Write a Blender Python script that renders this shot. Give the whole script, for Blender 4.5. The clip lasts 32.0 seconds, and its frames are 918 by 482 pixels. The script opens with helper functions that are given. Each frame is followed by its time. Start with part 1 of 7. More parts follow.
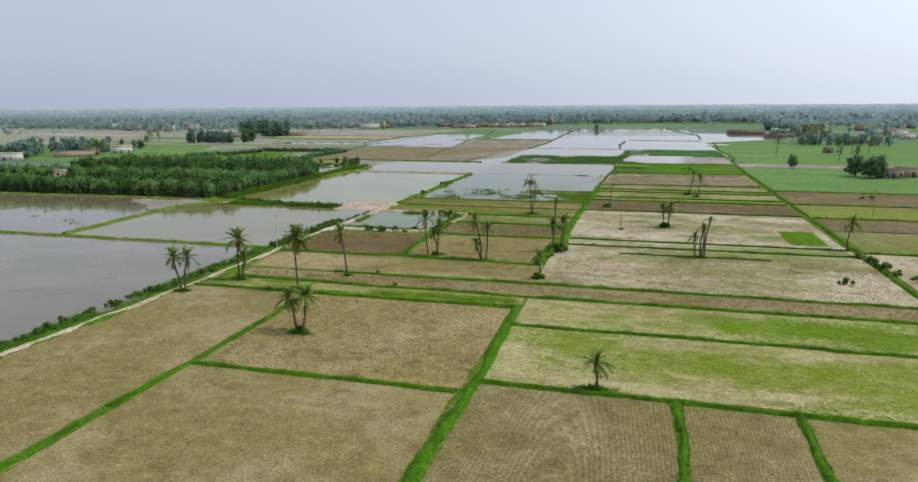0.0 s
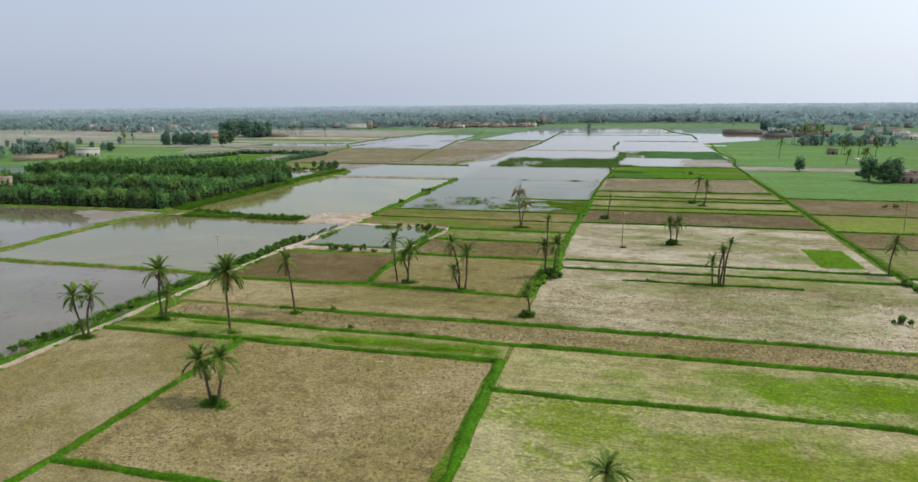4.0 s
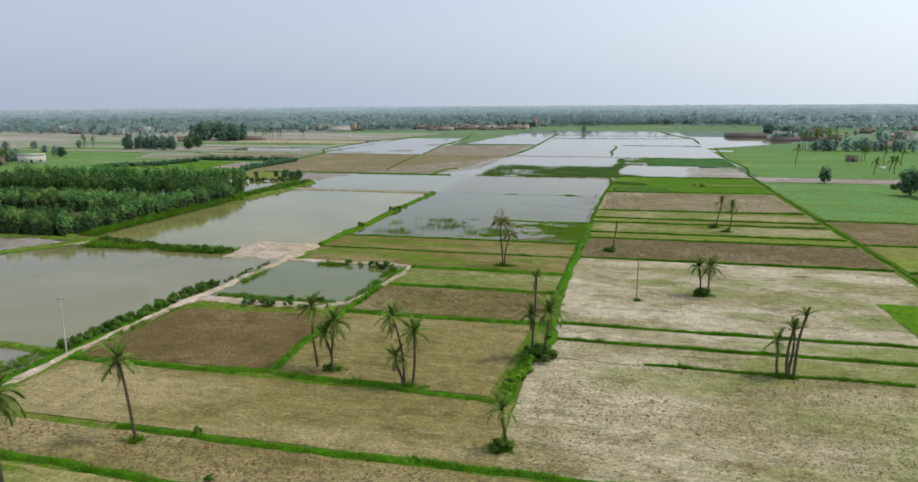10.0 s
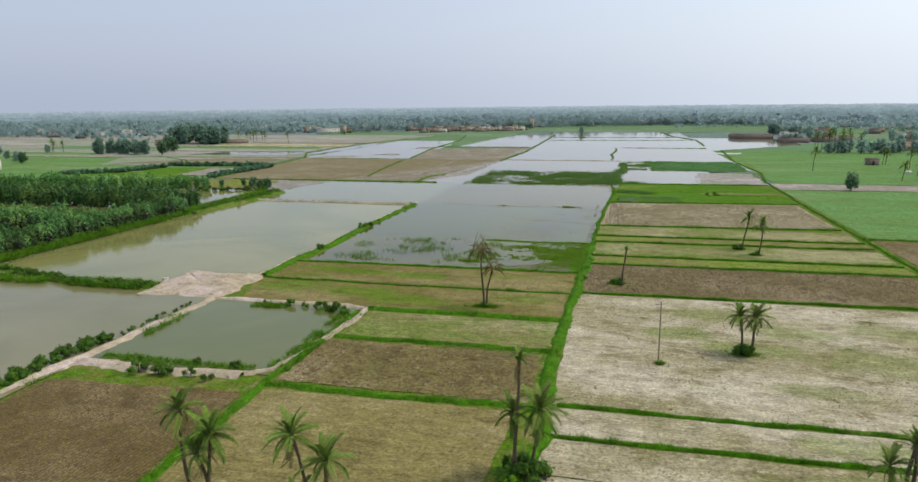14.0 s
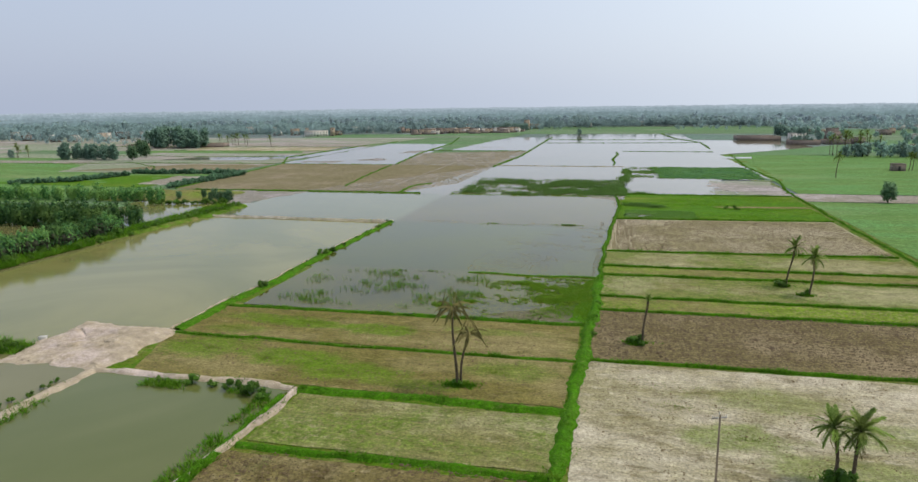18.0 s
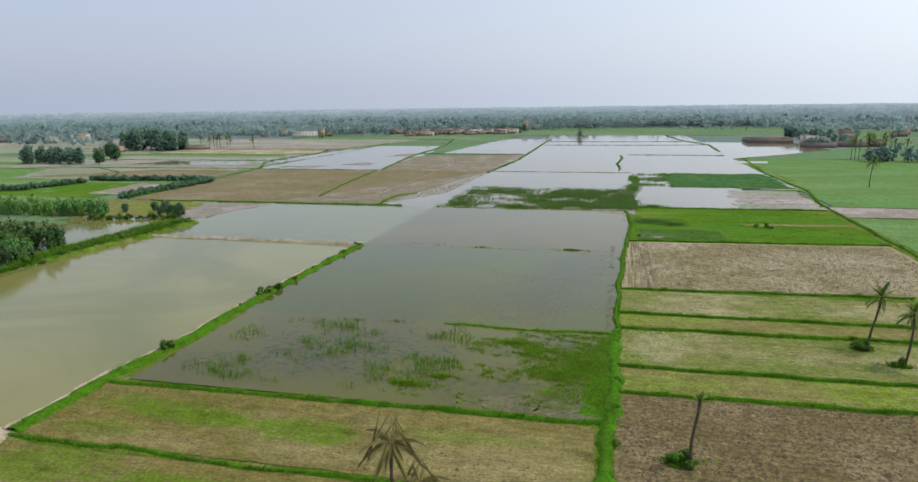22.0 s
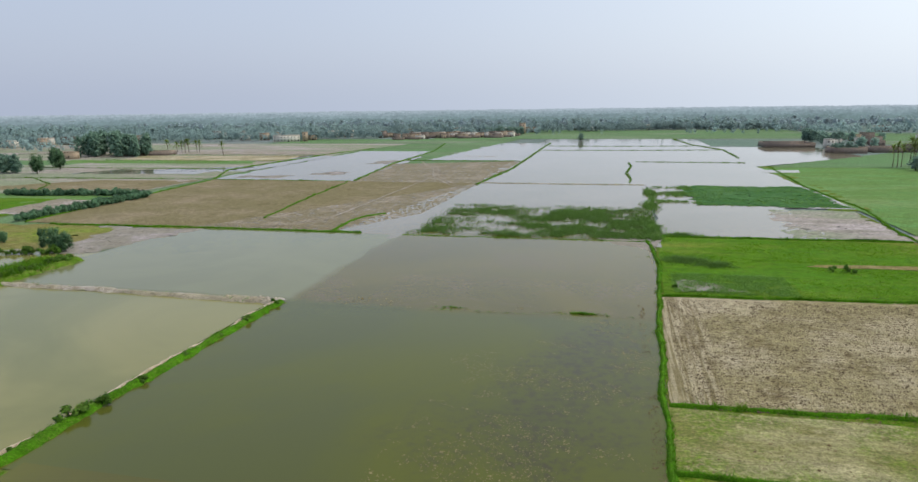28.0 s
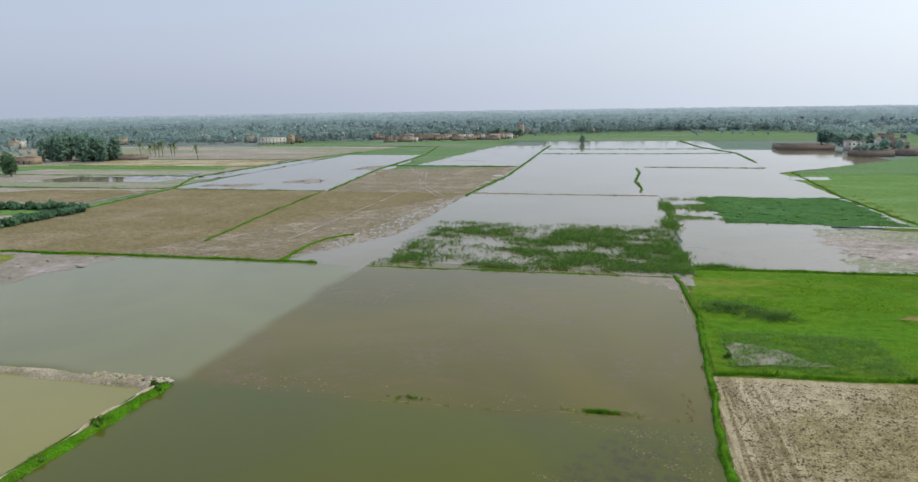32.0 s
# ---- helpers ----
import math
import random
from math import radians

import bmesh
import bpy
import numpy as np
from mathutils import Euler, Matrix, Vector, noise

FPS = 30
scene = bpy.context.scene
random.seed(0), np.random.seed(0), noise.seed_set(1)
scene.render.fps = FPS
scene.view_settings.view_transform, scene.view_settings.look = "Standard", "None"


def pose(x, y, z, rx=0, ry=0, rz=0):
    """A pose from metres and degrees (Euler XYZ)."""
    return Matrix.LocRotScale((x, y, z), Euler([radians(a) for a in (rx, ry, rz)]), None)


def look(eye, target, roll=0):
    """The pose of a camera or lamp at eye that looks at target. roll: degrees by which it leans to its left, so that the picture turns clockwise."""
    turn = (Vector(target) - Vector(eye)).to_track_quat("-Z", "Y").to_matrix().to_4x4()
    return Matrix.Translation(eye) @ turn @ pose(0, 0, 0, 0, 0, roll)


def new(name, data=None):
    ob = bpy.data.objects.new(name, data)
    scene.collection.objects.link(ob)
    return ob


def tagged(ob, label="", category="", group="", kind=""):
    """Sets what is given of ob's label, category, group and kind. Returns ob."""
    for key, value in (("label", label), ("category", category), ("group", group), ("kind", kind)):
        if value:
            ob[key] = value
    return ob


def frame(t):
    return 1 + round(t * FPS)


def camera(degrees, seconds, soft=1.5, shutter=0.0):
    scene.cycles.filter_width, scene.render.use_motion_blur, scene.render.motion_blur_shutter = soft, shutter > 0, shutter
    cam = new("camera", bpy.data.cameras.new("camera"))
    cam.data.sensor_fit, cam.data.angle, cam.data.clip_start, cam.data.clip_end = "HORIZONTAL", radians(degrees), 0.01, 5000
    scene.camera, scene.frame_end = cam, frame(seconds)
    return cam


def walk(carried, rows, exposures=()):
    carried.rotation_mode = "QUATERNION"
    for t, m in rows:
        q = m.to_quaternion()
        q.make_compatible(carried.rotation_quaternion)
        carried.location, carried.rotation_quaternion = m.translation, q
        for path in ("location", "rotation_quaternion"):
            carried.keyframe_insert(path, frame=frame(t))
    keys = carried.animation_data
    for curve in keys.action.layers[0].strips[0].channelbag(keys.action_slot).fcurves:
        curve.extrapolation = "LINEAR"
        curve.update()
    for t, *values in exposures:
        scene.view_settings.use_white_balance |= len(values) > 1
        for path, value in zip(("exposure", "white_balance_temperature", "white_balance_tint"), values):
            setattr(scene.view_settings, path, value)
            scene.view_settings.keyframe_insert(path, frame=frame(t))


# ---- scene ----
EXPO = 0.0
cam = camera(68.27, 32.0, soft=1.5)
walk(cam, [
    (0, pose(16.86, -95.66, 29.90, 78.481, 0.270, 14.907)),
    (0.5, pose(16.52, -93.18, 29.89, 78.445, 0.284, 14.817)),
    (1, pose(16.19, -90.63, 29.88, 78.427, 0.297, 14.719)),
    (1.5, pose(15.87, -88.03, 29.87, 78.425, 0.310, 14.616)),
    (2, pose(15.53, -85.37, 29.89, 78.430, 0.320, 14.511)),
    (2.5, pose(15.19, -82.65, 29.93, 78.431, 0.327, 14.412)),
    (3, pose(14.84, -79.87, 29.97, 78.425, 0.333, 14.327)),
    (3.5, pose(14.49, -77.03, 30.01, 78.420, 0.341, 14.253)),
    (5.5, pose(13.08, -64.98, 30.00, 78.487, 0.414, 13.981)),
    (6, pose(12.76, -61.99, 30.01, 78.502, 0.411, 13.924)),
    (6.5, pose(12.44, -59.00, 30.03, 78.501, 0.402, 13.876)),
    (7, pose(12.14, -56.00, 30.07, 78.490, 0.389, 13.839)),
    (7.5, pose(11.84, -52.96, 30.13, 78.482, 0.372, 13.809)),
    (8, pose(11.54, -49.87, 30.21, 78.484, 0.351, 13.777)),
    (8.5, pose(11.24, -46.73, 30.29, 78.491, 0.326, 13.739)),
    (9, pose(10.93, -43.54, 30.35, 78.496, 0.301, 13.700)),
    (9.5, pose(10.61, -40.30, 30.38, 78.495, 0.281, 13.665)),
    (10, pose(10.28, -37.01, 30.38, 78.493, 0.273, 13.626)),
    (10.5, pose(9.95, -33.67, 30.35, 78.495, 0.283, 13.576)),
    (11, pose(9.62, -30.29, 30.31, 78.502, 0.310, 13.520)),
    (11.5, pose(9.31, -26.88, 30.24, 78.513, 0.345, 13.471)),
    (12, pose(9.02, -23.46, 30.16, 78.528, 0.378, 13.446)),
    (12.5, pose(8.76, -20.05, 30.07, 78.547, 0.405, 13.441)),
    (13, pose(8.51, -16.61, 30.00, 78.566, 0.432, 13.436)),
    (13.5, pose(8.27, -13.14, 29.96, 78.579, 0.463, 13.418)),
    (14, pose(8.01, -9.63, 29.96, 78.587, 0.495, 13.393)),
    (14.5, pose(7.72, -6.10, 29.99, 78.594, 0.522, 13.373)),
    (16.5, pose(6.32, 7.98, 30.16, 78.633, 0.608, 13.231)),
    (17, pose(5.92, 11.54, 30.19, 78.640, 0.629, 13.180)),
    (17.5, pose(5.50, 15.12, 30.23, 78.642, 0.642, 13.141)),
    (18, pose(5.07, 18.72, 30.25, 78.640, 0.646, 13.112)),
    (18.5, pose(4.63, 22.31, 30.27, 78.640, 0.645, 13.088)),
    (19, pose(4.21, 25.91, 30.28, 78.639, 0.639, 13.067)),
    (19.5, pose(3.80, 29.54, 30.30, 78.629, 0.628, 13.048)),
    (20, pose(3.42, 33.23, 30.34, 78.612, 0.618, 13.037)),
    (20.5, pose(3.07, 36.98, 30.39, 78.597, 0.617, 13.034)),
    (21, pose(2.71, 40.77, 30.42, 78.592, 0.626, 13.034)),
    (21.5, pose(2.34, 44.53, 30.41, 78.601, 0.630, 13.029)),
    (22, pose(1.92, 48.25, 30.32, 78.629, 0.619, 13.018)),
    (22.5, pose(1.48, 51.93, 30.19, 78.674, 0.595, 13.004)),
    (23, pose(1.05, 55.58, 30.04, 78.719, 0.563, 12.991)),
    (23.5, pose(0.63, 59.24, 29.92, 78.744, 0.531, 12.979)),
    (24, pose(0.24, 62.91, 29.85, 78.749, 0.505, 12.965)),
    (24.5, pose(-0.14, 66.62, 29.84, 78.748, 0.493, 12.951)),
    (25, pose(-0.52, 70.38, 29.84, 78.750, 0.496, 12.940)),
    (25.5, pose(-0.91, 74.21, 29.83, 78.755, 0.512, 12.931)),
    (27.5, pose(-2.34, 90.05, 29.66, 78.799, 0.630, 12.904)),
    (28, pose(-2.71, 93.96, 29.62, 78.808, 0.657, 12.902)),
    (28.5, pose(-3.08, 97.86, 29.58, 78.811, 0.680, 12.898)),
    (29, pose(-3.49, 101.80, 29.54, 78.815, 0.694, 12.893)),
    (29.5, pose(-3.93, 105.80, 29.50, 78.822, 0.699, 12.888)),
    (30, pose(-4.37, 109.86, 29.46, 78.831, 0.697, 12.885)),
    (30.5, pose(-4.81, 113.99, 29.42, 78.840, 0.696, 12.882)),
    (31, pose(-5.25, 118.16, 29.37, 78.851, 0.705, 12.878)),
    (31.5, pose(-5.69, 122.39, 29.31, 78.866, 0.725, 12.866)),
    (32, pose(-6.12, 126.66, 29.24, 78.888, 0.754, 12.835)),
], exposures=[(0, EXPO)])

# world: hazy pale sky, sun high on the right
SUN_ELEV, SUN_AZ = radians(59), radians(68)          # azimuth clockwise from +y
world = bpy.data.worlds.new("hazy_sky")
scene.world = world
world.use_nodes = True
wn, wl = world.node_tree.nodes, world.node_tree.links
wn.clear()
sky = wn.new("ShaderNodeTexSky")
sky.sky_type = "NISHITA"
sky.sun_disc = False
sky.sun_elevation, sky.sun_rotation = SUN_ELEV, SUN_AZ
sky.air_density, sky.dust_density, sky.ozone_density = 1.2, 5.0, 1.5
sky_bg = wn.new("ShaderNodeBackground")
sky_bg.inputs["Strength"].default_value = 0.04
haze_bg = wn.new("ShaderNodeBackground")
haze_bg.inputs["Strength"].default_value = 0.575
# dust haze, lighter and whiter on the side of the sun
way = wn.new("ShaderNodeTexCoord")
toward = wn.new("ShaderNodeVectorMath")
toward.operation = "DOT_PRODUCT"
toward.inputs[1].default_value = (math.sin(SUN_AZ), math.cos(SUN_AZ), 0.0)
wl.new(way.outputs["Generated"], toward.inputs[0])
side = wn.new("ShaderNodeMapRange")
side.inputs["From Min"].default_value, side.inputs["From Max"].default_value = -1.0, 1.0
wl.new(toward.outputs["Value"], side.inputs["Value"])
tint = wn.new("ShaderNodeMix")
tint.data_type = "RGBA"
tint.inputs[6].default_value = (0.70, 0.80, 1.03, 1)
tint.inputs[7].default_value = (1.60, 1.76, 1.90, 1)
rise = wn.new("ShaderNodeMath")
rise.operation = "POWER"
rise.inputs[1].default_value = 3.0
wl.new(side.outputs[0], rise.inputs[0])
wl.new(rise.outputs[0], tint.inputs[0])
wl.new(tint.outputs[2], haze_bg.inputs["Color"])
sky_sum = wn.new("ShaderNodeAddShader")
sky_out = wn.new("ShaderNodeOutputWorld")
wl.new(sky.outputs[0], sky_bg.inputs["Color"])
wl.new(sky_bg.outputs[0], sky_sum.inputs[0])
wl.new(haze_bg.outputs[0], sky_sum.inputs[1])
wl.new(sky_sum.outputs[0], sky_out.inputs[0])

sun = new("sun", bpy.data.lights.new("sun", "SUN"))
sun.data.energy, sun.data.angle, sun.data.color = 1.7, radians(5), (1.0, 0.92, 0.78)
sun_dir = Vector((math.sin(SUN_AZ) * math.cos(SUN_ELEV), math.cos(SUN_AZ) * math.cos(SUN_ELEV), math.sin(SUN_ELEV)))
sun.matrix_world = look(sun_dir * 100, (0, 0, 0))


# ---- materials ----
class Nodes:
    """A short way to write node materials."""
    def __init__(self, name):
        self.m = bpy.data.materials.new(name)
        self.m.use_nodes = True
        self.t = self.m.node_tree
        self.b = self.t.nodes["Principled BSDF"]

    def add(self, kind, **sets):
        n = self.t.nodes.new(kind)
        for k, v in sets.items():
            if k == "op":
                n.operation = v
            elif k == "blend":
                n.blend_type = v
            elif k == "clamp":
                n.use_clamp = v
        return n

    def put(self, socket, v):
        if hasattr(v, "links"):
            self.t.links.new(v, socket)
        elif isinstance(v, (tuple, list)) and len(v) == 3 and socket.type == "RGBA":
            socket.default_value = (*v, 1)
        else:
            socket.default_value = v

    def place(self, sx=1.0, sy=1.0, sz=1.0, turn=0.0):
        g = self.add("ShaderNodeNewGeometry")
        mp = self.add("ShaderNodeMapping")
        self.put(mp.inputs["Vector"], g.outputs["Position"])
        mp.inputs["Scale"].default_value = (sx, sy, sz)
        mp.inputs["Rotation"].default_value = (0, 0, radians(turn))
        return mp.outputs[0]

    def noise(self, scale, detail=4, rough=0.55, at=None, warp=0.0):
        n = self.add("ShaderNodeTexNoise")
        self.put(n.inputs["Vector"], at or self.place())
        n.inputs["Scale"].default_value, n.inputs["Detail"].default_value = scale, detail
        n.inputs["Roughness"].default_value, n.inputs["Distortion"].default_value = rough, warp
        return n.outputs["Fac"]

    def ramp(self, v, lo, hi, a=0.0, b=1.0):
        n = self.add("ShaderNodeMapRange")
        n.interpolation_type = "SMOOTHSTEP"
        for k, x in zip(("Value", "From Min", "From Max", "To Min", "To Max"), (v, lo, hi, a, b)):
            self.put(n.inputs[k], x)
        return n.outputs[0]

    def math(self, op, a, b=0.0):
        n = self.add("ShaderNodeMath", op=op)
        self.put(n.inputs[0], a), self.put(n.inputs[1], b)
        return n.outputs[0]

    def mix(self, fac, a, b, blend="MIX"):
        n = self.t.nodes.new("ShaderNodeMix")
        n.data_type, n.blend_type = "RGBA", blend
        self.put(n.inputs[0], fac), self.put(n.inputs[6], a), self.put(n.inputs[7], b)
        return n.outputs[2]

    def shade(self, col, v, lo, hi):
        """Grain: multiplies a colour by a value between lo and hi."""
        n = self.t.nodes.new("ShaderNodeMix")
        n.data_type, n.blend_type = "RGBA", "MULTIPLY"
        n.inputs[0].default_value = 1.0
        g = self.ramp(v, 0.25, 0.75, lo, hi)
        self.put(n.inputs[6], col), self.put(n.inputs[7], g)
        return n.outputs[2]

    def bump(self, h, dist, strength=1.0):
        n = self.add("ShaderNodeBump")
        n.inputs["Strength"].default_value, n.inputs["Distance"].default_value = strength, dist
        self.put(n.inputs["Height"], h)
        self.put(self.b.inputs["Normal"], n.outputs[0])

    def done(self, col=None, rough=0.9, spec=0.2):
        if col is not None:
            self.put(self.b.inputs["Base Color"], col)
        self.put(self.b.inputs["Roughness"], rough)
        self.put(self.b.inputs["Specular IOR Level"], spec)
        return self.m


def earth(name, base, pale, dark, green=None, greens=(0.6, 0.7), green_scale=0.08, patch=0.05, patches=(0.45, 0.65),
          clod=4.5, clod_depth=0.06, furrow=0.0, furrow_turn=0.0, furrow_gap=0.9, furrow_round=None, streak=False, wet=0.0, seed=0.0, stretch=1.0, grain=(0.56, 1.38), speck=0.5, warm=0.54, spots=(), bare=(), tone=1.0, headland=None):
    """Field soil or stubble: large pale patches, dark damp spots, a green growth, clods and furrows."""
    k = Nodes(name)
    base, dark = [(r * 0.805 * tone, g * 0.835 * tone, b * (warm * 0.93 + 0.02) * tone) for r, g, b in (base, dark)]     # yellowish alluvial soil
    pale = (pale[0] * 0.87 * tone, pale[1] * 0.865 * tone, pale[2] * (warm * 0.95 + 0.17) * tone)
    at = k.place()
    off = k.add("ShaderNodeVectorMath", op="ADD")
    k.put(off.inputs[0], at)
    off.inputs[1].default_value = (seed * 37.1, seed * 11.7, 0)
    at = off.outputs[0]
    st = k.add("ShaderNodeMapping")
    k.put(st.inputs["Vector"], at)
    st.inputs["Scale"].default_value = (1.0 / stretch, 1.0, 1.0)
    st = st.outputs[0]
    big = k.noise(patch, 9, 0.68, st)
    mid = k.noise(patch * 5.3, 8, 0.7, st)
    fine = k.noise(clod, 6, 0.72, at)
    tiny = k.noise(clod * 3.1, 4, 0.75, at)
    col = k.mix(k.ramp(big, *patches), base, pale)
    col = k.mix(k.ramp(mid, 0.50, 0.66, 0.0, 0.75), col, dark)
    col = k.mix(k.ramp(k.noise(patch * 17, 7, 0.72, st), 0.53, 0.66, 0.0, 0.7), col, pale)
    specks = k.ramp(k.noise(clod * 0.8, 3, 0.8, at), 0.57, 0.66)                # dark specks painted in for the shaded sides of clods
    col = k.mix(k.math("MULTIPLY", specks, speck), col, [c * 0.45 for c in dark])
    h = k.math("ADD", k.math("MULTIPLY", fine, 0.8), k.math("MULTIPLY", tiny, 0.35))
    if furrow:
        mp = k.add("ShaderNodeMapping")
        k.put(mp.inputs["Vector"], at)
        mp.inputs["Rotation"].default_value = (0, 0, radians(furrow_turn))
        w = k.add("ShaderNodeTexWave")
        k.put(w.inputs["Vector"], mp.outputs[0])
        w.inputs["Scale"].default_value = 0.314 / furrow_gap
        if furrow_round:                                # ridges ploughed round and round a middle
            w.wave_type, w.rings_direction = "RINGS", "SPHERICAL"
            mv = k.add("ShaderNodeVectorMath", op="SUBTRACT")
            k.put(mv.inputs[0], k.place(1.0, 0.1, 0.0))
            mv.inputs[1].default_value = (furrow_round[0], furrow_round[1] * 0.1, 0)
            k.put(w.inputs["Vector"], mv.outputs[0])
        w.inputs["Distortion"].default_value, w.inputs["Detail"].default_value = 3.5, 4
        w.inputs["Detail Scale"].default_value = 0.6
        col = k.shade(col, w.outputs["Fac"], 1 - furrow, 1 + furrow * 0.45)
        h = k.math("ADD", h, k.math("MULTIPLY", w.outputs["Fac"], furrow))
    if green:
        gn = k.noise(green_scale, 9, 0.7, st)
        gf = k.math("MULTIPLY", k.ramp(gn, *greens), k.ramp(k.noise(1.7, 4, 0.7, at), 0.32, 0.58))
        col = k.mix(gf, col, k.shade(green, k.noise(0.9, 3, 0.6, at), 0.7, 1.25))
    if spots or bare:                                   # growth, bare bleached or simply paler ground, as plots of x, y, radii, amount
        rag = k.math("MULTIPLY", k.math("SUBTRACT", k.noise(0.16, 8, 0.72), 0.5), 2.6)
        thin = k.ramp(k.noise(1.9, 4, 0.7), 0.28, 0.58, 0.4, 1.0)
        for rows, tone in ((bare, pale), (spots, green)):
            for x, y, rx, ry, much in rows:
                d = k.add("ShaderNodeVectorMath", op="SUBTRACT")
                k.put(d.inputs[0], k.place())
                d.inputs[1].default_value = (x, y, 0)
                e = k.add("ShaderNodeVectorMath", op="MULTIPLY")
                k.put(e.inputs[0], d.outputs[0])
                e.inputs[1].default_value = (1 / rx, 1 / ry, 0)
                le = k.add("ShaderNodeVectorMath", op="LENGTH")
                k.put(le.inputs[0], e.outputs[0])
                m = k.ramp(k.math("ADD", le.outputs["Value"], rag), 0.55, 1.2, much, 0.0)
                col = k.mix(k.math("MULTIPLY", m, thin), col, tone)
    if streak or "stubble" in name:                      # wheel and plough streaks, drier and damper in turn
        sp = k.add("ShaderNodeMapping")
        k.put(sp.inputs["Vector"], at)
        sp.inputs["Scale"].default_value = (0.16, 1.0, 1.0)
        sp.inputs["Rotation"].default_value = (0, 0, radians(2))
        col = k.shade(col, k.noise(1.3, 6, 0.7, sp.outputs[0]), 0.82, 1.17)
        col = k.shade(col, k.noise(6.5, 4, 0.75, sp.outputs[0]), 0.80, 1.18)      # cut straw lying in rows
    if headland:                                         # wheel ruts and turned soil along an edge: x, y of two ends, width
        xa, ya, xb, yb, wide = headland
        ln = math.hypot(xb - xa, yb - ya)
        d = k.add("ShaderNodeVectorMath", op="SUBTRACT")
        k.put(d.inputs[0], k.place())
        d.inputs[1].default_value = (xa, ya, 0)
        e = k.add("ShaderNodeVectorMath", op="DOT_PRODUCT")
        k.put(e.inputs[0], d.outputs[0])
        e.inputs[1].default_value = ((yb - ya) / ln, -(xb - xa) / ln, 0)
        near = k.ramp(k.math("ADD", e.outputs["Value"], k.math("MULTIPLY", k.noise(0.25, 3), 3.0)), wide, wide * 0.55 + 1.5)
        rut = k.ramp(k.noise(1.0, 4, 0.6, k.place(1.9, 0.06, 1.0, math.degrees(math.atan2(xb - xa, yb - ya)))), 0.42, 0.58)
        col = k.mix(k.math("MULTIPLY", near, 0.55), col, k.mix(rut, [c * 0.9 for c in dark], pale))
    col = k.shade(col, k.noise(0.55, 7, 0.75, at), 0.74, 1.22)
    col = k.shade(col, fine, *grain)
    col = k.shade(col, tiny, 0.8, 1.18)
    k.bump(h, clod_depth)
    rough = 0.95
    if wet:
        rough = k.ramp(k.noise(patch * 6, 8, 0.75, st), wet - 0.03, wet + 0.04, 0.08, 0.85)
    return k.done(col, rough, 0.25 if wet else 0.06)


def water(name, col, murk, rough=0.03, ripple=0.006, shoal=None, shoals=(0.6, 0.75), weed=(), weed_tone=(0.05, 0.045, 0.018)):
    """Still muddy water: opaque murk under a clear surface, with silt drifting in it."""
    k = Nodes(name)
    c = k.mix(k.ramp(k.noise(0.022, 4, 0.55, None, 1.2), 0.35, 0.68), col, murk)
    if shoal:
        s = k.math("MULTIPLY", k.ramp(k.noise(0.06, 6, 0.7, None, 0.8), *shoals), k.ramp(k.noise(0.8, 5, 0.75), 0.42, 0.6))
        c = k.mix(s, c, shoal)
    if weed:                                            # drowned stubble and weed close under the surface
        rag = k.math("MULTIPLY", k.math("SUBTRACT", k.noise(0.2, 7, 0.7), 0.5), 2.2)
        fleck = k.ramp(k.noise(0.9, 6, 0.75), 0.44, 0.62, 0.15, 1.0)
        for x, y, rx, ry, much in weed:
            d = k.add("ShaderNodeVectorMath", op="SUBTRACT")
            k.put(d.inputs[0], k.place())
            d.inputs[1].default_value = (x, y, 0)
            e = k.add("ShaderNodeVectorMath", op="MULTIPLY")
            k.put(e.inputs[0], d.outputs[0])
            e.inputs[1].default_value = (1 / rx, 1 / ry, 0)
            le = k.add("ShaderNodeVectorMath", op="LENGTH")
            k.put(le.inputs[0], e.outputs[0])
            c = k.mix(k.math("MULTIPLY", k.ramp(k.math("ADD", le.outputs["Value"], rag), 0.4, 1.2, much, 0.0), fleck), c, weed_tone)
    k.bump(k.noise(2.2, 3, 0.5), ripple)
    k.put(k.b.inputs["IOR"], 1.33)
    return k.done(c, rough, 0.38)


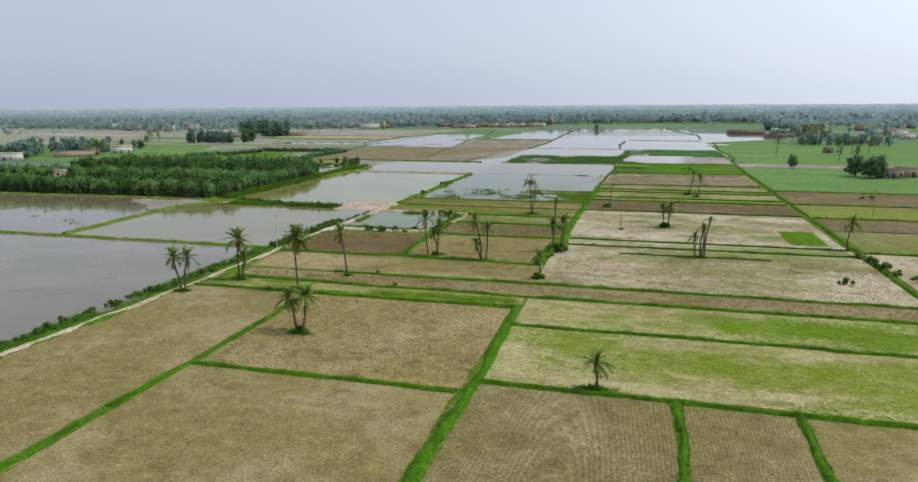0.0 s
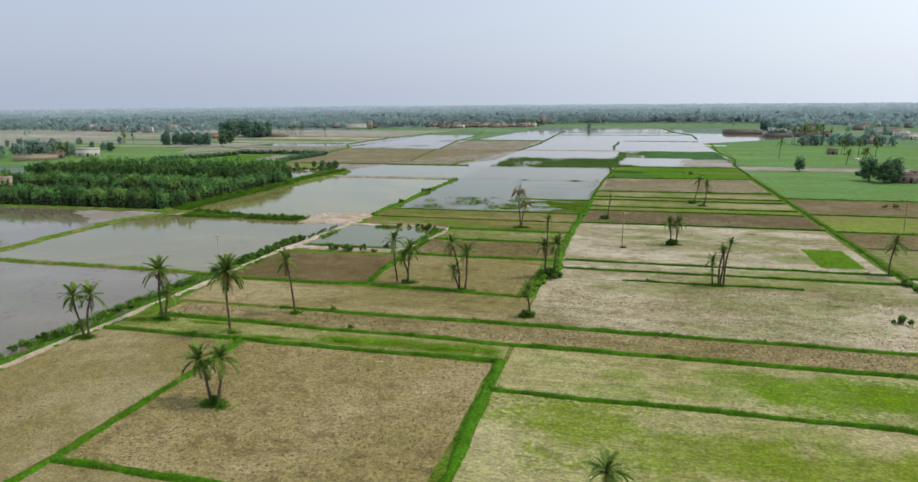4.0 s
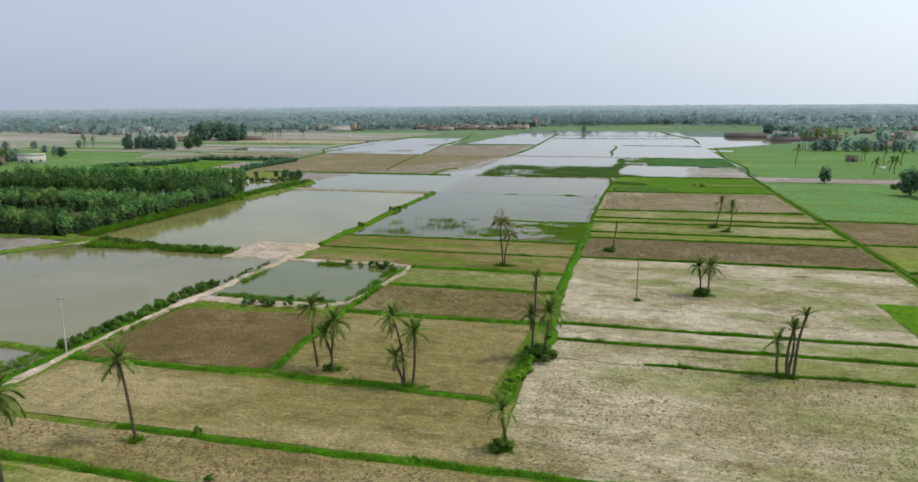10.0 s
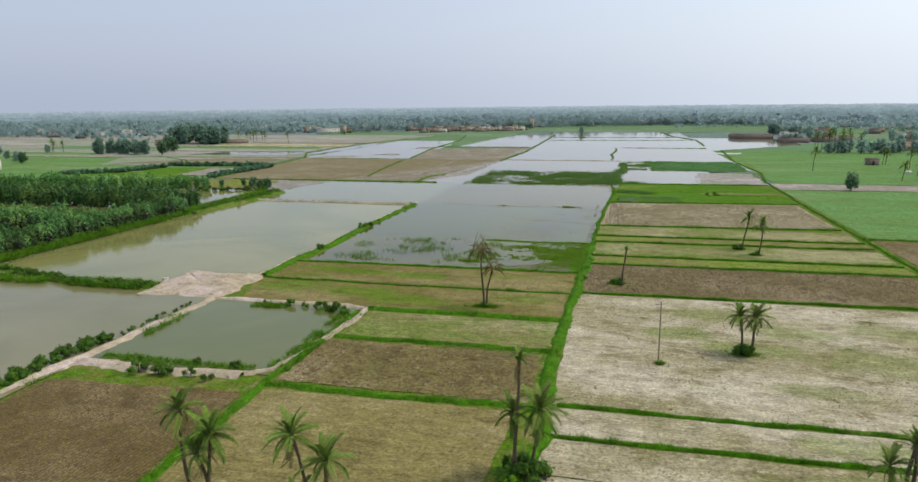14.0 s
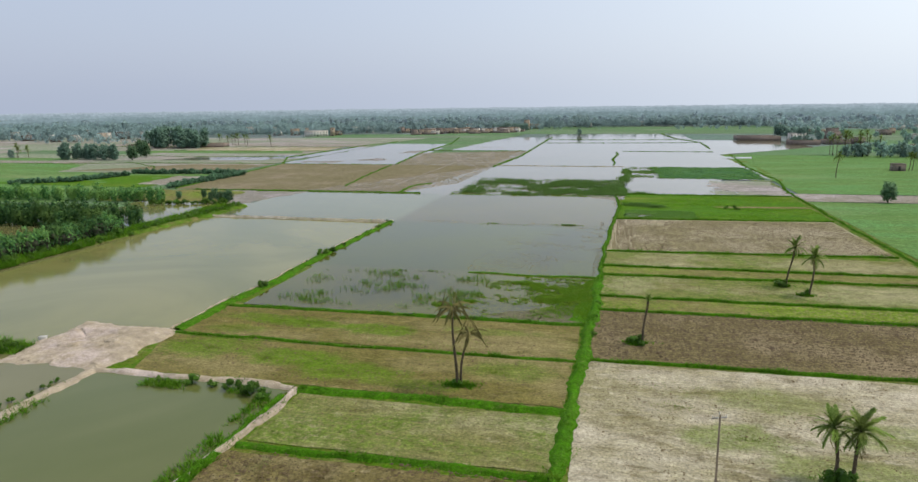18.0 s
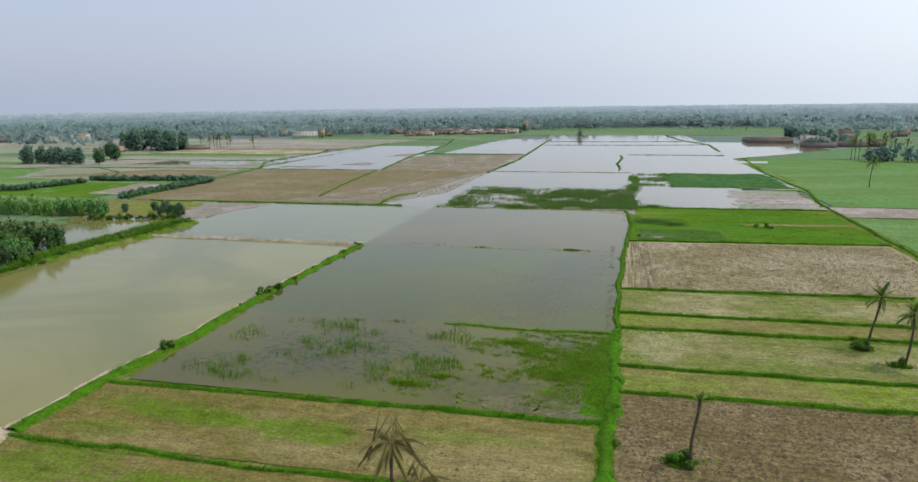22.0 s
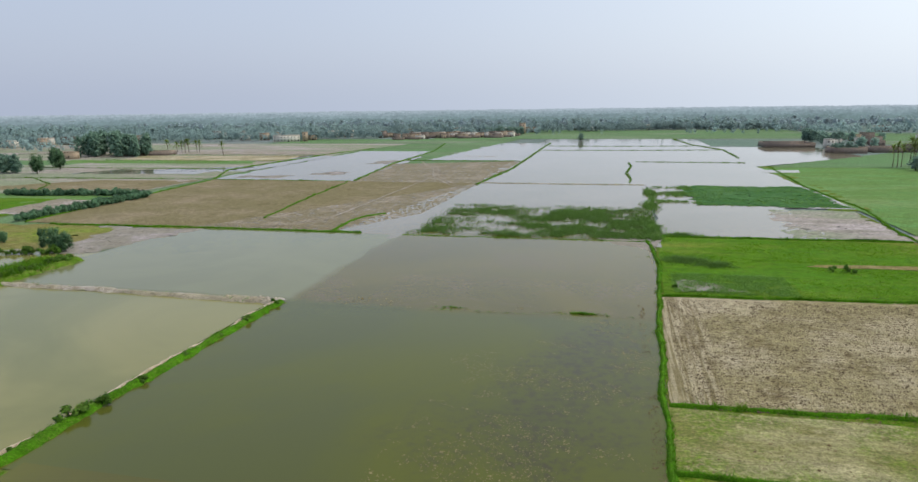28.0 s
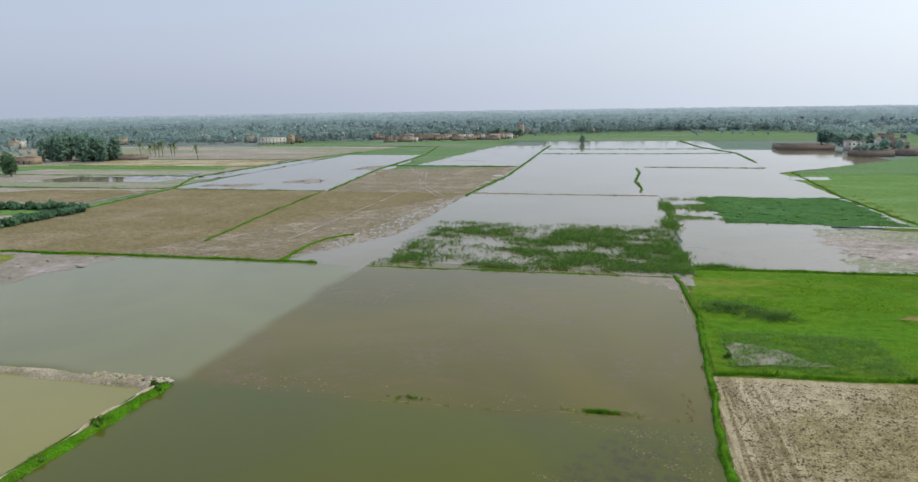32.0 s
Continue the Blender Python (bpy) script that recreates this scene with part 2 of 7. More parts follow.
def basin_water(name, weed=(), weed_tone=(0.055, 0.05, 0.026)):
    """Flood water over three fields: olive in the south, brown in the north, milky towards the west, mixing softly."""
    k = Nodes(name)
    at = k.add("ShaderNodeSeparateXYZ")
    k.put(at.inputs[0], k.place())
    drift = k.math("MULTIPLY", k.math("SUBTRACT", k.noise(0.05, 6, 0.6, None, 0.8), 0.5), 14.0)
    silt = k.ramp(k.noise(0.022, 4, 0.55, None, 1.2), 0.35, 0.68)
    olive = k.mix(silt, (0.086, 0.096, 0.010), (0.074, 0.084, 0.020))
    brown = k.mix(silt, (0.118, 0.100, 0.014), (0.092, 0.082, 0.014))
    brown = k.mix(k.math("MULTIPLY", k.ramp(k.noise(0.06, 6, 0.7, None, 0.8), 0.48, 0.64), k.ramp(k.noise(0.8, 5, 0.75), 0.42, 0.6)), brown, (0.125, 0.096, 0.042))
    milk = k.mix(silt, (0.175, 0.18, 0.085), (0.15, 0.157, 0.075))
    north = k.ramp(k.math("ADD", at.outputs["Y"], k.math("MULTIPLY", drift, 0.5)), 186.0, 190.0)
    east = k.ramp(k.math("ADD", at.outputs["X"], k.math("MULTIPLY", drift, 0.3)), -53.6, -51.0)
    c = k.mix(north, olive, k.mix(east, milk, brown))
    rag = k.math("MULTIPLY", k.math("SUBTRACT", k.noise(0.2, 7, 0.7), 0.5), 2.2)
    fleck = k.ramp(k.noise(0.9, 6, 0.75), 0.44, 0.62, 0.15, 1.0)
    for x, y, rx, ry, much in weed:
        d = k.add("ShaderNodeVectorMath", op="SUBTRACT")
        k.put(d.inputs[0], k.place())
        d.inputs[1].default_value = (x, y, 0)
        e = k.add("ShaderNodeVectorMath", op="MULTIPLY")
        k.put(e.inputs[0], d.outputs[0])
        e.inputs[1].default_value = (1 / rx, 1 / ry, 0)
        le = k.add("ShaderNodeVectorMath", op="LENGTH")
        k.put(le.inputs[0], e.outputs[0])
        c = k.mix(k.math("MULTIPLY", k.ramp(k.math("ADD", le.outputs["Value"], rag), 0.4, 1.2, much, 0.0), fleck), c, weed_tone)
    k.bump(k.noise(2.2, 3, 0.5), 0.006)
    k.put(k.b.inputs["IOR"], 1.33)
    return k.done(c, 0.03, 0.30)


def leafy(name, a, b, c, rough=0.6, scale=0.35, upward=0.9, vary=(0.8, 1.2)):
    """Foliage: three greens, varied from plant to plant and from clump to clump."""
    k = Nodes(name)
    isl = k.add("ShaderNodeNewGeometry").outputs["Random Per Island"]
    ob = k.add("ShaderNodeObjectInfo").outputs["Random"]
    col = k.mix(k.ramp(isl, 0.1, 0.9), a, b)
    col = k.mix(k.math("MULTIPLY", k.ramp(k.noise(scale, 3), 0.45, 0.7), 0.7), col, c)
    col = k.shade(col, ob, *vary)
    m = k.done(col, rough, 0.1)
    own = k.add("ShaderNodeNewGeometry").outputs["Normal"]          # normals leaned upward so shaded leaf sides light up like the tops
    lift = k.add("ShaderNodeVectorMath", op="ADD")
    k.put(lift.inputs[0], own)
    lift.inputs[1].default_value = (0.0, 0.0, upward)
    unit = k.add("ShaderNodeVectorMath", op="NORMALIZE")
    k.put(unit.inputs[0], lift.outputs[0])
    k.put(k.b.inputs["Normal"], unit.outputs[0])
    thin = k.add("ShaderNodeBsdfTranslucent")
    both = k.t.nodes.new("ShaderNodeMixShader")
    both.inputs[0].default_value = 0.3
    k.put(thin.inputs["Color"], col)
    k.put(both.inputs[1], k.b.outputs[0])
    k.put(both.inputs[2], thin.outputs[0])
    out = [n for n in k.t.nodes if n.type == "OUTPUT_MATERIAL"][0]
    k.put(out.inputs["Surface"], both.outputs[0])
    return m


def plain(name, col, rough=0.85, spec=0.25, var=(0.8, 1.15), scale=2.0, depth=0.01, metal=0.0):
    k = Nodes(name)
    c = k.shade(col, k.noise(scale, 5, 0.65), *var)
    c = k.shade(c, k.noise(scale * 0.13, 4, 0.6), 0.88, 1.1)
    k.bump(k.noise(scale * 4, 4, 0.6), depth)
    k.b.inputs["Metallic"].default_value = metal
    return k.done(c, rough, spec)


M = {}
# far ground carries distance haze in its colour: paler, bluer green
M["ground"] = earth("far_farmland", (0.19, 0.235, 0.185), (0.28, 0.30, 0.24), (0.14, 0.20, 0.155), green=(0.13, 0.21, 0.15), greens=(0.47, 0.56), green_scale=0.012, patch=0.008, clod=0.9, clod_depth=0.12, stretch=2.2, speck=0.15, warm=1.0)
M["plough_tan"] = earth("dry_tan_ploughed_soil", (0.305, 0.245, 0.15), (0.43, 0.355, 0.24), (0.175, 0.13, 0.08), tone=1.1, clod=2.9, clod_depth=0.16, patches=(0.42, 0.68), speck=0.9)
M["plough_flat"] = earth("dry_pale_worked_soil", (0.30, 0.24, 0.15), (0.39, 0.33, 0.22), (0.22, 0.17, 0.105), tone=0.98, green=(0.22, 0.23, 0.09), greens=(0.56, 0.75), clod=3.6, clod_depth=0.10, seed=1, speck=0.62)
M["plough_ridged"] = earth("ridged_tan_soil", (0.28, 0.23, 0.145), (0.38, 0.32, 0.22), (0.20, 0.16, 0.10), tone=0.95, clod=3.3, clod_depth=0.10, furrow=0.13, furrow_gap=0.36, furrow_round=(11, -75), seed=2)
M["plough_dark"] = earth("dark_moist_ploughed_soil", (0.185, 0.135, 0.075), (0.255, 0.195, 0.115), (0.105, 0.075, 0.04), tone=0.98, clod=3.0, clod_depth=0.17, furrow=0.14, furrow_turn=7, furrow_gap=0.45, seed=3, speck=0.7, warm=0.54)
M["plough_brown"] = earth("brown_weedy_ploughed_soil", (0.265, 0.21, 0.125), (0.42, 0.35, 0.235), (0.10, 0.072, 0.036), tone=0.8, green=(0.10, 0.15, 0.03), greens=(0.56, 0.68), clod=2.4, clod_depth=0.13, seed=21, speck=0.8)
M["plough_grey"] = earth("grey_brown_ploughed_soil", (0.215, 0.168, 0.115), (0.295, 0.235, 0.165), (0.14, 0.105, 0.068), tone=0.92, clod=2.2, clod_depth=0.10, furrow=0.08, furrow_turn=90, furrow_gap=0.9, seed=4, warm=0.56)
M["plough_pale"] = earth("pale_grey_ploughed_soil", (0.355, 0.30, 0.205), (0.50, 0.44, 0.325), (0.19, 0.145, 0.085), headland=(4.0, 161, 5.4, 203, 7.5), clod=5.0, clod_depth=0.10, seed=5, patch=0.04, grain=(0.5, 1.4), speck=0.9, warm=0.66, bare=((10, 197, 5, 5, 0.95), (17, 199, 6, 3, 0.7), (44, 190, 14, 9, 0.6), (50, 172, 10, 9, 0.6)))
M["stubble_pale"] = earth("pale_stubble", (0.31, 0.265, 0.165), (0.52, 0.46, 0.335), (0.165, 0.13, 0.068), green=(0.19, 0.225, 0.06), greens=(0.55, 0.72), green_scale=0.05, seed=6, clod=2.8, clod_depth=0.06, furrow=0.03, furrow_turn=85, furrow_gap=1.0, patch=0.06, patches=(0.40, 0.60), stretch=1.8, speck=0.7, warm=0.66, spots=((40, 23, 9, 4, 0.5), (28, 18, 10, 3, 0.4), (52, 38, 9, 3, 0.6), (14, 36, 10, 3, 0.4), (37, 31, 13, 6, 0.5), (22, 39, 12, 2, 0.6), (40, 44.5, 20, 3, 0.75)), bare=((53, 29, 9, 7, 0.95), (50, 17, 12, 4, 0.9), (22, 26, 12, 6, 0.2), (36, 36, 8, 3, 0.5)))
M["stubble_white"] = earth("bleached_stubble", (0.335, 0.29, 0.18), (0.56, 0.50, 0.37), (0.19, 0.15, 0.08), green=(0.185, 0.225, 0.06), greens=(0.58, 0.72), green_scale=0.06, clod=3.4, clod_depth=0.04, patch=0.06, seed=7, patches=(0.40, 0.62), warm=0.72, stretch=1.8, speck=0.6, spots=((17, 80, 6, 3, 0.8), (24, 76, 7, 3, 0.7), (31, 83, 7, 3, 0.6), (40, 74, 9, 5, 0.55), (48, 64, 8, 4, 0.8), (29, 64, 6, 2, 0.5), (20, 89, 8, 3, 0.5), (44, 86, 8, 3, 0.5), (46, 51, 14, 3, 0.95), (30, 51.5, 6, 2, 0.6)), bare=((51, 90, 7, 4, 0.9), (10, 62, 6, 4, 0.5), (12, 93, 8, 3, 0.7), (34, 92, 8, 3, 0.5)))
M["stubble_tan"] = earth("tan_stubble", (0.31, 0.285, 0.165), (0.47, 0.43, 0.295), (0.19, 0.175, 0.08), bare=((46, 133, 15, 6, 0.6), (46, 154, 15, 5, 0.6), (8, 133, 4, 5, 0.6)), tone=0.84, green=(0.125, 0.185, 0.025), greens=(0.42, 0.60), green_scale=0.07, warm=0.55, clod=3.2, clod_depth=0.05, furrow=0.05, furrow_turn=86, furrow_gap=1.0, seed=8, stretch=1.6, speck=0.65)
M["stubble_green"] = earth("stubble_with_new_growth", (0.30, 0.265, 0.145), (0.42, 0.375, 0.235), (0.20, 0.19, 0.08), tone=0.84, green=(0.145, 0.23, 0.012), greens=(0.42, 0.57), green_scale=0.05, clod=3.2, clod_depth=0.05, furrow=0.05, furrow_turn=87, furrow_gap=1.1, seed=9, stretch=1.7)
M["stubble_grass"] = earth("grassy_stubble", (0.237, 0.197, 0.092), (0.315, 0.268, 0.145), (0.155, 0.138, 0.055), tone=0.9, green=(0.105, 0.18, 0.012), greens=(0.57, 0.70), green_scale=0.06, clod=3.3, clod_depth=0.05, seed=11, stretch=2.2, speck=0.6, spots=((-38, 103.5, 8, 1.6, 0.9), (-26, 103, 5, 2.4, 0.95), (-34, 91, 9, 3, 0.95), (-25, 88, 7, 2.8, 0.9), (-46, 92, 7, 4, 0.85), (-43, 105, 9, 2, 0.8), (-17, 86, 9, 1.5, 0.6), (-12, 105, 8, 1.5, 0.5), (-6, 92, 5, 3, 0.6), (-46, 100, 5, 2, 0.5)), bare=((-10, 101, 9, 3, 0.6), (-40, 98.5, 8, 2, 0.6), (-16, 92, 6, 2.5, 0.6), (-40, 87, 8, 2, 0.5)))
M["paddy"] = earth("bright_green_paddy", (0.10, 0.215, 0.012), (0.19, 0.235, 0.045), (0.055, 0.14, 0.008), green=(0.065, 0.185, 0.010), greens=(0.42, 0.62), clod=3.9, clod_depth=0.06, seed=12, stretch=2.6, patch=0.045, grain=(0.7, 1.2), speck=0.2)
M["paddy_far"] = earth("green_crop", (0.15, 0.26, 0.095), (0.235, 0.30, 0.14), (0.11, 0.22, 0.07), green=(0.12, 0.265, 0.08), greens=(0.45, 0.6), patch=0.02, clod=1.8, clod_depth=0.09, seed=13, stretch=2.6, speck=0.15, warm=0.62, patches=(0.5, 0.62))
M["lush"] = earth("lush_green_crop", (0.062, 0.165, 0.045), (0.09, 0.205, 0.06), (0.04, 0.115, 0.03), clod=1.6, clod_depth=0.18, seed=14, speck=0.25, warm=0.85)
M["mud"] = earth("wet_brown_mud", (0.235, 0.19, 0.14), (0.34, 0.285, 0.225), (0.145, 0.115, 0.08), warm=0.64, clod=1.4, clod_depth=0.07, furrow=0.10, furrow_turn=5, furrow_gap=1.6, wet=0.43, seed=15, patch=0.09)
M["mud_pale"] = earth("drying_pale_mud", (0.30, 0.25, 0.19), (0.43, 0.38, 0.31), (0.19, 0.15, 0.11), clod=1.4, clod_depth=0.06, wet=0.40, seed=16, patch=0.08, warm=0.82)
M["dirt"] = earth("pale_dry_dirt", (0.50, 0.40, 0.29), (0.58, 0.48, 0.365), (0.42, 0.33, 0.23), clod=1.6, clod_depth=0.03, seed=17, patch=0.10, warm=0.84, grain=(0.86, 1.1), speck=0.12)
M["bund_soil"] = earth("grass_grown_bund", (0.075, 0.195, 0.014), (0.21, 0.215, 0.08), (0.04, 0.115, 0.008), green=(0.06, 0.185, 0.005), greens=(0.38, 0.58), green_scale=0.3, clod=3.8, clod_depth=0.12, patch=0.22, patches=(0.58, 0.70), seed=18, speck=0.2)
M["bank_soil"] = earth("muddy_grassed_bank", (0.13, 0.20, 0.035), (0.27, 0.245, 0.12), (0.085, 0.14, 0.02), green=(0.09, 0.19, 0.012), greens=(0.42, 0.60), green_scale=0.25, clod=3.4, clod_depth=0.10, patch=0.2, patches=(0.48, 0.64), seed=41, speck=0.3)
M["bund_bare"] = earth("bare_mud_bund", (0.40, 0.345, 0.26), (0.52, 0.46, 0.36), (0.27, 0.225, 0.15), green=(0.10, 0.17, 0.03), greens=(0.62, 0.70), green_scale=0.15, clod=3.8, clod_depth=0.09, seed=19, warm=0.8)
M["water_grey"] = water("grey_flood_water", (0.175, 0.16, 0.10), (0.215, 0.19, 0.135), shoal=(0.14, 0.125, 0.07), shoals=(0.5, 0.66))
M["water_basin"] = basin_water("flood_water_of_mixed_tints", ((-7, 160, 9, 22, 0.75), (-3, 172, 7, 14, 0.6), (-14, 150, 10, 9, 0.5), (-2, 181, 6, 8, 0.5)))
M["water_shallow"] = water("shallow_grey_pond_water", (0.16, 0.142, 0.095), (0.205, 0.178, 0.125), shoal=(0.135, 0.112, 0.062), shoals=(0.46, 0.62), weed=((-110, 16, 14, 9, 0.8), (-96, 11, 12, 7, 0.6), (-81, 5, 10, 6, 0.5), (-91, -2, 10, 6, 0.5), (-162, 69, 16, 12, 0.9), (-174, 73, 14, 10, 0.8), (-148, 66, 14, 10, 0.8)), weed_tone=(0.12, 0.165, 0.05))
M["water_green"] = water("milky_green_pond_water", (0.225, 0.212, 0.072), (0.155, 0.16, 0.05), rough=0.06)
M["water_pond"] = water("greenish_pond_water", (0.15, 0.142, 0.052), (0.20, 0.185, 0.085), rough=0.05)
M["water_small"] = water("green_pond_water", (0.105, 0.122, 0.032), (0.14, 0.15, 0.05), rough=0.04)
M["grass"] = leafy("bund_grass", (0.052, 0.15, 0.003), (0.085, 0.215, 0.006), (0.12, 0.215, 0.012), upward=1.2)
M["marsh"] = leafy("marsh_grass", (0.11, 0.25, 0.006), (0.165, 0.325, 0.014), (0.19, 0.30, 0.024), upward=2.2)
M["reed"] = leafy("reed_green", (0.085, 0.20, 0.03), (0.14, 0.27, 0.05), (0.12, 0.235, 0.05), upward=2.0)
M["leaf"] = leafy("shrub_leaf", (0.05, 0.125, 0.012), (0.09, 0.185, 0.022), (0.11, 0.185, 0.03), upward=0.9)
M["grove_leaf"] = leafy("grove_leaf", (0.045, 0.135, 0.045), (0.135, 0.28, 0.065), (0.225, 0.36, 0.08), scale=0.12, upward=0.2, vary=(0.62, 1.3))
M["tree_leaf"] = leafy("tree_leaf", (0.075, 0.165, 0.075), (0.125, 0.225, 0.10), (0.14, 0.23, 0.11), upward=0.8)
# distance haze painted into the leaf colour, paler still in hazy_leaf
M["far_leaf"] = leafy("hazed_grey_green_leaf", (0.23, 0.34, 0.325), (0.275, 0.395, 0.375), (0.30, 0.42, 0.405), scale=0.02, upward=2.5)
M["hazy_leaf"] = leafy("pale_hazed_leaf", (0.30, 0.40, 0.43), (0.33, 0.435, 0.465), (0.35, 0.455, 0.49), scale=0.02, upward=2.5)
M["palm_leaf"] = leafy("palm_leaf", (0.12, 0.205, 0.03), (0.20, 0.30, 0.055), (0.25, 0.29, 0.08), upward=1.2)
M["palm_dry"] = leafy("dry_palm_leaf", (0.20, 0.18, 0.06), (0.29, 0.255, 0.095), (0.18, 0.19, 0.05), upward=1.2)
M["nursery"] = earth("bright_green_seedlings", (0.12, 0.27, 0.010), (0.16, 0.30, 0.02), (0.09, 0.22, 0.008), clod=4.5, clod_depth=0.05, seed=40, speck=0.1, grain=(0.85, 1.12))
# bare plots lighten the outer parts; the middle stays darker
M["stubble_dim"] = earth("darker_tan_stubble", (0.27, 0.222, 0.13), (0.375, 0.315, 0.20), (0.155, 0.122, 0.065), green=(0.135, 0.165, 0.03), greens=(0.58, 0.72), clod=3.0, clod_depth=0.06, seed=41, stretch=2.0, speck=0.6, bare=((-46, 21, 11, 8, 0.9), (-34, 23, 8, 4, 0.5), (-47, 10, 9, 4, 0.8), (44, 10, 16, 4, 0.7), (-24, 48, 5, 4, 0.4)))
M["light_leaf"] = leafy("light_shrub_leaf", (0.09, 0.22, 0.008), (0.14, 0.30, 0.015), (0.16, 0.28, 0.02), upward=1.2)
M["dates"] = plain("ripening_dates", (0.42, 0.25, 0.05), scale=8, rough=0.5)
M["palm_bark"] = plain("palm_bark", (0.125, 0.096, 0.06), scale=6, depth=0.05, var=(0.55, 1.3))
# kept dark and greenish: also colours the shade lumps inside grove crowns
M["bark"] = plain("bark", (0.05, 0.055, 0.03), scale=5, depth=0.04)
M["concrete"] = plain("pole_concrete", (0.55, 0.52, 0.47), scale=3)
M["steel"] = plain("galvanised_steel", (0.35, 0.34, 0.32), rough=0.5, metal=0.6)
M["brick"] = plain("mud_brick_wall", (0.25, 0.20, 0.165), scale=1.2, depth=0.03, var=(0.75, 1.2))
M["plaster"] = plain("whitewashed_plaster", (0.66, 0.62, 0.54), scale=0.8, var=(0.85, 1.1))
M["mudwall"] = plain("tan_mud_plaster", (0.42, 0.33, 0.235), scale=0.9, var=(0.8, 1.15))
M["roof"] = plain("flat_earth_roof", (0.34, 0.28, 0.21), scale=1.0)
M["opening"] = plain("dark_wood_shutter", (0.05, 0.045, 0.04))
M["paddy_leaf"] = leafy("rice_leaf", (0.09, 0.225, 0.005), (0.14, 0.29, 0.01), (0.12, 0.23, 0.012), scale=0.06)
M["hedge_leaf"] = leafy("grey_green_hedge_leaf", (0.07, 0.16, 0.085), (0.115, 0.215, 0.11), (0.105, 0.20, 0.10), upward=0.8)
# far-grove leaves greyed and lightened in colour, as haze would do
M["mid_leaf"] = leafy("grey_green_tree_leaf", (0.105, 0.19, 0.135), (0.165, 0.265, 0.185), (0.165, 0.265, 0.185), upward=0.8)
M["clod_dark"] = plain("dark_clod", (0.12, 0.085, 0.042), scale=3, var=(0.6, 1.3))
M["straw"] = plain("wet_straw", (0.18, 0.148, 0.065), scale=3, var=(0.5, 1.4))
# dry tan clods, darkened in colour to carry their shaded sides
M["clod_tan"] = plain("shade_toned_tan_clod", (0.14, 0.10, 0.048), scale=3, var=(0.55, 1.3))
M["clod_grey"] = plain("brown_clod", (0.10, 0.072, 0.038), scale=3, var=(0.6, 1.3))
M["stubble_first"] = earth("pale_stubble_with_new_growth", (0.31, 0.275, 0.155), (0.44, 0.39, 0.25), (0.22, 0.20, 0.09), tone=1.13, green=(0.115, 0.205, 0.004), greens=(0.46, 0.64), green_scale=0.06, seed=26, clod=2.8, clod_depth=0.06, furrow=0.03, furrow_turn=85, furrow_gap=1.0, patch=0.06, patches=(0.40, 0.60), stretch=1.8, speck=0.7, warm=0.6, spots=((36, -1, 9, 5, 0.95), (47, -2, 10, 5, 0.95), (58, 0, 8, 5, 0.95), (27, 1, 6, 3, 0.7), (14, -0.5, 3, 1.4, 0.6), (12, -5, 7, 1.8, 0.35), (22, -3, 8, 2.5, 0.5), (-17, 3, 9, 2.2, 0.95), (-6, 3, 6, 2.4, 1.0), (-30, 1.4, 6, 1.0, 0.6), (-42, 3, 9, 2.4, 0.55), (-52, 4, 4, 3, 0.8)))
M["stubble_lime"] = earth("pale_stubble_under_thin_grass", (0.315, 0.275, 0.155), (0.44, 0.39, 0.25), (0.23, 0.205, 0.09), tone=1.13, green=(0.145, 0.205, 0.012), greens=(0.46, 0.64), green_scale=0.06, seed=27, clod=2.8, clod_depth=0.06, furrow=0.03, furrow_turn=85, furrow_gap=1.0, patch=0.06, patches=(0.40, 0.60), stretch=1.8, speck=0.7, warm=0.6, spots=((11, -14, 7, 5, 0.85), (22, -17, 9, 5, 0.85), (33, -18, 9, 6, 0.85), (44, -16, 8, 6, 0.8), (56, -17, 9, 8, 0.95), (30, -11, 8, 2, 0.5), (48, -23, 10, 3, 0.8), (20, -22.5, 6, 2, 0.5)), bare=((3, -20, 3, 6, 0.7), (16, -25.5, 9, 1.6, 0.8), (31, -24, 6, 1.6, 0.7), (38, -11, 6, 2, 0.7)))
M["growth"] = leafy("young_growth", (0.13, 0.215, 0.01), (0.165, 0.255, 0.02), (0.175, 0.24, 0.025), upward=2.5)
# leaf colour lightened and blued to stand in for haze over the villages
M["village_leaf"] = leafy("haze_paled_tree_leaf", (0.185, 0.32, 0.25), (0.27, 0.42, 0.325), (0.275, 0.42, 0.335), upward=1.5)
M["water_weedy"] = water("dark_weedy_flood_water", (0.102, 0.102, 0.006), (0.082, 0.078, 0.012), shoal=(0.10, 0.078, 0.035), shoals=(0.5, 0.66), weed=((-30, 124, 16, 9, 0.85), (-14, 116, 12, 5, 0.7), (-40, 118, 12, 6, 0.6), (-5, 130, 8, 6, 0.7)), weed_tone=(0.03, 0.038, 0.012))
# crop green dulled in its colour to show haze over far fields
M["crop_hazy"] = earth("hazed_green_crop", (0.15, 0.235, 0.11), (0.21, 0.265, 0.15), (0.11, 0.195, 0.08), green=(0.12, 0.235, 0.09), greens=(0.45, 0.58), green_scale=0.02, patch=0.012, clod=1.2, clod_depth=0.09, seed=33, stretch=2.5, speck=0.15, warm=0.85)
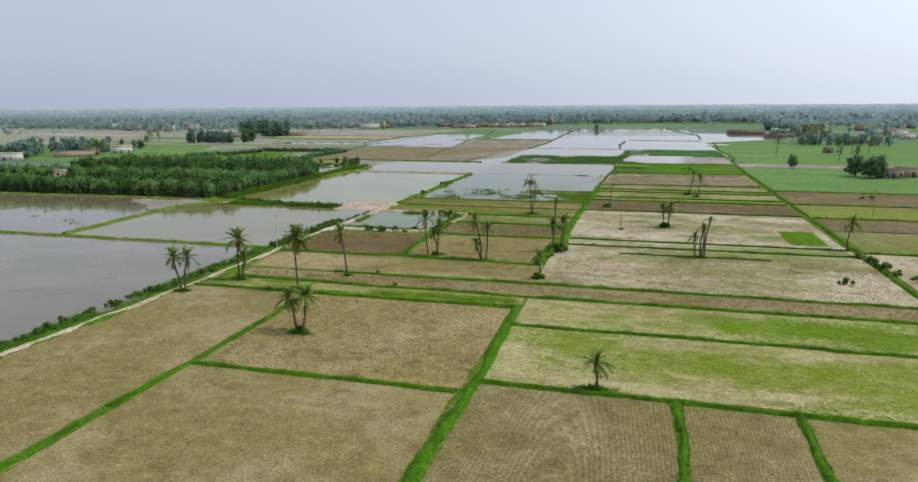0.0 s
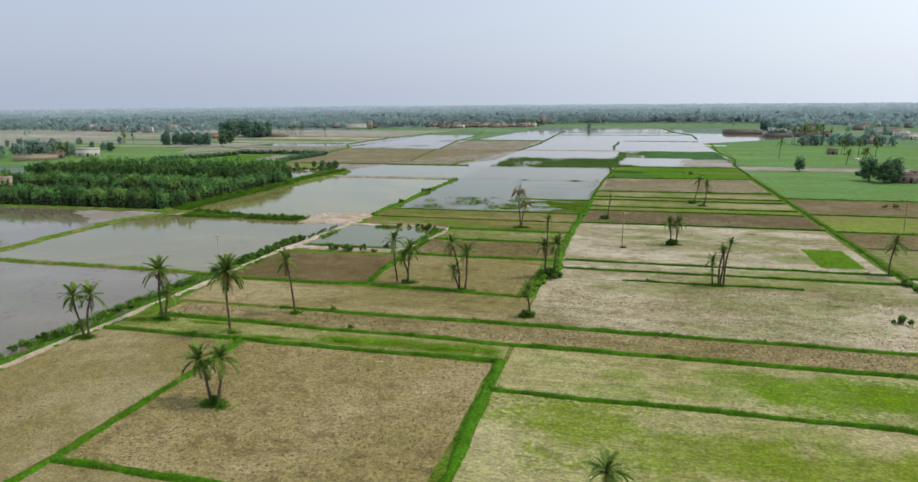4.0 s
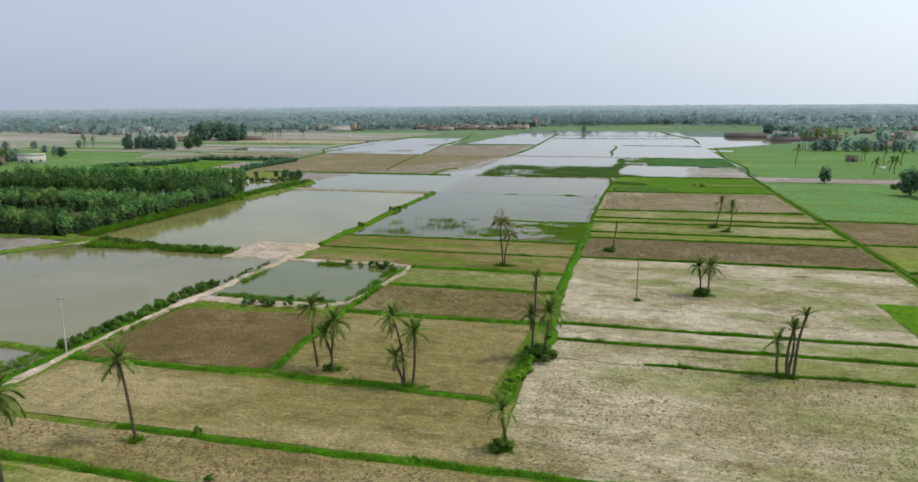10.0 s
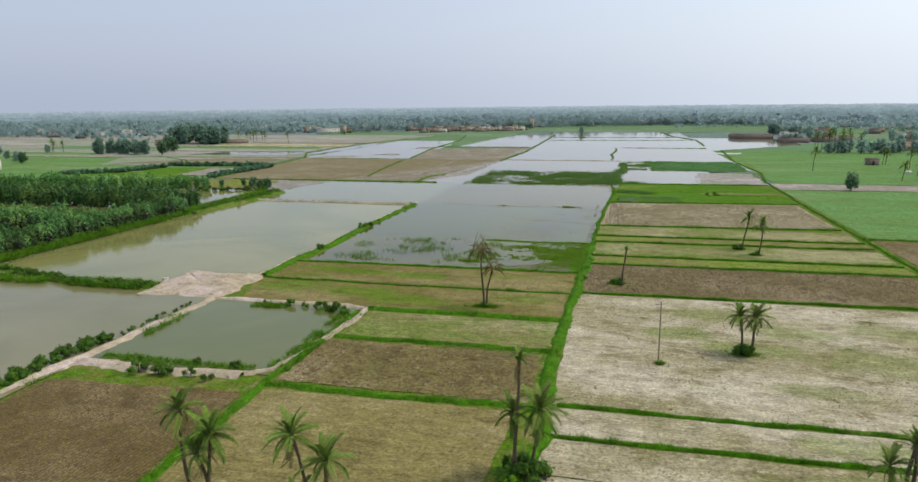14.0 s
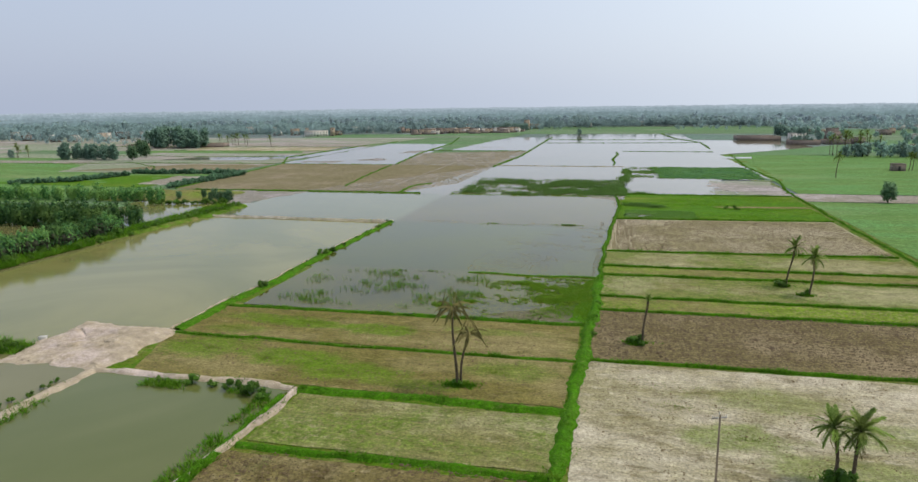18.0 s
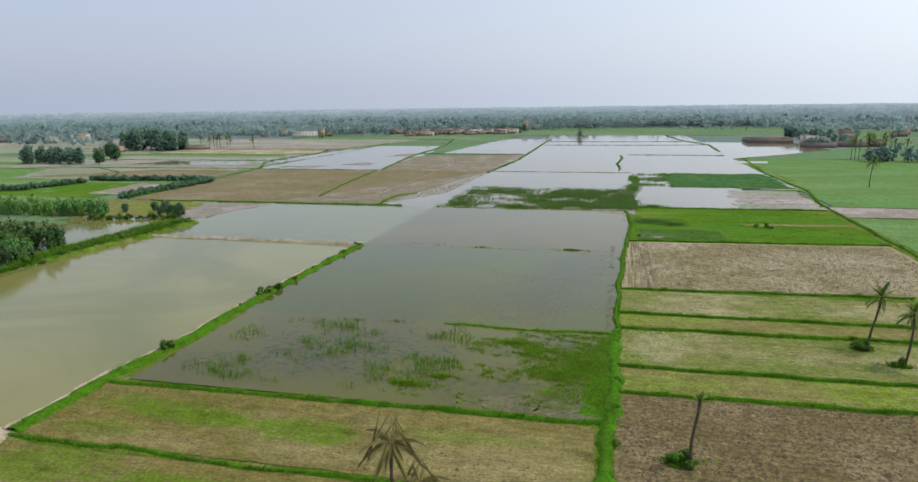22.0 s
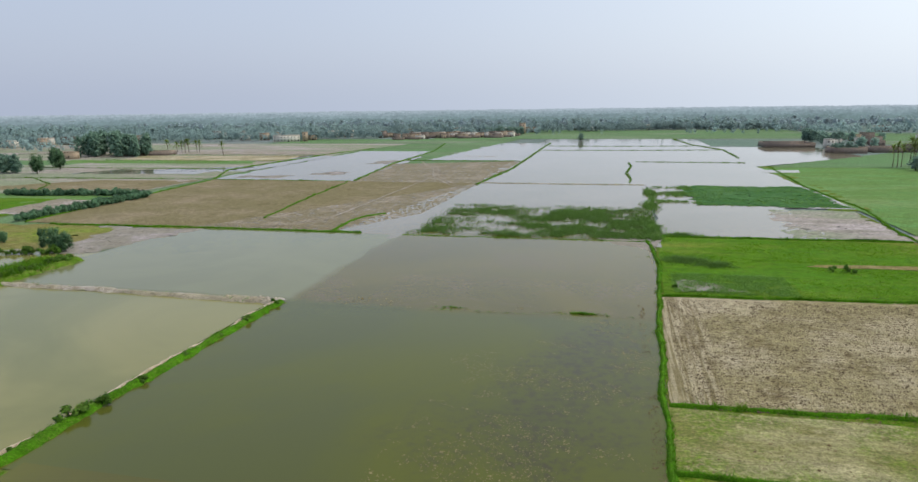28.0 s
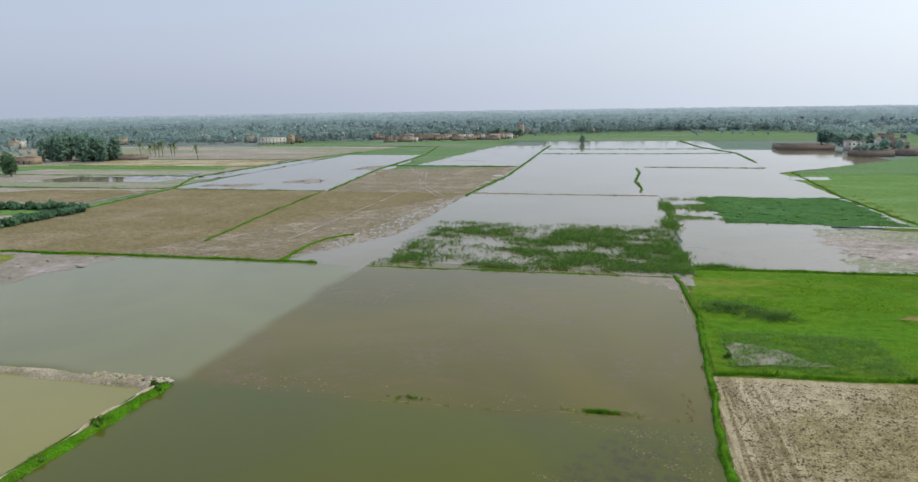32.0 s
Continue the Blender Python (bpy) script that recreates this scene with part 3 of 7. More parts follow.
M["verge"] = earth("grassy_verge", (0.15, 0.185, 0.035), (0.27, 0.235, 0.125), (0.09, 0.13, 0.02), green=(0.07, 0.16, 0.006), greens=(0.42, 0.56), green_scale=0.25, clod=3.3, clod_depth=0.06, seed=36, patch=0.2, speck=0.2)
M["pole_wood"] = plain("weathered_pole", (0.27, 0.215, 0.15), scale=3)
M["silt_pale"] = earth("pale_wet_silt", (0.29, 0.255, 0.205), (0.38, 0.34, 0.285), (0.21, 0.19, 0.145), clod=1.2, clod_depth=0.02, wet=0.36, seed=37, patch=0.1, warm=0.85, speck=0.1, grain=(0.85, 1.1))
# fallow tan greyed and paled in colour to imitate distance haze
M["fallow_far"] = earth("haze_paled_fallow", (0.36, 0.315, 0.25), (0.46, 0.41, 0.335), (0.27, 0.245, 0.185), green=(0.21, 0.265, 0.15), greens=(0.44, 0.55), green_scale=0.03, patch=0.02, clod=1.2, clod_depth=0.05, seed=38, stretch=3.0, speck=0.1, warm=0.9)
M["plough_far"] = earth("grey_brown_far_soil", (0.24, 0.20, 0.14), (0.30, 0.25, 0.18), (0.185, 0.15, 0.10), clod=1.6, clod_depth=0.05, furrow=0.05, furrow_turn=80, furrow_gap=1.2, seed=39, warm=0.64, patch=0.03, speck=0.25)
M["silt"] = earth("olive_brown_silt", (0.165, 0.15, 0.09), (0.21, 0.19, 0.125), (0.115, 0.11, 0.055), warm=0.8, green=(0.095, 0.17, 0.008), greens=(0.47, 0.60), green_scale=0.12, clod=2.5, clod_depth=0.05, seed=35, patch=0.1, speck=0.25)


# ---- helpers for building ----
rng = np.random.default_rng(7)


def fbm(x, y, s, seed=0.0):
    """Cheap smooth noise from sums of sines, about -1 to 1."""
    o = np.zeros_like(np.asarray(x, float))
    a, f = 0.5, s
    for i in range(4):
        p = seed * 1.7 + i * 2.3
        o += a * np.sin(f * x * 1.13 + f * y * 0.71 + p + 1.3 * np.sin(f * y * 0.9 + p * 2)) * np.cos(f * y * 1.07 - f * x * 0.43 + p * 1.9)
        a, f = a * 0.55, f * 2.17
    return o


def mesh_of(name, verts, faces, mat, smooth=False):
    me = bpy.data.meshes.new(name)
    verts, faces = np.asarray(verts, np.float32), np.asarray(faces, np.int32)
    me.vertices.add(len(verts))
    me.vertices.foreach_set("co", verts.ravel())
    n = faces.shape[1]
    me.loops.add(faces.size)
    me.loops.foreach_set("vertex_index", faces.ravel())
    me.polygons.add(len(faces))
    me.polygons.foreach_set("loop_start", np.arange(0, faces.size, n, dtype=np.int32))
    me.polygons.foreach_set("loop_total", np.full(len(faces), n, np.int32))
    if smooth:
        me.polygons.foreach_set("use_smooth", np.ones(len(faces), bool))
    me.materials.append(mat)
    me.update(calc_edges=True)
    me.validate()
    return me


def put(name, me, parent=None, label="", category="", group="", kind="", at=None):
    ob = new(name, me)
    if parent is not None:
        ob.parent = parent
    if at is not None:
        ob.matrix_local = at
    return tagged(ob, label, category, group, kind)


def part(name, bm, material, parent, label=""):
    me = bpy.data.meshes.new(name)
    bm.to_mesh(me)
    bm.free()
    me.materials.append(material)
    return put(name, me, parent, label)


def grid_faces(nu, nv):
    i = np.arange((nu - 1) * (nv - 1))
    a = (i // (nv - 1)) * nv + i % (nv - 1)
    return np.stack([a, a + nv, a + nv + 1, a + 1], 1)


def sheet(name, corners, mat, z, step=2.0, rough=0.0, fray=0.0, label="", seed=0.0, category="", tilt=None):
    """A field or a water face between four corners, anticlockwise: uneven by rough metres, its edge frayed by fray metres."""
    c = np.array(corners, float)
    lu = max(np.hypot(*(c[1] - c[0])), np.hypot(*(c[2] - c[3])))
    lv = max(np.hypot(*(c[3] - c[0])), np.hypot(*(c[2] - c[1])))
    nu, nv = max(3, int(lu / step) + 1), max(3, int(lv / step) + 1)
    u, v = np.meshgrid(np.linspace(0, 1, nu), np.linspace(0, 1, nv), indexing="ij")
    w = [(1 - u) * (1 - v), u * (1 - v), u * v, (1 - u) * v]
    x = sum(a * p[0] for a, p in zip(w, c))
    y = sum(a * p[1] for a, p in zip(w, c))
    fray = fray or (0.28 if name == "field" else 0.0)
    if fray:
        x0, y0 = x.copy(), y.copy()
        x += fray * fbm(x0, y0, 0.35, seed + 3)
        y += fray * fbm(x0, y0, 0.3, seed + 9)
    zz = np.full_like(x, z)
    if rough:
        zz += rough * (fbm(x, y, 2.1, seed) * 0.6 + rng.uniform(-0.5, 0.5, x.shape))
    me = mesh_of(name, np.stack([x.ravel(), y.ravel(), zz.ravel()], 1), grid_faces(nu, nv), mat, smooth=True)
    return put(name, me, None, label, category or "field", kind="structure")


def rect(name, x0, y0, x1, y1, mat, z=0.0, **more):
    return sheet(name, [(x0, y0), (x1, y0), (x1, y1), (x0, y1)], mat, z, **more)


def along(points, step):
    p = np.array(points, float)
    d = np.r_[0, np.cumsum(np.hypot(*np.diff(p, axis=0).T))]
    n = max(2, int(d[-1] / step) + 1)
    s = np.linspace(0, d[-1], n)
    q = np.stack([np.interp(s, d, p[:, 0]), np.interp(s, d, p[:, 1])], 1)
    t = np.gradient(q, axis=0)
    t /= np.maximum(np.hypot(*t.T), 1e-6)[:, None]
    return q, t, s


TUFTS = []       # rows of x, y, z, height, spread: grass on bunds and field edges


def bund(points, width=1.0, height=0.3, mat="bund_soil", grass=10, tall=0.35, label="low earth bund overgrown with green grass", name="field_bund", step=0.8, wob=0.4, seed=0.0):
    """A low ridge between fields with uneven sides; grass tufts a metre of it."""
    q, t, s = along(points, step)
    nrm = np.stack([-t[:, 1], t[:, 0]], 1)
    q = q + nrm * (wob * fbm(s, s * 0.3 + 5 * seed, 0.25, seed))[:, None]
    w = 0.76 * width * (1 + 0.45 * fbm(s, s * 0 + 3.1, 0.5, seed + 1) + rng.uniform(-0.22, 0.22, len(s)))
    hh = height * (1 + 0.25 * fbm(s, s * 0 + 7.7, 0.6, seed + 2) + rng.uniform(-0.12, 0.12, len(s)))
    prof = ((-0.75, -0.12), (-0.42, 0.55), (-0.12, 1.0), (0.2, 0.95), (0.46, 0.5), (0.75, -0.12))
    ring = []
    for a, b in prof:
        j = rng.uniform(-0.06, 0.06, len(s))
        ring.append(np.c_[q + nrm * (w * (a + j))[:, None], hh * b + (0.0 if b > 0 else -0.05)])
    v = np.stack(ring, 1).reshape(-1, 3)
    me = mesh_of(name, v, grid_faces(len(s), len(prof)), M[mat])
    if grass:
        n = int(s[-1] * grass)
        i = rng.integers(0, len(s) - 1, n)
        f = rng.random(n)[:, None]
        off = rng.normal(0, 0.36, n)
        px = q[i] * (1 - f) + q[i + 1] * f + nrm[i] * (off * w[i])[:, None]
        pz = hh[i] * np.clip(1 - np.abs(off) * 1.6, 0, 1) * 0.9
        clump = np.clip(0.62 + 0.9 * fbm(px[:, 0], px[:, 1], 0.5, 4) + 0.5 * fbm(px[:, 0], px[:, 1], 1.7, 6), 0.12, 1.6)
        TUFTS.append(np.c_[px, pz, tall * clump * rng.uniform(0.6, 1.3, n), rng.uniform(0.12, 0.3, n)])
    return put(name, me, None, label, "bund", "field bunds", "structure")


def blades(name, rows, mat, per, label, width=0.045, lean=0.8, category="grass"):
    """Grass, crops or reeds: per thin blades for each row of x, y, z, height, spread."""
    r = np.repeat(np.asarray(rows, np.float32), per, axis=0)
    n = len(r)
    a = rng.uniform(0, 2 * np.pi, n)
    d = r[:, 4] * np.sqrt(rng.random(n))
    lean = lean * rng.uniform(0.4, 1.6, n)
    bx, by = r[:, 0] + np.cos(a) * d, r[:, 1] + np.sin(a) * d
    h = r[:, 3] * rng.uniform(0.55, 1.15, n)
    tx, ty = bx + np.cos(a) * h * lean, by + np.sin(a) * h * lean
    b = rng.uniform(0, np.pi, n)
    wx, wy = np.cos(b) * width * (0.6 + r[:, 3]), np.sin(b) * width * (0.6 + r[:, 3])
    v = np.empty((n, 3, 3), np.float32)
    v[:, 0] = np.c_[bx - wx, by - wy, r[:, 2] - 0.03]
    v[:, 1] = np.c_[bx + wx, by + wy, r[:, 2] - 0.03]
    v[:, 2] = np.c_[tx, ty, r[:, 2] + h]
    me = mesh_of(name, v.reshape(-1, 3), np.arange(n * 3).reshape(-1, 3), mat)
    return put(name, me, None, label, category, kind="stuff")


def cube_ball():
    """A coarse round lump of 24 quads."""
    v, f, seen = [], [], {}
    def at(p):
        key = tuple(p)
        if key not in seen:
            seen[key] = len(v)
            v.append(np.array(p, float) / np.linalg.norm(p))
        return seen[key]
    for ax in range(3):
        for sg in (-1, 1):
            for i in (-1, 0):
                for j in (-1, 0):
                    q = []
                    for a, b in ((i, j), (i + 1, j), (i + 1, j + 1), (i, j + 1)):
                        p = [0, 0, 0]
                        p[ax], p[(ax + 1) % 3], p[(ax + 2) % 3] = sg, a, b
                        q.append(at(p))
                    f.append(q if sg > 0 else q[::-1])
    v = np.array(v)
    v[:, :2] *= 1.0 - 0.3 * v[:, 2:]                  # broad below, domed above
    return v, np.array(f)


BALL = cube_ball()
SMALL = (np.array([(x * (1.35 - 0.75 * z), y * (1.35 - 0.75 * z), z) for x in (-0.6, 0.6) for y in (-0.6, 0.6) for z in (-0.6, 0.6)]), np.array([(0, 1, 3, 2), (4, 6, 7, 5), (0, 4, 5, 1), (2, 3, 7, 6), (0, 2, 6, 4), (1, 5, 7, 3)]))


def lumps_of(centres, radii, flat, r, jag=0.22, ball=BALL):
    """Uneven round lumps: the leaf mass inside a crown."""
    c, rad = np.asarray(centres, float), np.asarray(radii, float)
    n, m = len(c), len(ball[0])
    k = 1 + r.uniform(-jag, jag, (n, m, 1))
    v = c[:, None] + ball[0][None] * k * rad[:, None, None] * (1, 1, flat)
    return v.reshape(-1, 3), (ball[1][None] + m * np.arange(n)[:, None, None]).reshape(-1, 4)


def leaf_cloud(centres, radii, per, size, flat=0.8, seed=0, core=0.0, lift=0.55):
    """Vertices and faces of many small leaf clumps spread over lumps, round a denser core."""
    if core:
        return join(lumps_of(centres, np.asarray(radii) * core, flat, np.random.default_rng(seed + 5)), leaf_cloud(centres, radii, per, size, flat, seed, 0.0, lift))
    r = np.random.default_rng(seed)
    c = np.repeat(np.asarray(centres, float), per, axis=0)
    rad = np.repeat(np.asarray(radii, float), per)
    n = len(c)
    d = r.normal(size=(n, 3))
    d /= np.linalg.norm(d, axis=1)[:, None]
    p = c + d * (rad * r.uniform(0.55, 1.08, n))[:, None] * (1, 1, flat)
    nrm = d + r.normal(0, 0.55, (n, 3)) + (0, 0, lift)
    nrm /= np.linalg.norm(nrm, axis=1)[:, None]
    u = np.cross(nrm, r.normal(size=(n, 3)))
    u /= np.maximum(np.linalg.norm(u, axis=1), 1e-6)[:, None]
    w = np.cross(nrm, u)
    s = size * r.uniform(0.6, 1.4, n)[:, None]
    v = np.stack([p - u * s, p + w * s * 0.55, p + u * s, p - w * s * 0.55], 1).reshape(-1, 3)
    return v, np.arange(n * 4).reshape(-1, 4)


def tube(points, radii, sides=7, rnd=None, jag=0.0):
    """A tapered round stem through points."""
    p, rads = np.array(points, float), np.array(radii, float)
    t = np.gradient(p, axis=0)
    t /= np.linalg.norm(t, axis=1)[:, None]
    u = np.cross(t, (0.31, 0.95, 0.05))
    u /= np.linalg.norm(u, axis=1)[:, None]
    w = np.cross(t, u)
    a = np.linspace(0, 2 * np.pi, sides, endpoint=False)
    k = np.ones((len(p), sides))
    if jag:
        k += (rnd or np.random.default_rng(1)).uniform(-jag, jag, k.shape)
    v = p[:, None] + (u[:, None] * np.cos(a)[:, None] + w[:, None] * np.sin(a)[:, None]) * (rads[:, None] * k)[..., None]
    f = []
    for i in range(len(p) - 1):
        for j in range(sides):
            m = (j + 1) % sides
            f.append((i * sides + j, i * sides + m, (i + 1) * sides + m, (i + 1) * sides + j))
    f.append([(len(p) - 1) * sides + j for j in (0, 1, sides // 2, sides - 1)])
    return v.reshape(-1, 3), np.array(f)


def join(*pieces):
    vs, fs, n = [], [], 0
    for v, f in pieces:
        vs.append(v)
        fs.append(np.asarray(f) + n)
        n += len(v)
    return np.concatenate(vs), np.concatenate(fs)


def box(x0, y0, z0, x1, y1, z1):
    v = np.array([(x, y, z) for z in (z0, z1) for x, y in ((x0, y0), (x1, y0), (x1, y1), (x0, y1))], float)
    f = np.array([(0, 3, 2, 1), (4, 5, 6, 7), (0, 1, 5, 4), (1, 2, 6, 5), (2, 3, 7, 6), (3, 0, 4, 7)])
    return v, f


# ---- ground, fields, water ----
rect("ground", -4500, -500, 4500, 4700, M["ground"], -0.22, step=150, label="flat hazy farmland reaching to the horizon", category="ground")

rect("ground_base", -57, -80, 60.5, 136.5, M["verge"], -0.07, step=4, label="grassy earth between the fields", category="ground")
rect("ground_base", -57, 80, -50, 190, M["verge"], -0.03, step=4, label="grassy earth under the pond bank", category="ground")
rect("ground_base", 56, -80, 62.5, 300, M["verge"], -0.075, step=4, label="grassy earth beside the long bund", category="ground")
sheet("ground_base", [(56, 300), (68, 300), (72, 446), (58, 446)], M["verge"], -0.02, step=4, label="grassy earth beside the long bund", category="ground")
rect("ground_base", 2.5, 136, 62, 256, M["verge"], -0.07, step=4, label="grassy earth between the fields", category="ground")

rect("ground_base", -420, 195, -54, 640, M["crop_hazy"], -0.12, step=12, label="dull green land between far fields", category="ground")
# south and middle fields, x east, y ahead
F = "ploughed field of dry tan clods"
rect("field", -56.5, -75, -34, -0.5, M["plough_flat"], step=0.5, rough=0.015, label="worked pale brown field with faint green cover")
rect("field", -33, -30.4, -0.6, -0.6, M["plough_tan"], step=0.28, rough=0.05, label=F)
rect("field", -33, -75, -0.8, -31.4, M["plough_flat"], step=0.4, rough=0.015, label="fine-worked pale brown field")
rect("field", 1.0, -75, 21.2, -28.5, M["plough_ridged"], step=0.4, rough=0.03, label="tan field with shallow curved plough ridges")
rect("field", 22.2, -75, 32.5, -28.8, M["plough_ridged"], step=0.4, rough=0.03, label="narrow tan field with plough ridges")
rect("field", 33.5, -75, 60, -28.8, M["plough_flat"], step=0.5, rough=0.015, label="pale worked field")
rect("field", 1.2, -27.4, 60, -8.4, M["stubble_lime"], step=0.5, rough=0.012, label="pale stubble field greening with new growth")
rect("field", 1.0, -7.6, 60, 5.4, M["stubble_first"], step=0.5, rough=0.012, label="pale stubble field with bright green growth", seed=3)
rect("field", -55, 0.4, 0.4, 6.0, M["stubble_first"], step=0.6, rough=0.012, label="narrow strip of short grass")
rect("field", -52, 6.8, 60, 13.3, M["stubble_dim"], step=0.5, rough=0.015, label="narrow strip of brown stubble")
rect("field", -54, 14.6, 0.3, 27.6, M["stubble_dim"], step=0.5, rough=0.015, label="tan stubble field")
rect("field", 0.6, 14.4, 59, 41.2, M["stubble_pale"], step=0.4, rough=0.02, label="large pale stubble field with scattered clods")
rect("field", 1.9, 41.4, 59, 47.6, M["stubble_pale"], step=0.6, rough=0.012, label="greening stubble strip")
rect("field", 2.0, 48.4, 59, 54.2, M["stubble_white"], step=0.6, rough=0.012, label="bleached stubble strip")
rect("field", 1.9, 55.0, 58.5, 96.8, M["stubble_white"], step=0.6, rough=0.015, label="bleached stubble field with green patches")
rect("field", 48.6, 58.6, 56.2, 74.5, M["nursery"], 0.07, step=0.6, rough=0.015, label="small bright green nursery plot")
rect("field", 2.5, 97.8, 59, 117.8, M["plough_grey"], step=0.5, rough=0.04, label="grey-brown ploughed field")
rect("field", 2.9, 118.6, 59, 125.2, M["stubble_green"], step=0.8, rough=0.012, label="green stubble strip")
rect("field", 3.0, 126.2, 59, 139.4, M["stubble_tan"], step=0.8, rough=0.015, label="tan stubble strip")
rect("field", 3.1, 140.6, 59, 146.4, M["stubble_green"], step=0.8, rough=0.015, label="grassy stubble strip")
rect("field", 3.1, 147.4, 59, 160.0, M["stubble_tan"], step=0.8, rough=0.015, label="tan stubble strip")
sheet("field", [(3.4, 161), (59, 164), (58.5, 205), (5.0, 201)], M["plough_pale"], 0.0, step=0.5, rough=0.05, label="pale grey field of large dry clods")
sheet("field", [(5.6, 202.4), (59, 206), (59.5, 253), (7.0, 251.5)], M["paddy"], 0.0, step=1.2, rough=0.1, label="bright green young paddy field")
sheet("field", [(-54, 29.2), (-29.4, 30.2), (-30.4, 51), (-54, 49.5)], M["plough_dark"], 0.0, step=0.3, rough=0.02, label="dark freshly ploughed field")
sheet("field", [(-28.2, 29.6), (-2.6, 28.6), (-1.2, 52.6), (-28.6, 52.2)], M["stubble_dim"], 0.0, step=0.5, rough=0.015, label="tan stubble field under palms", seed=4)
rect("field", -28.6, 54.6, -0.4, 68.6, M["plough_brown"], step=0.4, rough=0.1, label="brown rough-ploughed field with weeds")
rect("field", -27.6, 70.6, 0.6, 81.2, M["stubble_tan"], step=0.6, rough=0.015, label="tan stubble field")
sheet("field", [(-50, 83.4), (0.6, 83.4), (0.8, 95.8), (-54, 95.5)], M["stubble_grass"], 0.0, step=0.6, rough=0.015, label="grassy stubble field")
rect("field", -54, 96.8, 0.9, 109.4, M["stubble_grass"], step=0.6, rough=0.015, label="grassy stubble field", seed=5)
# land beyond the right-hand bund
rect("field", 61, -75, 160, 52, M["stubble_pale"], step=1.5, rough=0.015, label="pale stubble field", seed=2)
rect("field", 61.5, 53.5, 160, 78, M["stubble_tan"], step=1.5, rough=0.015, label="tan stubble field", seed=6)
rect("field", 61.5, 79, 160, 96, M["plough_grey"], step=1.5, rough=0.04, label="grey-brown ploughed field", seed=7)
rect("field", 61.5, 97, 160, 121, M["stubble_green"], step=1.5, rough=0.015, label="green stubble field", seed=8)
rect("field", 62, 122, 160, 152, M["plough_grey"], step=1.5, rough=0.1, label="grey-brown ploughed field", seed=9)
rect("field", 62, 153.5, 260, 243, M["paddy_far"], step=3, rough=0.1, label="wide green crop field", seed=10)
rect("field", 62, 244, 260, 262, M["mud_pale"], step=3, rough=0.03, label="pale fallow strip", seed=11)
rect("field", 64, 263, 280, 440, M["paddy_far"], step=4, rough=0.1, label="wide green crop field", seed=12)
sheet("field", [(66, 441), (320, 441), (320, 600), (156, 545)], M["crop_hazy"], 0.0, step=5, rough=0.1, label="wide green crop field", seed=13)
sheet("water", [(62, 440), (132, 514), (128, 598), (60, 602)], M["water_grey"], 0.046, step=4, fray=2, label="flood water below a village wall", category="flood water")
sheet("water", [(60, 411), (76, 413), (77, 424), (63, 424)], M["water_grey"], 0.09, step=3, fray=1.0, label="narrow flooded strip in green crop", category="flood water")

# flooded basins along the middle
rect("water", -51.5, 110.6, 2.0, 137.6, M["water_weedy"], 0.06, step=2, label="shallow flood water with grass growing through", category="flood water")
sheet("water", [(-53.6, 136.4), (2.6, 136.4), (4.0, 188), (-54, 187)], M["water_basin"], 0.05, step=2, label="olive flood water in a field basin", category="flood water")
sheet("water", [(-52.6, 186), (4.2, 188), (6.2, 249.5), (-51.4, 249.5)], M["water_basin"], 0.056, step=2, fray=0.35, label="brown shallow flood water", category="flood water")
sheet("water", [(-70, 246), (-51, 244), (-47, 300), (-56, 357)], M["water_grey"], 0.048, step=4, label="pale flood water in a sunken lane", category="flood water")
sheet("water", [(-54, 240), (7.5, 240), (8.5, 357), (-56, 357)], M["water_grey"], 0.05, step=4, label="grey flood water among reeds", category="flood water")
sheet("water", [(8.0, 254), (45, 255), (45, 304), (8.6, 304)], M["water_grey"], 0.05, step=3, fray=1.0, label="grey flood water", category="flood water")
sheet("field", [(36, 255), (60, 256), (62, 298), (40, 300)], M["fallow_far"], 0.06, step=1.0, rough=0.03, fray=2.6, label="pale drying mud at the edge of the flood")
sheet("water", [(8.6, 303), (64, 303), (64, 360), (8.6, 358)], M["water_grey"], 0.045, step=4, label="grey flood water under green crop", category="flood water")
sheet("water", [(-56, 356.5), (63, 356.5), (64, 720), (-64, 720)], M["water_grey"], 0.05, step=4, fray=1.5, label="wide grey flood water", category="flood water")
sheet("field", [(-5, 246.5), (5.8, 234), (7.6, 250), (-7, 250)], M["silt_pale"], 0.062, step=0.5, fray=1.3, label="pale silt at the rounded corner of the flood", seed=27)
# ponds on the left
rect("water", -108, 86, -54.6, 187.5, M["water_green"], 0.04, step=3, label="milky green fish pond", category="pond")
sheet("water", [(-109, 187), (-49, 187), (-49, 246), (-110, 246)], M["water_basin"], 0.042, step=3, label="pale milky pond", category="pond")
rect("water", -114, 30, -54.6, 87, M["water_pond"], 0.04, step=3, label="greenish pond", category="pond")
rect("water", -230, 30.5, -114.5, 90, M["water_shallow"], 0.04, step=4, label="grey shallow pond with grass", category="pond")
rect("water", -230, -75, -56.5, 29.5, M["water_shallow"], 0.045, step=4, label="wide grey pond", category="pond")
rect("water", -54.2, 55.6, -29.0, 82.0, M["water_small"], 0.05, step=2, label="small green pond", category="pond")
rect("water", -230, 92, -108, 200, M["water_pond"], 0.02, step=5, label="green water between the grove rows", category="pond")
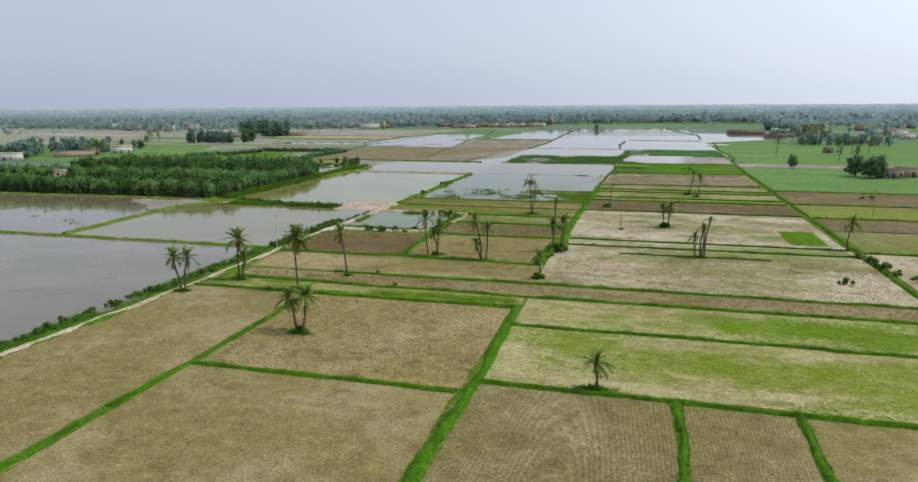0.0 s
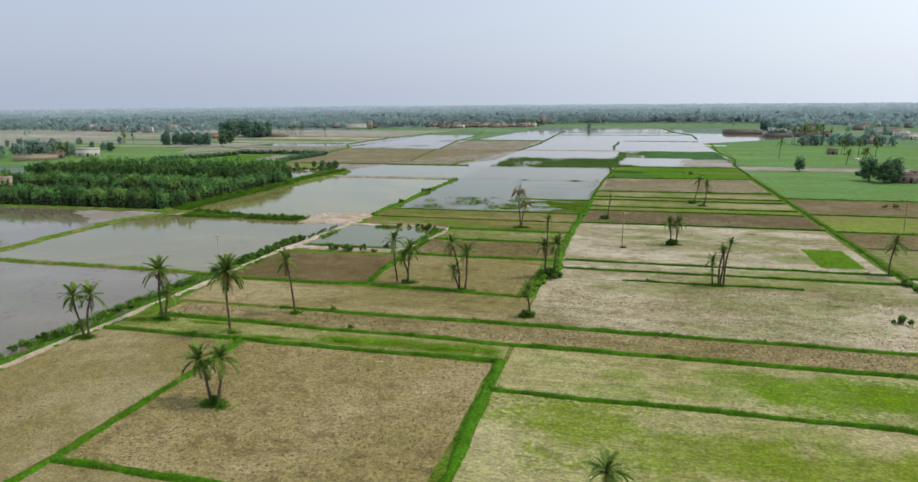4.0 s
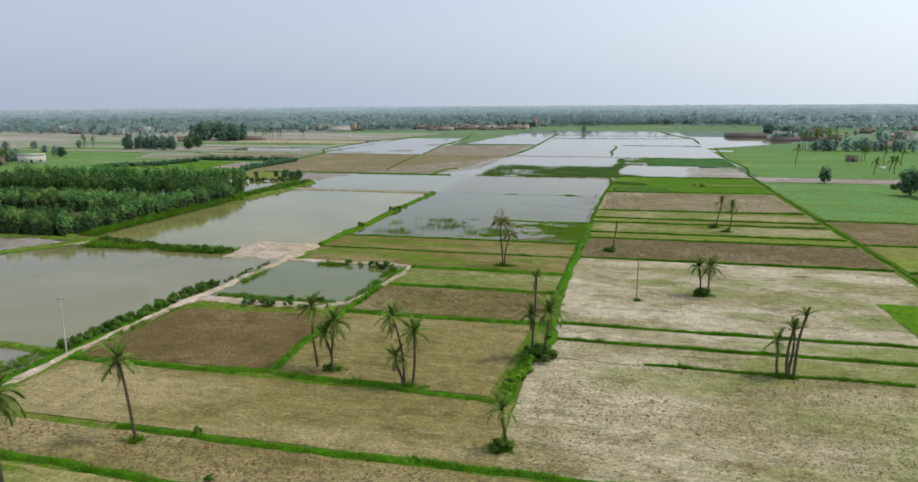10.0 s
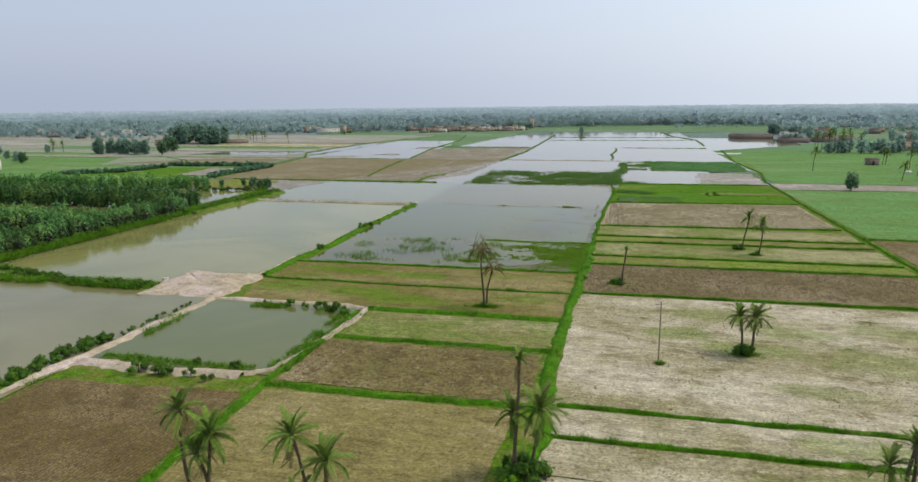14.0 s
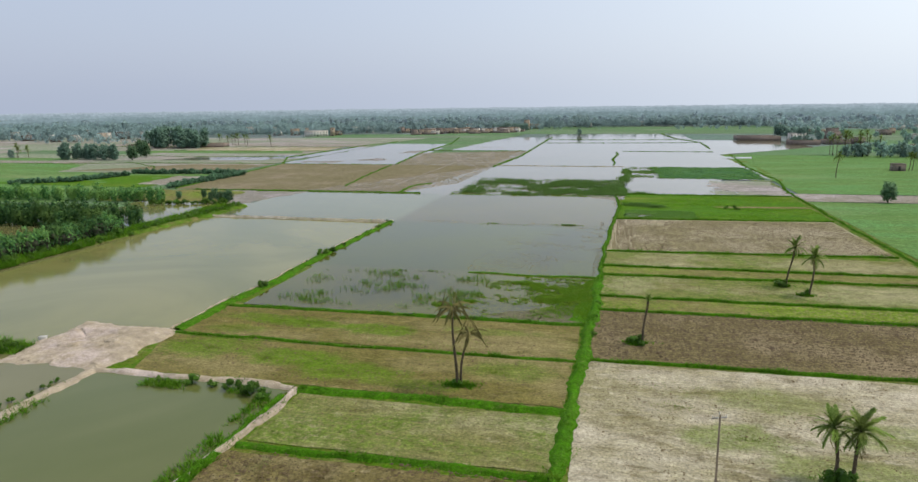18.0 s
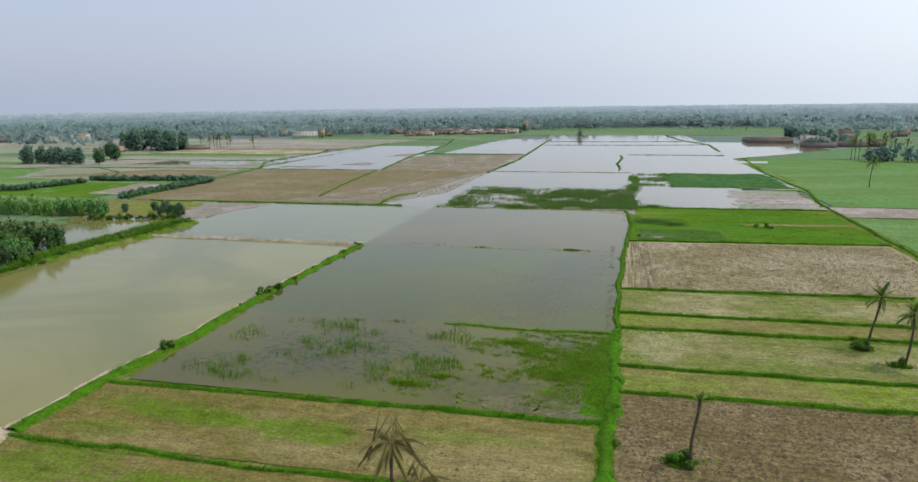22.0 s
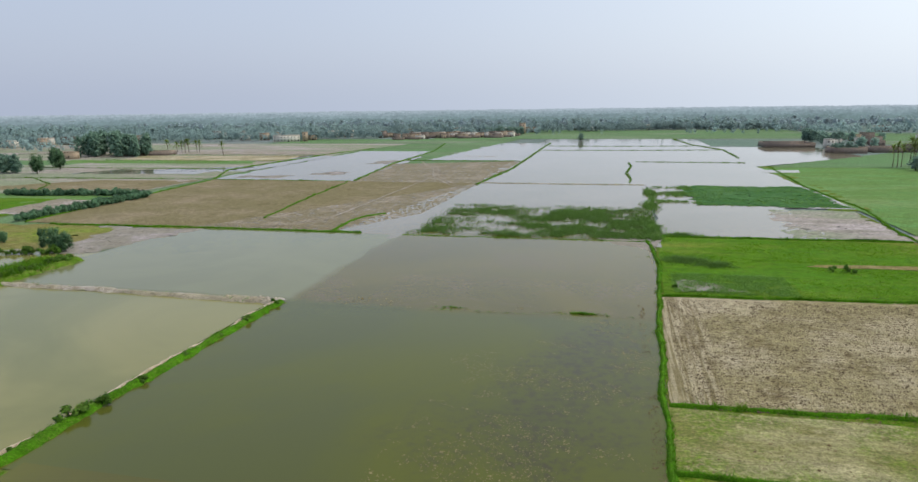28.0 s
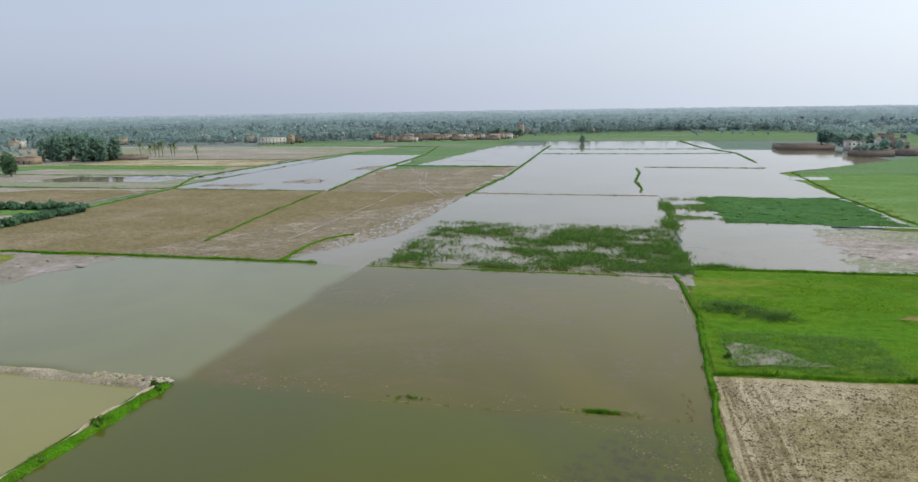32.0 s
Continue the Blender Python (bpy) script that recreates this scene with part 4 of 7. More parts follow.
sheet("water", [(-150, 205), (-109, 188), (-109, 245), (-150, 243)], M["water_green"], 0.035, step=4, fray=3, label="wet pond margin", category="pond")
# far fields
sheet("field", [(-109, 246), (-70.5, 246.5), (-56, 277), (-54.5, 356)], M["mud"], 0.06, step=1.5, rough=0.1, label="wet brown ploughed field")
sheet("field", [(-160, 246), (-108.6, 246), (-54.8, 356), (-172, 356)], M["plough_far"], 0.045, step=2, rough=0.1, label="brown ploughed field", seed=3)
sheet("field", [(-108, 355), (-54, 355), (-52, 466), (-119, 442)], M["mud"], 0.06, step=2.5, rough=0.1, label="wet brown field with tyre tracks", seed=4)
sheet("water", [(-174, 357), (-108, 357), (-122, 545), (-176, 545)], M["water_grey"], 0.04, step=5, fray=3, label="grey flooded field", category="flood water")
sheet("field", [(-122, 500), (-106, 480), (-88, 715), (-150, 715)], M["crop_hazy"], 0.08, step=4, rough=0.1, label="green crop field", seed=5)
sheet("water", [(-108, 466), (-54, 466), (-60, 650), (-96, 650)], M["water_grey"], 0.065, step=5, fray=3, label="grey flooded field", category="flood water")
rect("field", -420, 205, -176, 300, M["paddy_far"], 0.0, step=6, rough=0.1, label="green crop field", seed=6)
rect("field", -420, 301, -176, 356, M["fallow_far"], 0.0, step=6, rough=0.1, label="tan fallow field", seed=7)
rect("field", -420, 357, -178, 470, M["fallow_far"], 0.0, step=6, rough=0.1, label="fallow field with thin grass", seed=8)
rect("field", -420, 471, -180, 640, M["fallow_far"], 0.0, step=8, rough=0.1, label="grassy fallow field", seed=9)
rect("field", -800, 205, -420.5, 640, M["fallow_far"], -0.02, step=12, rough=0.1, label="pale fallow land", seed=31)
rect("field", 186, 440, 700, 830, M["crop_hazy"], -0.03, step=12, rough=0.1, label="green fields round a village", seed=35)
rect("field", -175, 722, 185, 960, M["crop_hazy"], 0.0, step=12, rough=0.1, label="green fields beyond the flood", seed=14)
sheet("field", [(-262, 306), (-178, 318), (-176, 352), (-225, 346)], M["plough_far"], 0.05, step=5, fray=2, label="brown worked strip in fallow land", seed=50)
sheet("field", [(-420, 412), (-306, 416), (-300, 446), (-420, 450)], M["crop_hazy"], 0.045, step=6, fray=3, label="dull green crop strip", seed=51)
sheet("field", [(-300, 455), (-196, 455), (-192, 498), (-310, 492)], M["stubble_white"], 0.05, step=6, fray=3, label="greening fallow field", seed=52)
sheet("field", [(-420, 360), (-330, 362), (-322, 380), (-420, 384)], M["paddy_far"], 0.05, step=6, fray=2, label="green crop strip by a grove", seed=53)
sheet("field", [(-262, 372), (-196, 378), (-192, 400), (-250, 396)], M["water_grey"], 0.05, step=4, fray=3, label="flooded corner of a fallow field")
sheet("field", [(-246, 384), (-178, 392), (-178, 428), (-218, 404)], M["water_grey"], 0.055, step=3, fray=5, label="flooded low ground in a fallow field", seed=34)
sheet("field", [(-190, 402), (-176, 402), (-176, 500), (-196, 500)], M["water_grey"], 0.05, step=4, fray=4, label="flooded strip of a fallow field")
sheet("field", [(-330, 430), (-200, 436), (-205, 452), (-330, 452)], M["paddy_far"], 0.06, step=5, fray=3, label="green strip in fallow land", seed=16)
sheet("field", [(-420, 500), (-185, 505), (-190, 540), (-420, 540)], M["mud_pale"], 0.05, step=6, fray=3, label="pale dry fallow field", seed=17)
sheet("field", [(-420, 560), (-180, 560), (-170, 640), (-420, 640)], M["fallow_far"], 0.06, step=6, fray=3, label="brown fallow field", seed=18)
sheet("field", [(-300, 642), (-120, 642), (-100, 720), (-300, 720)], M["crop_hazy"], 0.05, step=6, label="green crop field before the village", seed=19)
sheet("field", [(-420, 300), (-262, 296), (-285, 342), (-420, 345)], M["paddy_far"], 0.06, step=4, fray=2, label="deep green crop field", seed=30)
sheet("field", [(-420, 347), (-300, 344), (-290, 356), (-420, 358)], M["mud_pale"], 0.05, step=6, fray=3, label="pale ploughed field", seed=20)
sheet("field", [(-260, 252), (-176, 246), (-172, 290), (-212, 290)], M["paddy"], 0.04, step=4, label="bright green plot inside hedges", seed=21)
sheet("field", [(-168, 212), (-122, 214), (-128, 243), (-168, 243)], M["stubble_green"], 0.075, step=1.5, fray=2.4, label="grassy pond margin", seed=22)
sheet("field", [(-140, 214), (-112, 212), (-104, 243.6), (-140, 243.6)], M["silt_pale"], 0.06, step=0.8, fray=2.6, rough=0.01, label="pale wet silt at the edge of a pond", seed=23)
sheet("field", [(-186, 258), (-170, 257), (-166, 289), (-190, 289)], M["mud_pale"], 0.07, step=1.5, fray=1.5, label="pale bare plot inside hedges", seed=24)
sheet("field", [(22, 305), (63, 305), (63, 357), (20, 356)], M["lush"], 0.09, step=1.2, rough=0.06, fray=3.2, label="lush green crop half under water", seed=23)
sheet("field", [(-0.4, 110.8), (2.4, 110.8), (2.6, 135.6), (0.2, 135.6)], M["bund_soil"], 0.075, step=0.6, rough=0.012, fray=1.6, label="green grass at the edge of the flooded field", seed=25)
sheet("mud_flat", [(-143, 87.5), (-112, 89), (-114.5, 74), (-120, 70), (-128, 79)], M["silt_pale"], 0.060, step=0.7, rough=0.012, fray=2.2, label="wet brown silt flat beside the grove", seed=61, category="mud")
sheet("field", [(-119.5, 66), (-114, 84), (-110, 88.5), (-106, 87.5), (-107.5, 78), (-114, 64)], M["bank_soil"], 0.10, step=0.6, rough=0.02, fray=1.6, label="thin grass on a muddy pond corner", seed=62)
sheet("mud_flat", [(-109, 84.5), (-101.5, 86.6), (-97.5, 88.5), (-107, 90.5)], M["bund_bare"], 0.16, step=0.5, rough=0.03, fray=1.2, label="bare sandy spit at a pond corner", seed=63, category="mud")
sheet("field", [(-14, 110.9), (2.2, 110.9), (1.8, 121), (-7, 116.5)], M["silt"], 0.066, step=0.5, rough=0.012, fray=2.4, label="brown silt flat at the water's edge", seed=26)
for n, (x, y, w, d) in enumerate(((-158, 370, 12, 5), (-131, 388, 8, 8), (-128, 452, 5, 12), (-85, 500, 12, 5), (-78, 560, 8, 9))):
    sheet("mud_flat", [(x - w, y - d), (x + w * 0.8, y - d * 0.9), (x + w, y + d), (x - w * 0.7, y + d * 0.8)], M["silt_pale"], 0.056 + 0.004 * (n % 2), step=2, rough=0.02, fray=5.0, label="pale mud flat just under flood water", seed=40 + n, category="mud")

# ---- bunds ----
for n, row in enumerate([
    ([(-33.6, -75), (-34, -45), (-33.2, -30.8), (-33.3, -10), (-34, 0)], 0.9, 0.3),
    ([(-33.2, -30.8), (-15, -31.0), (-0.8, -31.1)], 0.9, 0.3),
    ([(0.0, -75), (0.2, -38), (0.8, -27.8), (0.3, -15), (0.2, 0.3)], 1.5, 0.35),
    ([(0.8, -27.8), (22, -28.1), (60, -28.6)], 0.9, 0.3),
    ([(21.7, -28), (21.4, -75)], 1.0, 0.3),
    ([(33.0, -28.6), (32.8, -75)], 1.0, 0.3),
    ([(0.8, -8.0), (24, -7.9), (60, -8.6)], 0.8, 0.3),
    ([(-55, 0.2), (-34, 0.2), (-17, -0.2), (0.2, 0.4)], 1.0, 0.3),
    ([(-52, 7.4), (-23, 6.3), (0, 6.1), (60, 5.9)], 1.1, 0.3),
    ([(-36, 13.9), (-20, 13.7), (0, 14.2), (60, 13.4)], 1.0, 0.3),
    ([(-55, 28.2), (-40, 28.3), (-28.6, 29.4), (-14, 28.6), (-1.4, 27.4)], 1.1, 0.3),
    ([(-28.6, 29.4), (-29.4, 52), (-28.9, 80)], 1.3, 0.35),
    ([(-29, 53.4), (-14, 53.2), (0.8, 53.8)], 1.2, 0.3),
    ([(-28, 69.7), (-13, 69.8), (1.2, 69.6)], 1.1, 0.3),
    ([(-28, 82.2), (-13, 82.6), (1.4, 82.2)], 1.6, 0.35),
    ([(-53.6, 96.4), (-42, 96.6), (-29, 95.9), (1, 96.4)], 0.6, 0.18),
    ([(-53, 109.4), (-25, 110.0), (1.4, 110.2)], 0.9, 0.3),
    ([(2.6, 54.6), (59, 54.7)], 0.8, 0.3),
    ([(2.6, 48), (59, 48.4)], 0.8, 0.3),
    ([(13.6, 41.2), (42, 41.5)], 0.6, 0.25),
    ([(2.6, 97.3), (59, 98)], 0.7, 0.3),
    ([(2.8, 118.2), (59, 119)], 0.9, 0.3),
    ([(2.8, 125.7), (59, 126.2)], 0.8, 0.3),
    ([(3, 140), (59, 141.2)], 0.9, 0.3),
    ([(3, 147), (59, 147.6)], 0.8, 0.3),
    ([(3.4, 160.4), (59, 163.4)], 1.0, 0.3),
    ([(5.2, 201.8), (59, 205.4)], 1.0, 0.3),
    ([(7, 252.6), (60, 254.4)], 1.2, 0.3),
    ([(-1.0, 27.4), (0.1, 39), (2.2, 47.8)], 1.6, 0.4),
    ([(2.0, 47.8), (0.8, 64), (1.4, 90), (2.3, 114), (2.6, 138)], 1.9, 0.4),
    ([(2.6, 136), (2.9, 160), (4.0, 188), (5.2, 210), (6.0, 222), (5.4, 238), (4.6, 246)], 1.3, 0.4),
    ([(59.5, 10), (60, 60), (60.2, 95), (60.5, 160), (60.5, 206), (61.5, 268), (66, 300), (64, 360), (69, 446)], 0.95, 0.22),
    ([(-53.6, 97), (-54.3, 109), (-53.2, 120), (-53.7, 145), (-53, 187)], 2.3, 0.5),
    ([(61, 52.8), (160, 52.8)], 1.0, 0.3),
    ([(61, 96.5), (160, 96.5)], 1.0, 0.3),
    ([(61, 121.5), (160, 121.5)], 1.0, 0.3),
    ([(61.5, 152.8), (260, 152.8)], 1.2, 0.3),
    ([(-62, 245.6), (-110, 245.6), (-150, 244)], 1.4, 0.4),
    ([(-97, 262), (-103, 300), (-109, 352)], 1.1, 0.3),
    ([(-70, 246), (-71, 260), (-70, 270), (-66, 275)], 1.4, 0.4),
    ([(-55, 350), (-53.6, 380), (-51.3, 416), (-52.4, 500), (-54.3, 603), (-54, 650)], 1.6, 0.35),
    ([(3.0, 366), (3.6, 380), (2.0, 400), (5.0, 440), (4.0, 458)], 1.3, 0.3),
    ([(7.8, 466), (62, 464)], 0.8, 0.18),
    ([(-52, 560), (20, 562), (64, 568)], 0.8, 0.18),
    ([(-52, 610), (0, 608), (52, 612)], 1.2, 0.2),
    ([(64, 497), (66, 569), (52, 630), (46, 720)], 1.6, 0.35),
    ([(-172, 356), (-140, 356.4), (-109, 356)], 0.7, 0.2),
    ([(-108, 357), (-120, 445), (-124, 545), (-140, 640)], 1.5, 0.35),
    ([(-120, 466), (-54, 466)], 1.0, 0.3),
    ([(-420, 346), (-300, 343), (-262, 352), (-176, 356)], 0.96, 0.2),
    ([(-330, 404), (-262, 402), (-196, 404)], 0.8, 0.2),
    ([(-310, 455), (-250, 452), (-190, 455)], 0.8, 0.2),
    ([(-420, 500), (-300, 500), (-188, 502)], 0.8, 0.2),
    ([(-215, 304), (-232, 330), (-262, 352)], 0.8, 0.2),
    ([(-160, 246), (-172, 356), (-192, 400), (-188, 510), (-178, 575)], 1.4, 0.35),
]):
    pts, w, h = row
    near = pts[0][1] < 160
    bund(pts, w * (0.6 if near and pts[0][0] > 2.2 and pts[0][1] > 40 else 0.82 if near else 0.52), h, seed=n * 0.37, grass=16 if near else 6, tall=0.32 if near else 0.5)
bund([(-54.5, 97), (-55.1, 109), (-54.0, 120), (-54.4, 145), (-53.7, 186)], 0.5, 0.40, "dirt", grass=0, label="pale dirt edge of the pond bank", name="path", wob=0.75, seed=1.2)
bund([(-107.5, 188), (-87, 188), (-70, 187.2), (-54, 186.4)], 2.0, 0.5, "bund_bare", grass=2, label="bare earth causeway between two ponds", name="causeway")
bund([(-230, 30), (-112, 30.2), (-66, 29.8), (-57, 29)], 1.7, 0.45, "bank_soil", grass=6, label="grassy bank between two ponds", name="pond_bank")
bund([(-113.8, 32), (-115, 50), (-116, 76), (-107, 91)], 2.2, 0.5, "bank_soil", grass=5, label="grassy bank between two ponds", name="pond_bank")
bund([(-230, 88), (-130, 91), (-105, 91), (-83, 85.6), (-68, 85.4)], 2.0, 0.5, "bank_soil", grass=4, label="grassy bank beside the grove", name="pond_bank")
bund([(-116, 92), (-114.5, 119.5), (-112.5, 141), (-110, 170), (-108, 188), (-108.6, 207)], 3.4, 0.7, "bank_soil", grass=10, tall=0.9, label="overgrown bank of the fish pond", name="pond_bank")
bund([(5.0, 224), (4.6, 232), (4.3, 238), (2.0, 244), (-6, 245.2)], 0.4, 0.08, "bund_bare", grass=0, label="bare ochre mud at the water's edge", name="mud_edge", wob=0.5, seed=2.2)
bund([(-51.5, 244.8), (-20, 245.2), (5.5, 245.4)], 0.6, 0.14, grass=6, label="drowned bund at the water's edge")
bund([(-56, 357), (-20, 356.5), (8, 357)], 1.0, 0.25, "bund_bare", grass=3)
bund([(-30, 187.6), (-22, 188), (-4, 188.9), (3.6, 189.2)], 0.5, 0.062, "silt", grass=1, label="half-drowned mud bund")
bund([(-21, 136.8), (-8, 136.3), (2.2, 136.8)], 0.8, 0.25, grass=10, label="half-drowned grassy bund")
# dirt track along the ponds
bund([(-58, -75), (-58, -34), (-56.8, -17), (-56.4, 0), (-56.4, 29), (-57, 50)], 2.6, 0.3, grass=16, tall=0.4, label="grassy bank carrying a footpath", name="pond_bank", wob=0.4, seed=5.0)
bund([(-57.2, -75), (-57.2, -34), (-56.2, -17), (-55.6, 0), (-55.5, 29), (-56, 48)], 0.8, 0.36, "dirt", grass=0, label="narrow pale footpath on a bank", name="path", wob=0.3, seed=6.0)
bund([(-56, 47), (-55.4, 56), (-54.8, 63), (-54.4, 82)], 1.9, 0.36, "dirt", grass=1, label="pale dirt footpath on a bank", name="path", wob=0.4)
bund([(-54.5, 82.2), (-45, 82.6), (-32, 82.8), (-28.6, 82)], 1.4, 0.35, "dirt", grass=2, label="pale dirt path on a pond bank", name="path")
bund([(-28.4, 82), (-28.4, 72), (-30.2, 57), (-33, 55.4)], 0.9, 0.35, "dirt", grass=6, label="pale dirt path on a pond bank", name="path")
bund([(-55.2, 55), (-50, 54.6), (-44, 54.6), (-33, 55.0)], 2.0, 0.32, "dirt", grass=1, label="pale dirt path on a pond bank", name="path")


def heap(x0, y0, x1, y1, h, mat, label):
    """A low spread heap of dug earth, trodden smooth, with a shallow pit and its thrown-up rim."""
    u, v = np.meshgrid(np.linspace(0, 1, 90), np.linspace(0, 1, 90), indexing="ij")
    x, y = x0 + (x1 - x0) * u, y0 + (y1 - y0) * v
    r = np.maximum(np.abs(u - 0.42) / 0.27, np.abs(v - 0.58 - 0.12 * (u - 0.42)) / 0.15) + 0.12 * fbm(x, y, 0.9, 3)
    x, y = x + 1.3 * fbm(x, y, 0.35, 1), y + 1.3 * fbm(x, y, 0.35, 4)
    dome = np.clip(np.minimum.reduce([u, 1 - u, v, 1 - v]) * 7, 0, 1) ** 0.6
    z = -0.12 + dome * (0.55 + 0.25 * h * fbm(x, y, 0.4, 7) + 0.06 * fbm(x, y, 1.6, 9) + 0.38 * np.exp(-((r - 1.15) / 0.28) ** 2) - 0.28 * np.clip(1.1 - r, 0, 0.5))
    z += 0.012 * dome * rng.uniform(-1, 1, x.shape)
    return put("dirt_mound", mesh_of("dirt_mound", np.stack([x.ravel(), y.ravel(), z.ravel()], 1), grid_faces(90, 90), mat, True), None, label, "earth heap", kind="structure")


heap(-69.0, 82.0, -53.4, 97.8, 0.6, M["dirt"], "bare pale heap of dug earth with a shallow pit at the pond corner")
block = tagged(new("concrete_block"), "small grey concrete block on a bank of earth", "block")
block.matrix_world = pose(-67.9, 88.9, 0.3, 0, 0, 18)
put("block_body", mesh_of("block_body", *box(-0.45, -0.3, -0.1, 0.45, 0.3, 0.62), M["concrete"]), block)
put("cap", mesh_of("cap", *box(-0.5, -0.35, 0.62, 0.5, 0.35, 0.7), M["concrete"]), block)


# ---- plants ----
def frond_mesh(name, length, droop, mat, leaflets=22, seed=0, width=0.5, hang=0.0):
    """A feather palm leaf that leaves its foot along +x and bends down towards its tip."""
    r = np.random.default_rng(seed)
    s = np.linspace(0, 1, 9)
    px, pz = length * (s - 0.35 * droop * s ** 3), -length * droop * s ** 2
    spine = np.c_[px, np.zeros(9), pz]
    v, f = tube(spine, 0.04 * (1.1 - s), 3)
    t = np.repeat(np.linspace(0.12, 0.99, leaflets), 2)
    side = np.tile([1, -1], leaflets)
    bx, bz = np.interp(t, s, px), np.interp(t, s, pz)
    slope = np.interp(t, s, np.gradient(pz, px))
    ll = width * length * 0.62 * np.sin(np.pi * (0.18 + 0.72 * t)) * r.uniform(0.75, 1.15, len(t))
    tip = np.c_[bx + ll * 0.62, side * ll * 0.72, bz + slope * ll * 0.62 + ll * r.uniform(-0.35, 0.18, len(t)) - hang * ll]
    dx = 0.06 * length / 2.5
    a, b = np.c_[bx - dx, 0 * bx, bz], np.c_[bx + dx, 0 * bx, bz + 0.01]
    mid = (a + b + tip) / 3 + np.c_[-0.03 + 0 * bx, side * 0.03, 0.05 + 0 * bx]
    q = np.stack([a, b, tip, mid], 1).reshape(-1, 3)
    return mesh_of(name, np.concatenate([v, q]), np.concatenate([f, np.arange(len(q)).reshape(-1, 4) + len(v)]), mat)


FRONDS = [frond_mesh("frond", 2.5, d, M["palm_leaf"], 32, seed=i, width=0.38) for i, d in enumerate((0.28, 0.48, 0.66))]
DRY = [frond_mesh("frond", 2.2, d, M["palm_dry"], 9, seed=9 + i, width=0.3) for i, d in enumerate((0.6, 0.75))]
DEAD = [frond_mesh("frond", 2.1, d, M["palm_dry"], 18, seed=19 + i, width=0.26, hang=1.5) for i, d in enumerate((0.85, 1.15))]


gd = np.random.default_rng(3)
DATES = mesh_of("date_cluster", *lumps_of(np.c_[gd.normal(0.1, 0.13, 16), gd.normal(0, 0.13, 16), gd.uniform(-0.55, 0.1, 16)], gd.uniform(0.07, 0.13, 16), 1.3, gd, 0.3, SMALL), M["dates"])


def palm(x, y, h, lean=(0.0, 0.0), fronds=24, size=1.0, dry=6, seed=0, label="tall date palm with an arching green crown", dead=False, up=False, girth=0.155, group="palms in the fields", dates=0):
    """A date palm: a rough ringed trunk, and each frond a part."""
    r = np.random.default_rng(1000 + seed)
    ob = tagged(new("palm_tree"), label, "palm tree", group)
    ob.matrix_world = pose(x, y, -0.1)
    top = h - 1.4 * size if not up else h - 0.6
    s = np.linspace(0, 1, 15)
    bend = np.c_[lean[0] * s ** 1.5 + 0.12 * np.sin(s * 5 + seed), lean[1] * s ** 1.5 + 0.1 * np.sin(s * 4 + 2 * seed), s * top]
    rad = 0.86 * girth * (1.25 - 0.45 * s) * np.where(np.arange(15) % 2, 0.93, 1.06)
    rad[-2:] *= 1.25
    v, f = tube(bend, rad, 8, r, 0.12)
    put("trunk", mesh_of("trunk", v, f, M["palm_bark"]), ob)
    cx, cy, cz = bend[-1]
    for i in range(fronds + dry):
        a = i * 2.399 + r.uniform(-0.3, 0.3)
        k = i / max(1, fronds)
        if i < fronds:
            meshes = DEAD if dead else FRONDS
            me = meshes[min(len(meshes) - 1, int(k * len(meshes)))]
            tilt = -86 + 96 * k ** 0.9 if not up else -88 + 38 * k
            if dead:
                tilt = -62 + 48 * k
        else:
            me, tilt = DRY[i % 2], 35 + 35 * r.random()
        sc = size * r.uniform(0.85, 1.12)
        at = Matrix.Translation((cx, cy, cz - 0.25 * k * size)) @ Matrix.Rotation(a, 4, "Z") @ Matrix.Rotation(radians(tilt), 4, "Y") @ Matrix.Rotation(r.uniform(-0.4, 0.4), 4, "X") @ Matrix.Scale(sc, 4)
        put("frond", me, ob, "dry brown frond" if i >= fronds and not dead else "", at=at)
    for i in range(dates):                              # hanging bunches of ripening dates
        a = i * 2.4 + seed
        at = Matrix.Translation((cx + 0.42 * math.cos(a) * size, cy + 0.42 * math.sin(a) * size, cz - 0.55 * size)) @ Matrix.Rotation(a, 4, "Z")
        put("date_cluster", DATES, ob, "hanging bunch of orange dates", at=at)
    return ob


def bush_mesh(seed, r=0.8, h=1.2, n=4, per=60, size=0.13, mat="leaf"):
    g = np.random.default_rng(seed)
    c = np.c_[g.normal(0, r * 0.45, n), g.normal(0, r * 0.45, n), g.uniform(0.14, 0.62, n) * h]
    v, f = leaf_cloud(c, g.uniform(0.35, 0.6, n) * r, per, size, 0.9, seed, 0.72)
    v[:, 2] = np.maximum(v[:, 2], 0.0)
    return mesh_of("leaves", v, f, M[mat], True)


BUSH = [bush_mesh(40 + i) for i in range(4)]
BUSH_LIGHT = [bush_mesh(46 + i, mat="light_leaf") for i in range(3)]
STEM = mesh_of("stem", *tube([(0, 0, -0.1), (0.05, 0.02, 0.3), (0.1, -0.04, 0.7)], [0.05, 0.04, 0.02], 5), M["bark"])


